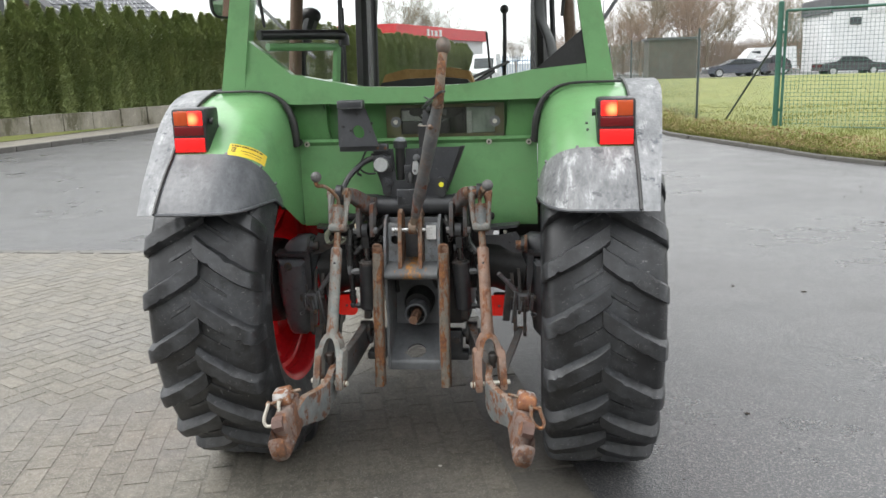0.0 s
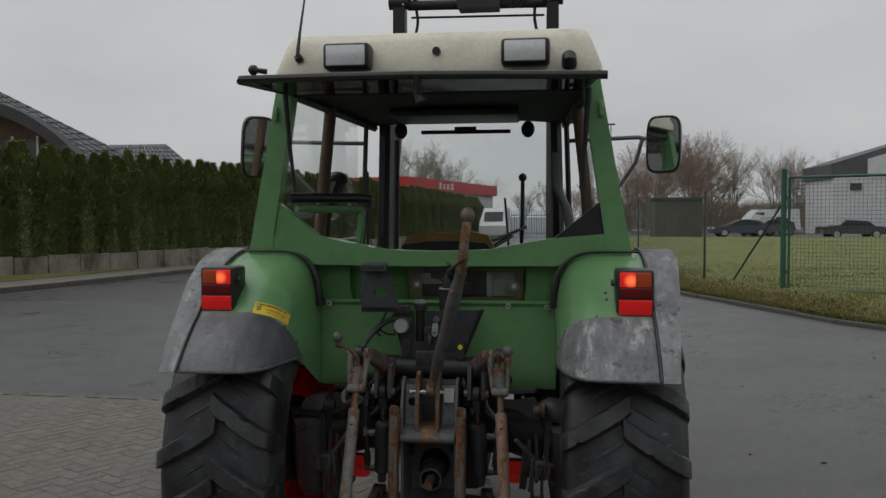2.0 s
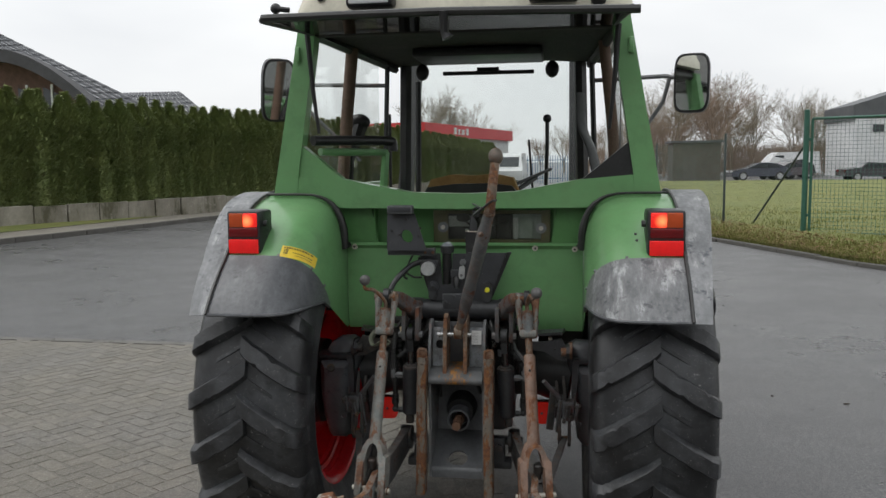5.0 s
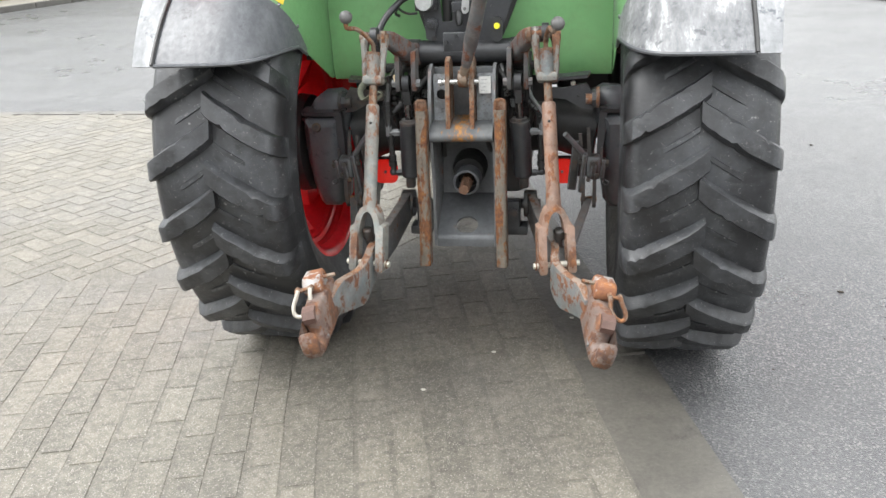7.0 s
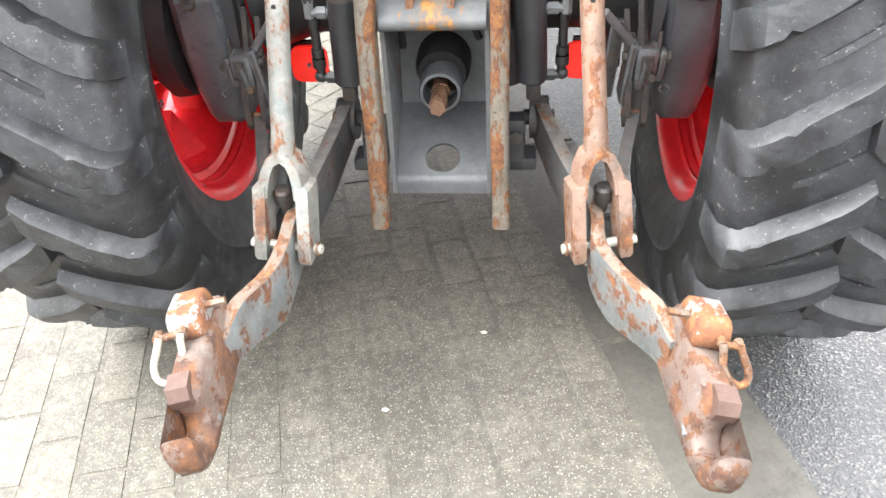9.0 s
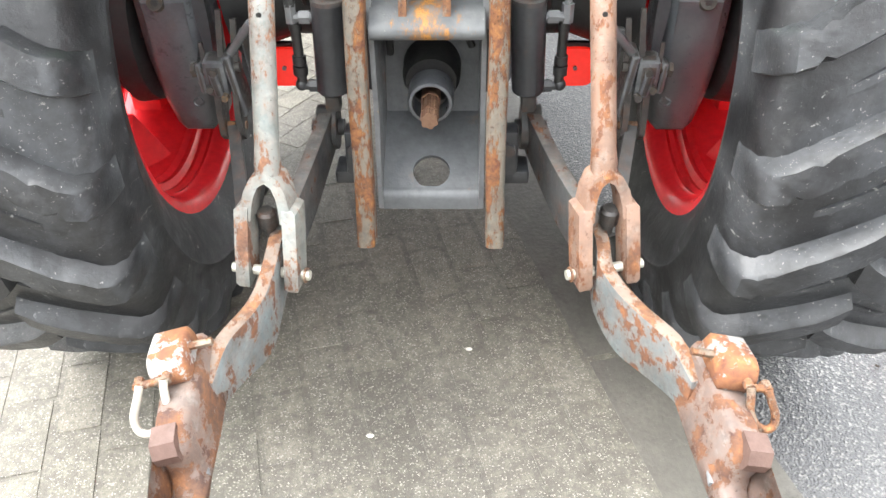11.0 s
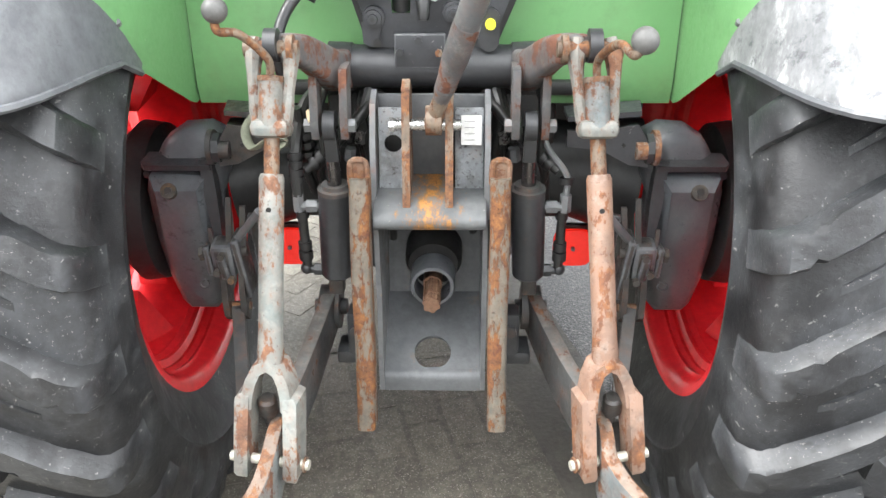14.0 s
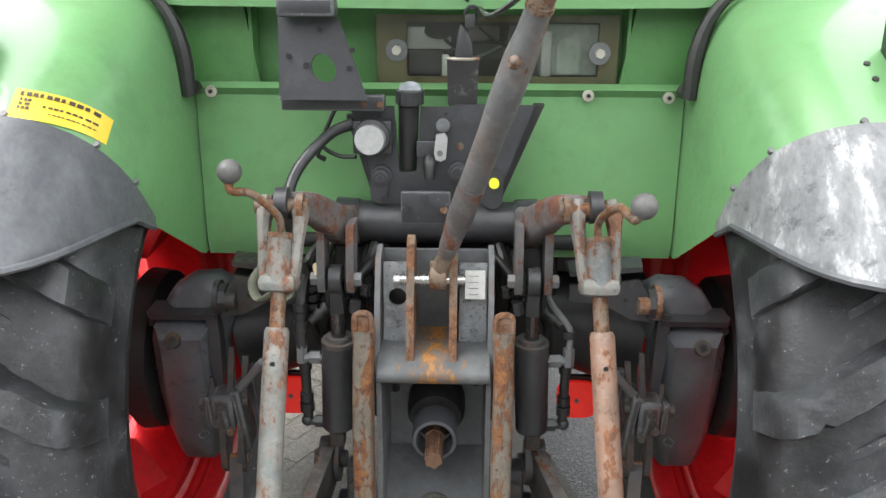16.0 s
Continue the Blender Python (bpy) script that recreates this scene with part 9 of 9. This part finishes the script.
for k in range(150):
    x, y, r = rng.uniform(0.9, 7.0), rng.uniform(-1.5, 9.0), rng.uniform(0.003, 0.011)
    q = Matrix.Translation((x, y, 0.004)) @ Matrix.Rotation(rng.uniform(0, 6.28), 4, "Z") @ Matrix.Diagonal((r * rng.uniform(1, 2.4), r, r * 0.5, 1))
    bmesh.ops.create_icosphere(bm, subdivisions=1, radius=1.0, matrix=q)
solid("leaf_litter", bm, surface("dark_crumbs", (0.012, 0.01, 0.008), (0.05, 0.035, 0.02), 30, (0.7, 0.9), 0, 0.2, 60), "dark leaf crumbs and grit on the asphalt", "litter", kind="stuff")


# ---- block paving, last ----
def paver_mesh(l, w):
    bm = B()
    box(bm, (0, 0, -0.006), (l, w, 0.032))
    for v in bm.verts:
        if v.co.z > 0:
            v.co.x *= 1 - 0.008 / l
            v.co.y *= 1 - 0.008 / w
    bmesh.ops.delete(bm, geom=[f for f in bm.faces if f.normal.z < -0.5], context="FACES_ONLY")
    me = bpy.data.meshes.new("paver")
    bm.to_mesh(me)
    bm.free()
    return me


def make_paving():
    paving = thing("paving", "weathered grey concrete block paving", "paving", kind="structure")
    bm = B()
    pts = [(-8.5, 3.95), (-0.55, 3.72), (0.338 / 0.966 + 0.268 * 4.2 + 0.12, -4.2), (-8.5, -4.2)]
    bm.faces.new([bm.verts.new((x, y, 0.0084)) for x, y in pts])
    bed = part("joint_bed", bm, SAND, paving, "dark gritty joints with a little moss", smooth=0)
    rng = random.Random(11)
    yaw = math.atan2(ROW_D.y, ROW_D.x)
    lay = []
    L, W = 0.205, 0.1065

    def inside(c):
        return -8.4 < c.x and c.y < 3.78 - 0.03 * (c.x + 3) and -4.1 < c.y
    v = 0.335 - W / 2
    i = 0
    while v > -9.5:
        u = -7.5 + (0.5 * L if i % 2 else 0) + rng.uniform(-0.02, 0.02)
        while u < 0.98:
            c = ROW_D * u + ROW_N * v
            if inside(c):
                lay.append((c, yaw, u, v))
            u += L
        v -= W
        i += 1
    # second field: blocks in herringbone
    d2, n2 = (Matrix.Rotation(radians(45), 3, "Z") @ ROW_D), (Matrix.Rotation(radians(45), 3, "Z") @ ROW_N)
    h = W * 0.93
    for a in range(-90, 90):
        for b in range(-90, 90):
            k = (a - b) % 4
            if k == 0:
                c, r = d2 * ((a + 1) * h) + n2 * ((b + 0.5) * h), 0
            elif k == 3:
                c, r = d2 * ((a + 0.5) * h) + n2 * ((b + 1) * h), 1
            else:
                continue
            u, v = c.dot(ROW_D), c.dot(ROW_N)
            if u > 1.06 and v < 0.30 and inside(c):
                lay.append((c, yaw + radians(45) + r * math.pi / 2, u, v))
    near = sorted(lay, key=lambda q: abs(q[2] + 0.35) + 0.8 * abs(q[3] + 0.45))[:300]
    chosen = {id(q) for q in near}
    meshes = [paver_mesh(L - 0.005, W - 0.008), paver_mesh(L - 0.007, W - 0.007), paver_mesh(L - 0.004, W - 0.010)]
    for me in meshes:
        me.materials.append(PAVER)
    verts, faces = [], []
    for q in lay:
        c, a, u, v = q
        herring = u > 1.05
        m = Matrix.Translation((c.x + rng.uniform(-0.0015, 0.0015), c.y, rng.uniform(-0.0005, 0.0010))) @ Matrix.Rotation(a + rng.uniform(-0.012, 0.012), 4, "Z") @ Matrix.Rotation(rng.uniform(-0.007, 0.007), 4, "X") @ Matrix.Rotation(rng.uniform(-0.004, 0.004), 4, "Y")
        me = meshes[rng.randrange(3)]
        if id(q) in chosen:
            o = new("paver", me)
            o.parent = paving
            o.matrix_basis = m
        else:
            k = len(verts)
            sc = 0.93 if herring else 1.0
            verts += [tuple(m @ Vector((p.co.x * sc, p.co.y * sc, p.co.z))) for p in me.vertices]
            faces += [tuple(k + j for j in f.vertices) for f in me.polygons]
    me = bpy.data.meshes.new("paver_field")
    me.from_pydata(verts, [], faces)
    me.materials.append(PAVER_REST)
    rest = tagged(new("paver_field", me), "further grey concrete pavers", kind="stuff")
    rest.parent = paving
    slab = paver_mesh(0.99, 0.27)
    slab.materials.append(SLAB)
    for k in range(9):
        c = ROW_D * (-4.6 + k * 1.0) + ROW_N * (0.335 + 0.1358)
        o = new("edging_slab", slab)
        o.parent = paving
        o.matrix_basis = Matrix.Translation((c.x, c.y, -0.001)) @ Matrix.Rotation(yaw + rng.uniform(-0.004, 0.004), 4, "Z")
    for k in range(12):
        c = Vector((-7.6 + 0.6 * k, 3.86 - 0.03 * (-7.6 + 0.6 * k + 3), 0))
        bm = B()
        box(bm, (c.x, c.y, 0.003), (0.59, 0.10, 0.016), Matrix.Rotation(-0.03, 3, "Z"))
        part("edge_stone", bm, SLAB, paving)
    # loose grit chips
    for x, y in ((0.08, 0.02), (-0.128, -0.242), (0.35, 0.3)):
        bm = B()
        ball(bm, (x, y, 0.013), 0.007, 8, (1.3, 0.8, 0.5))
        solid("stone_chip", bm, PEBBLE, "small pale stone chip lying on the paving", "stone chip", "stone chips")


make_paving()
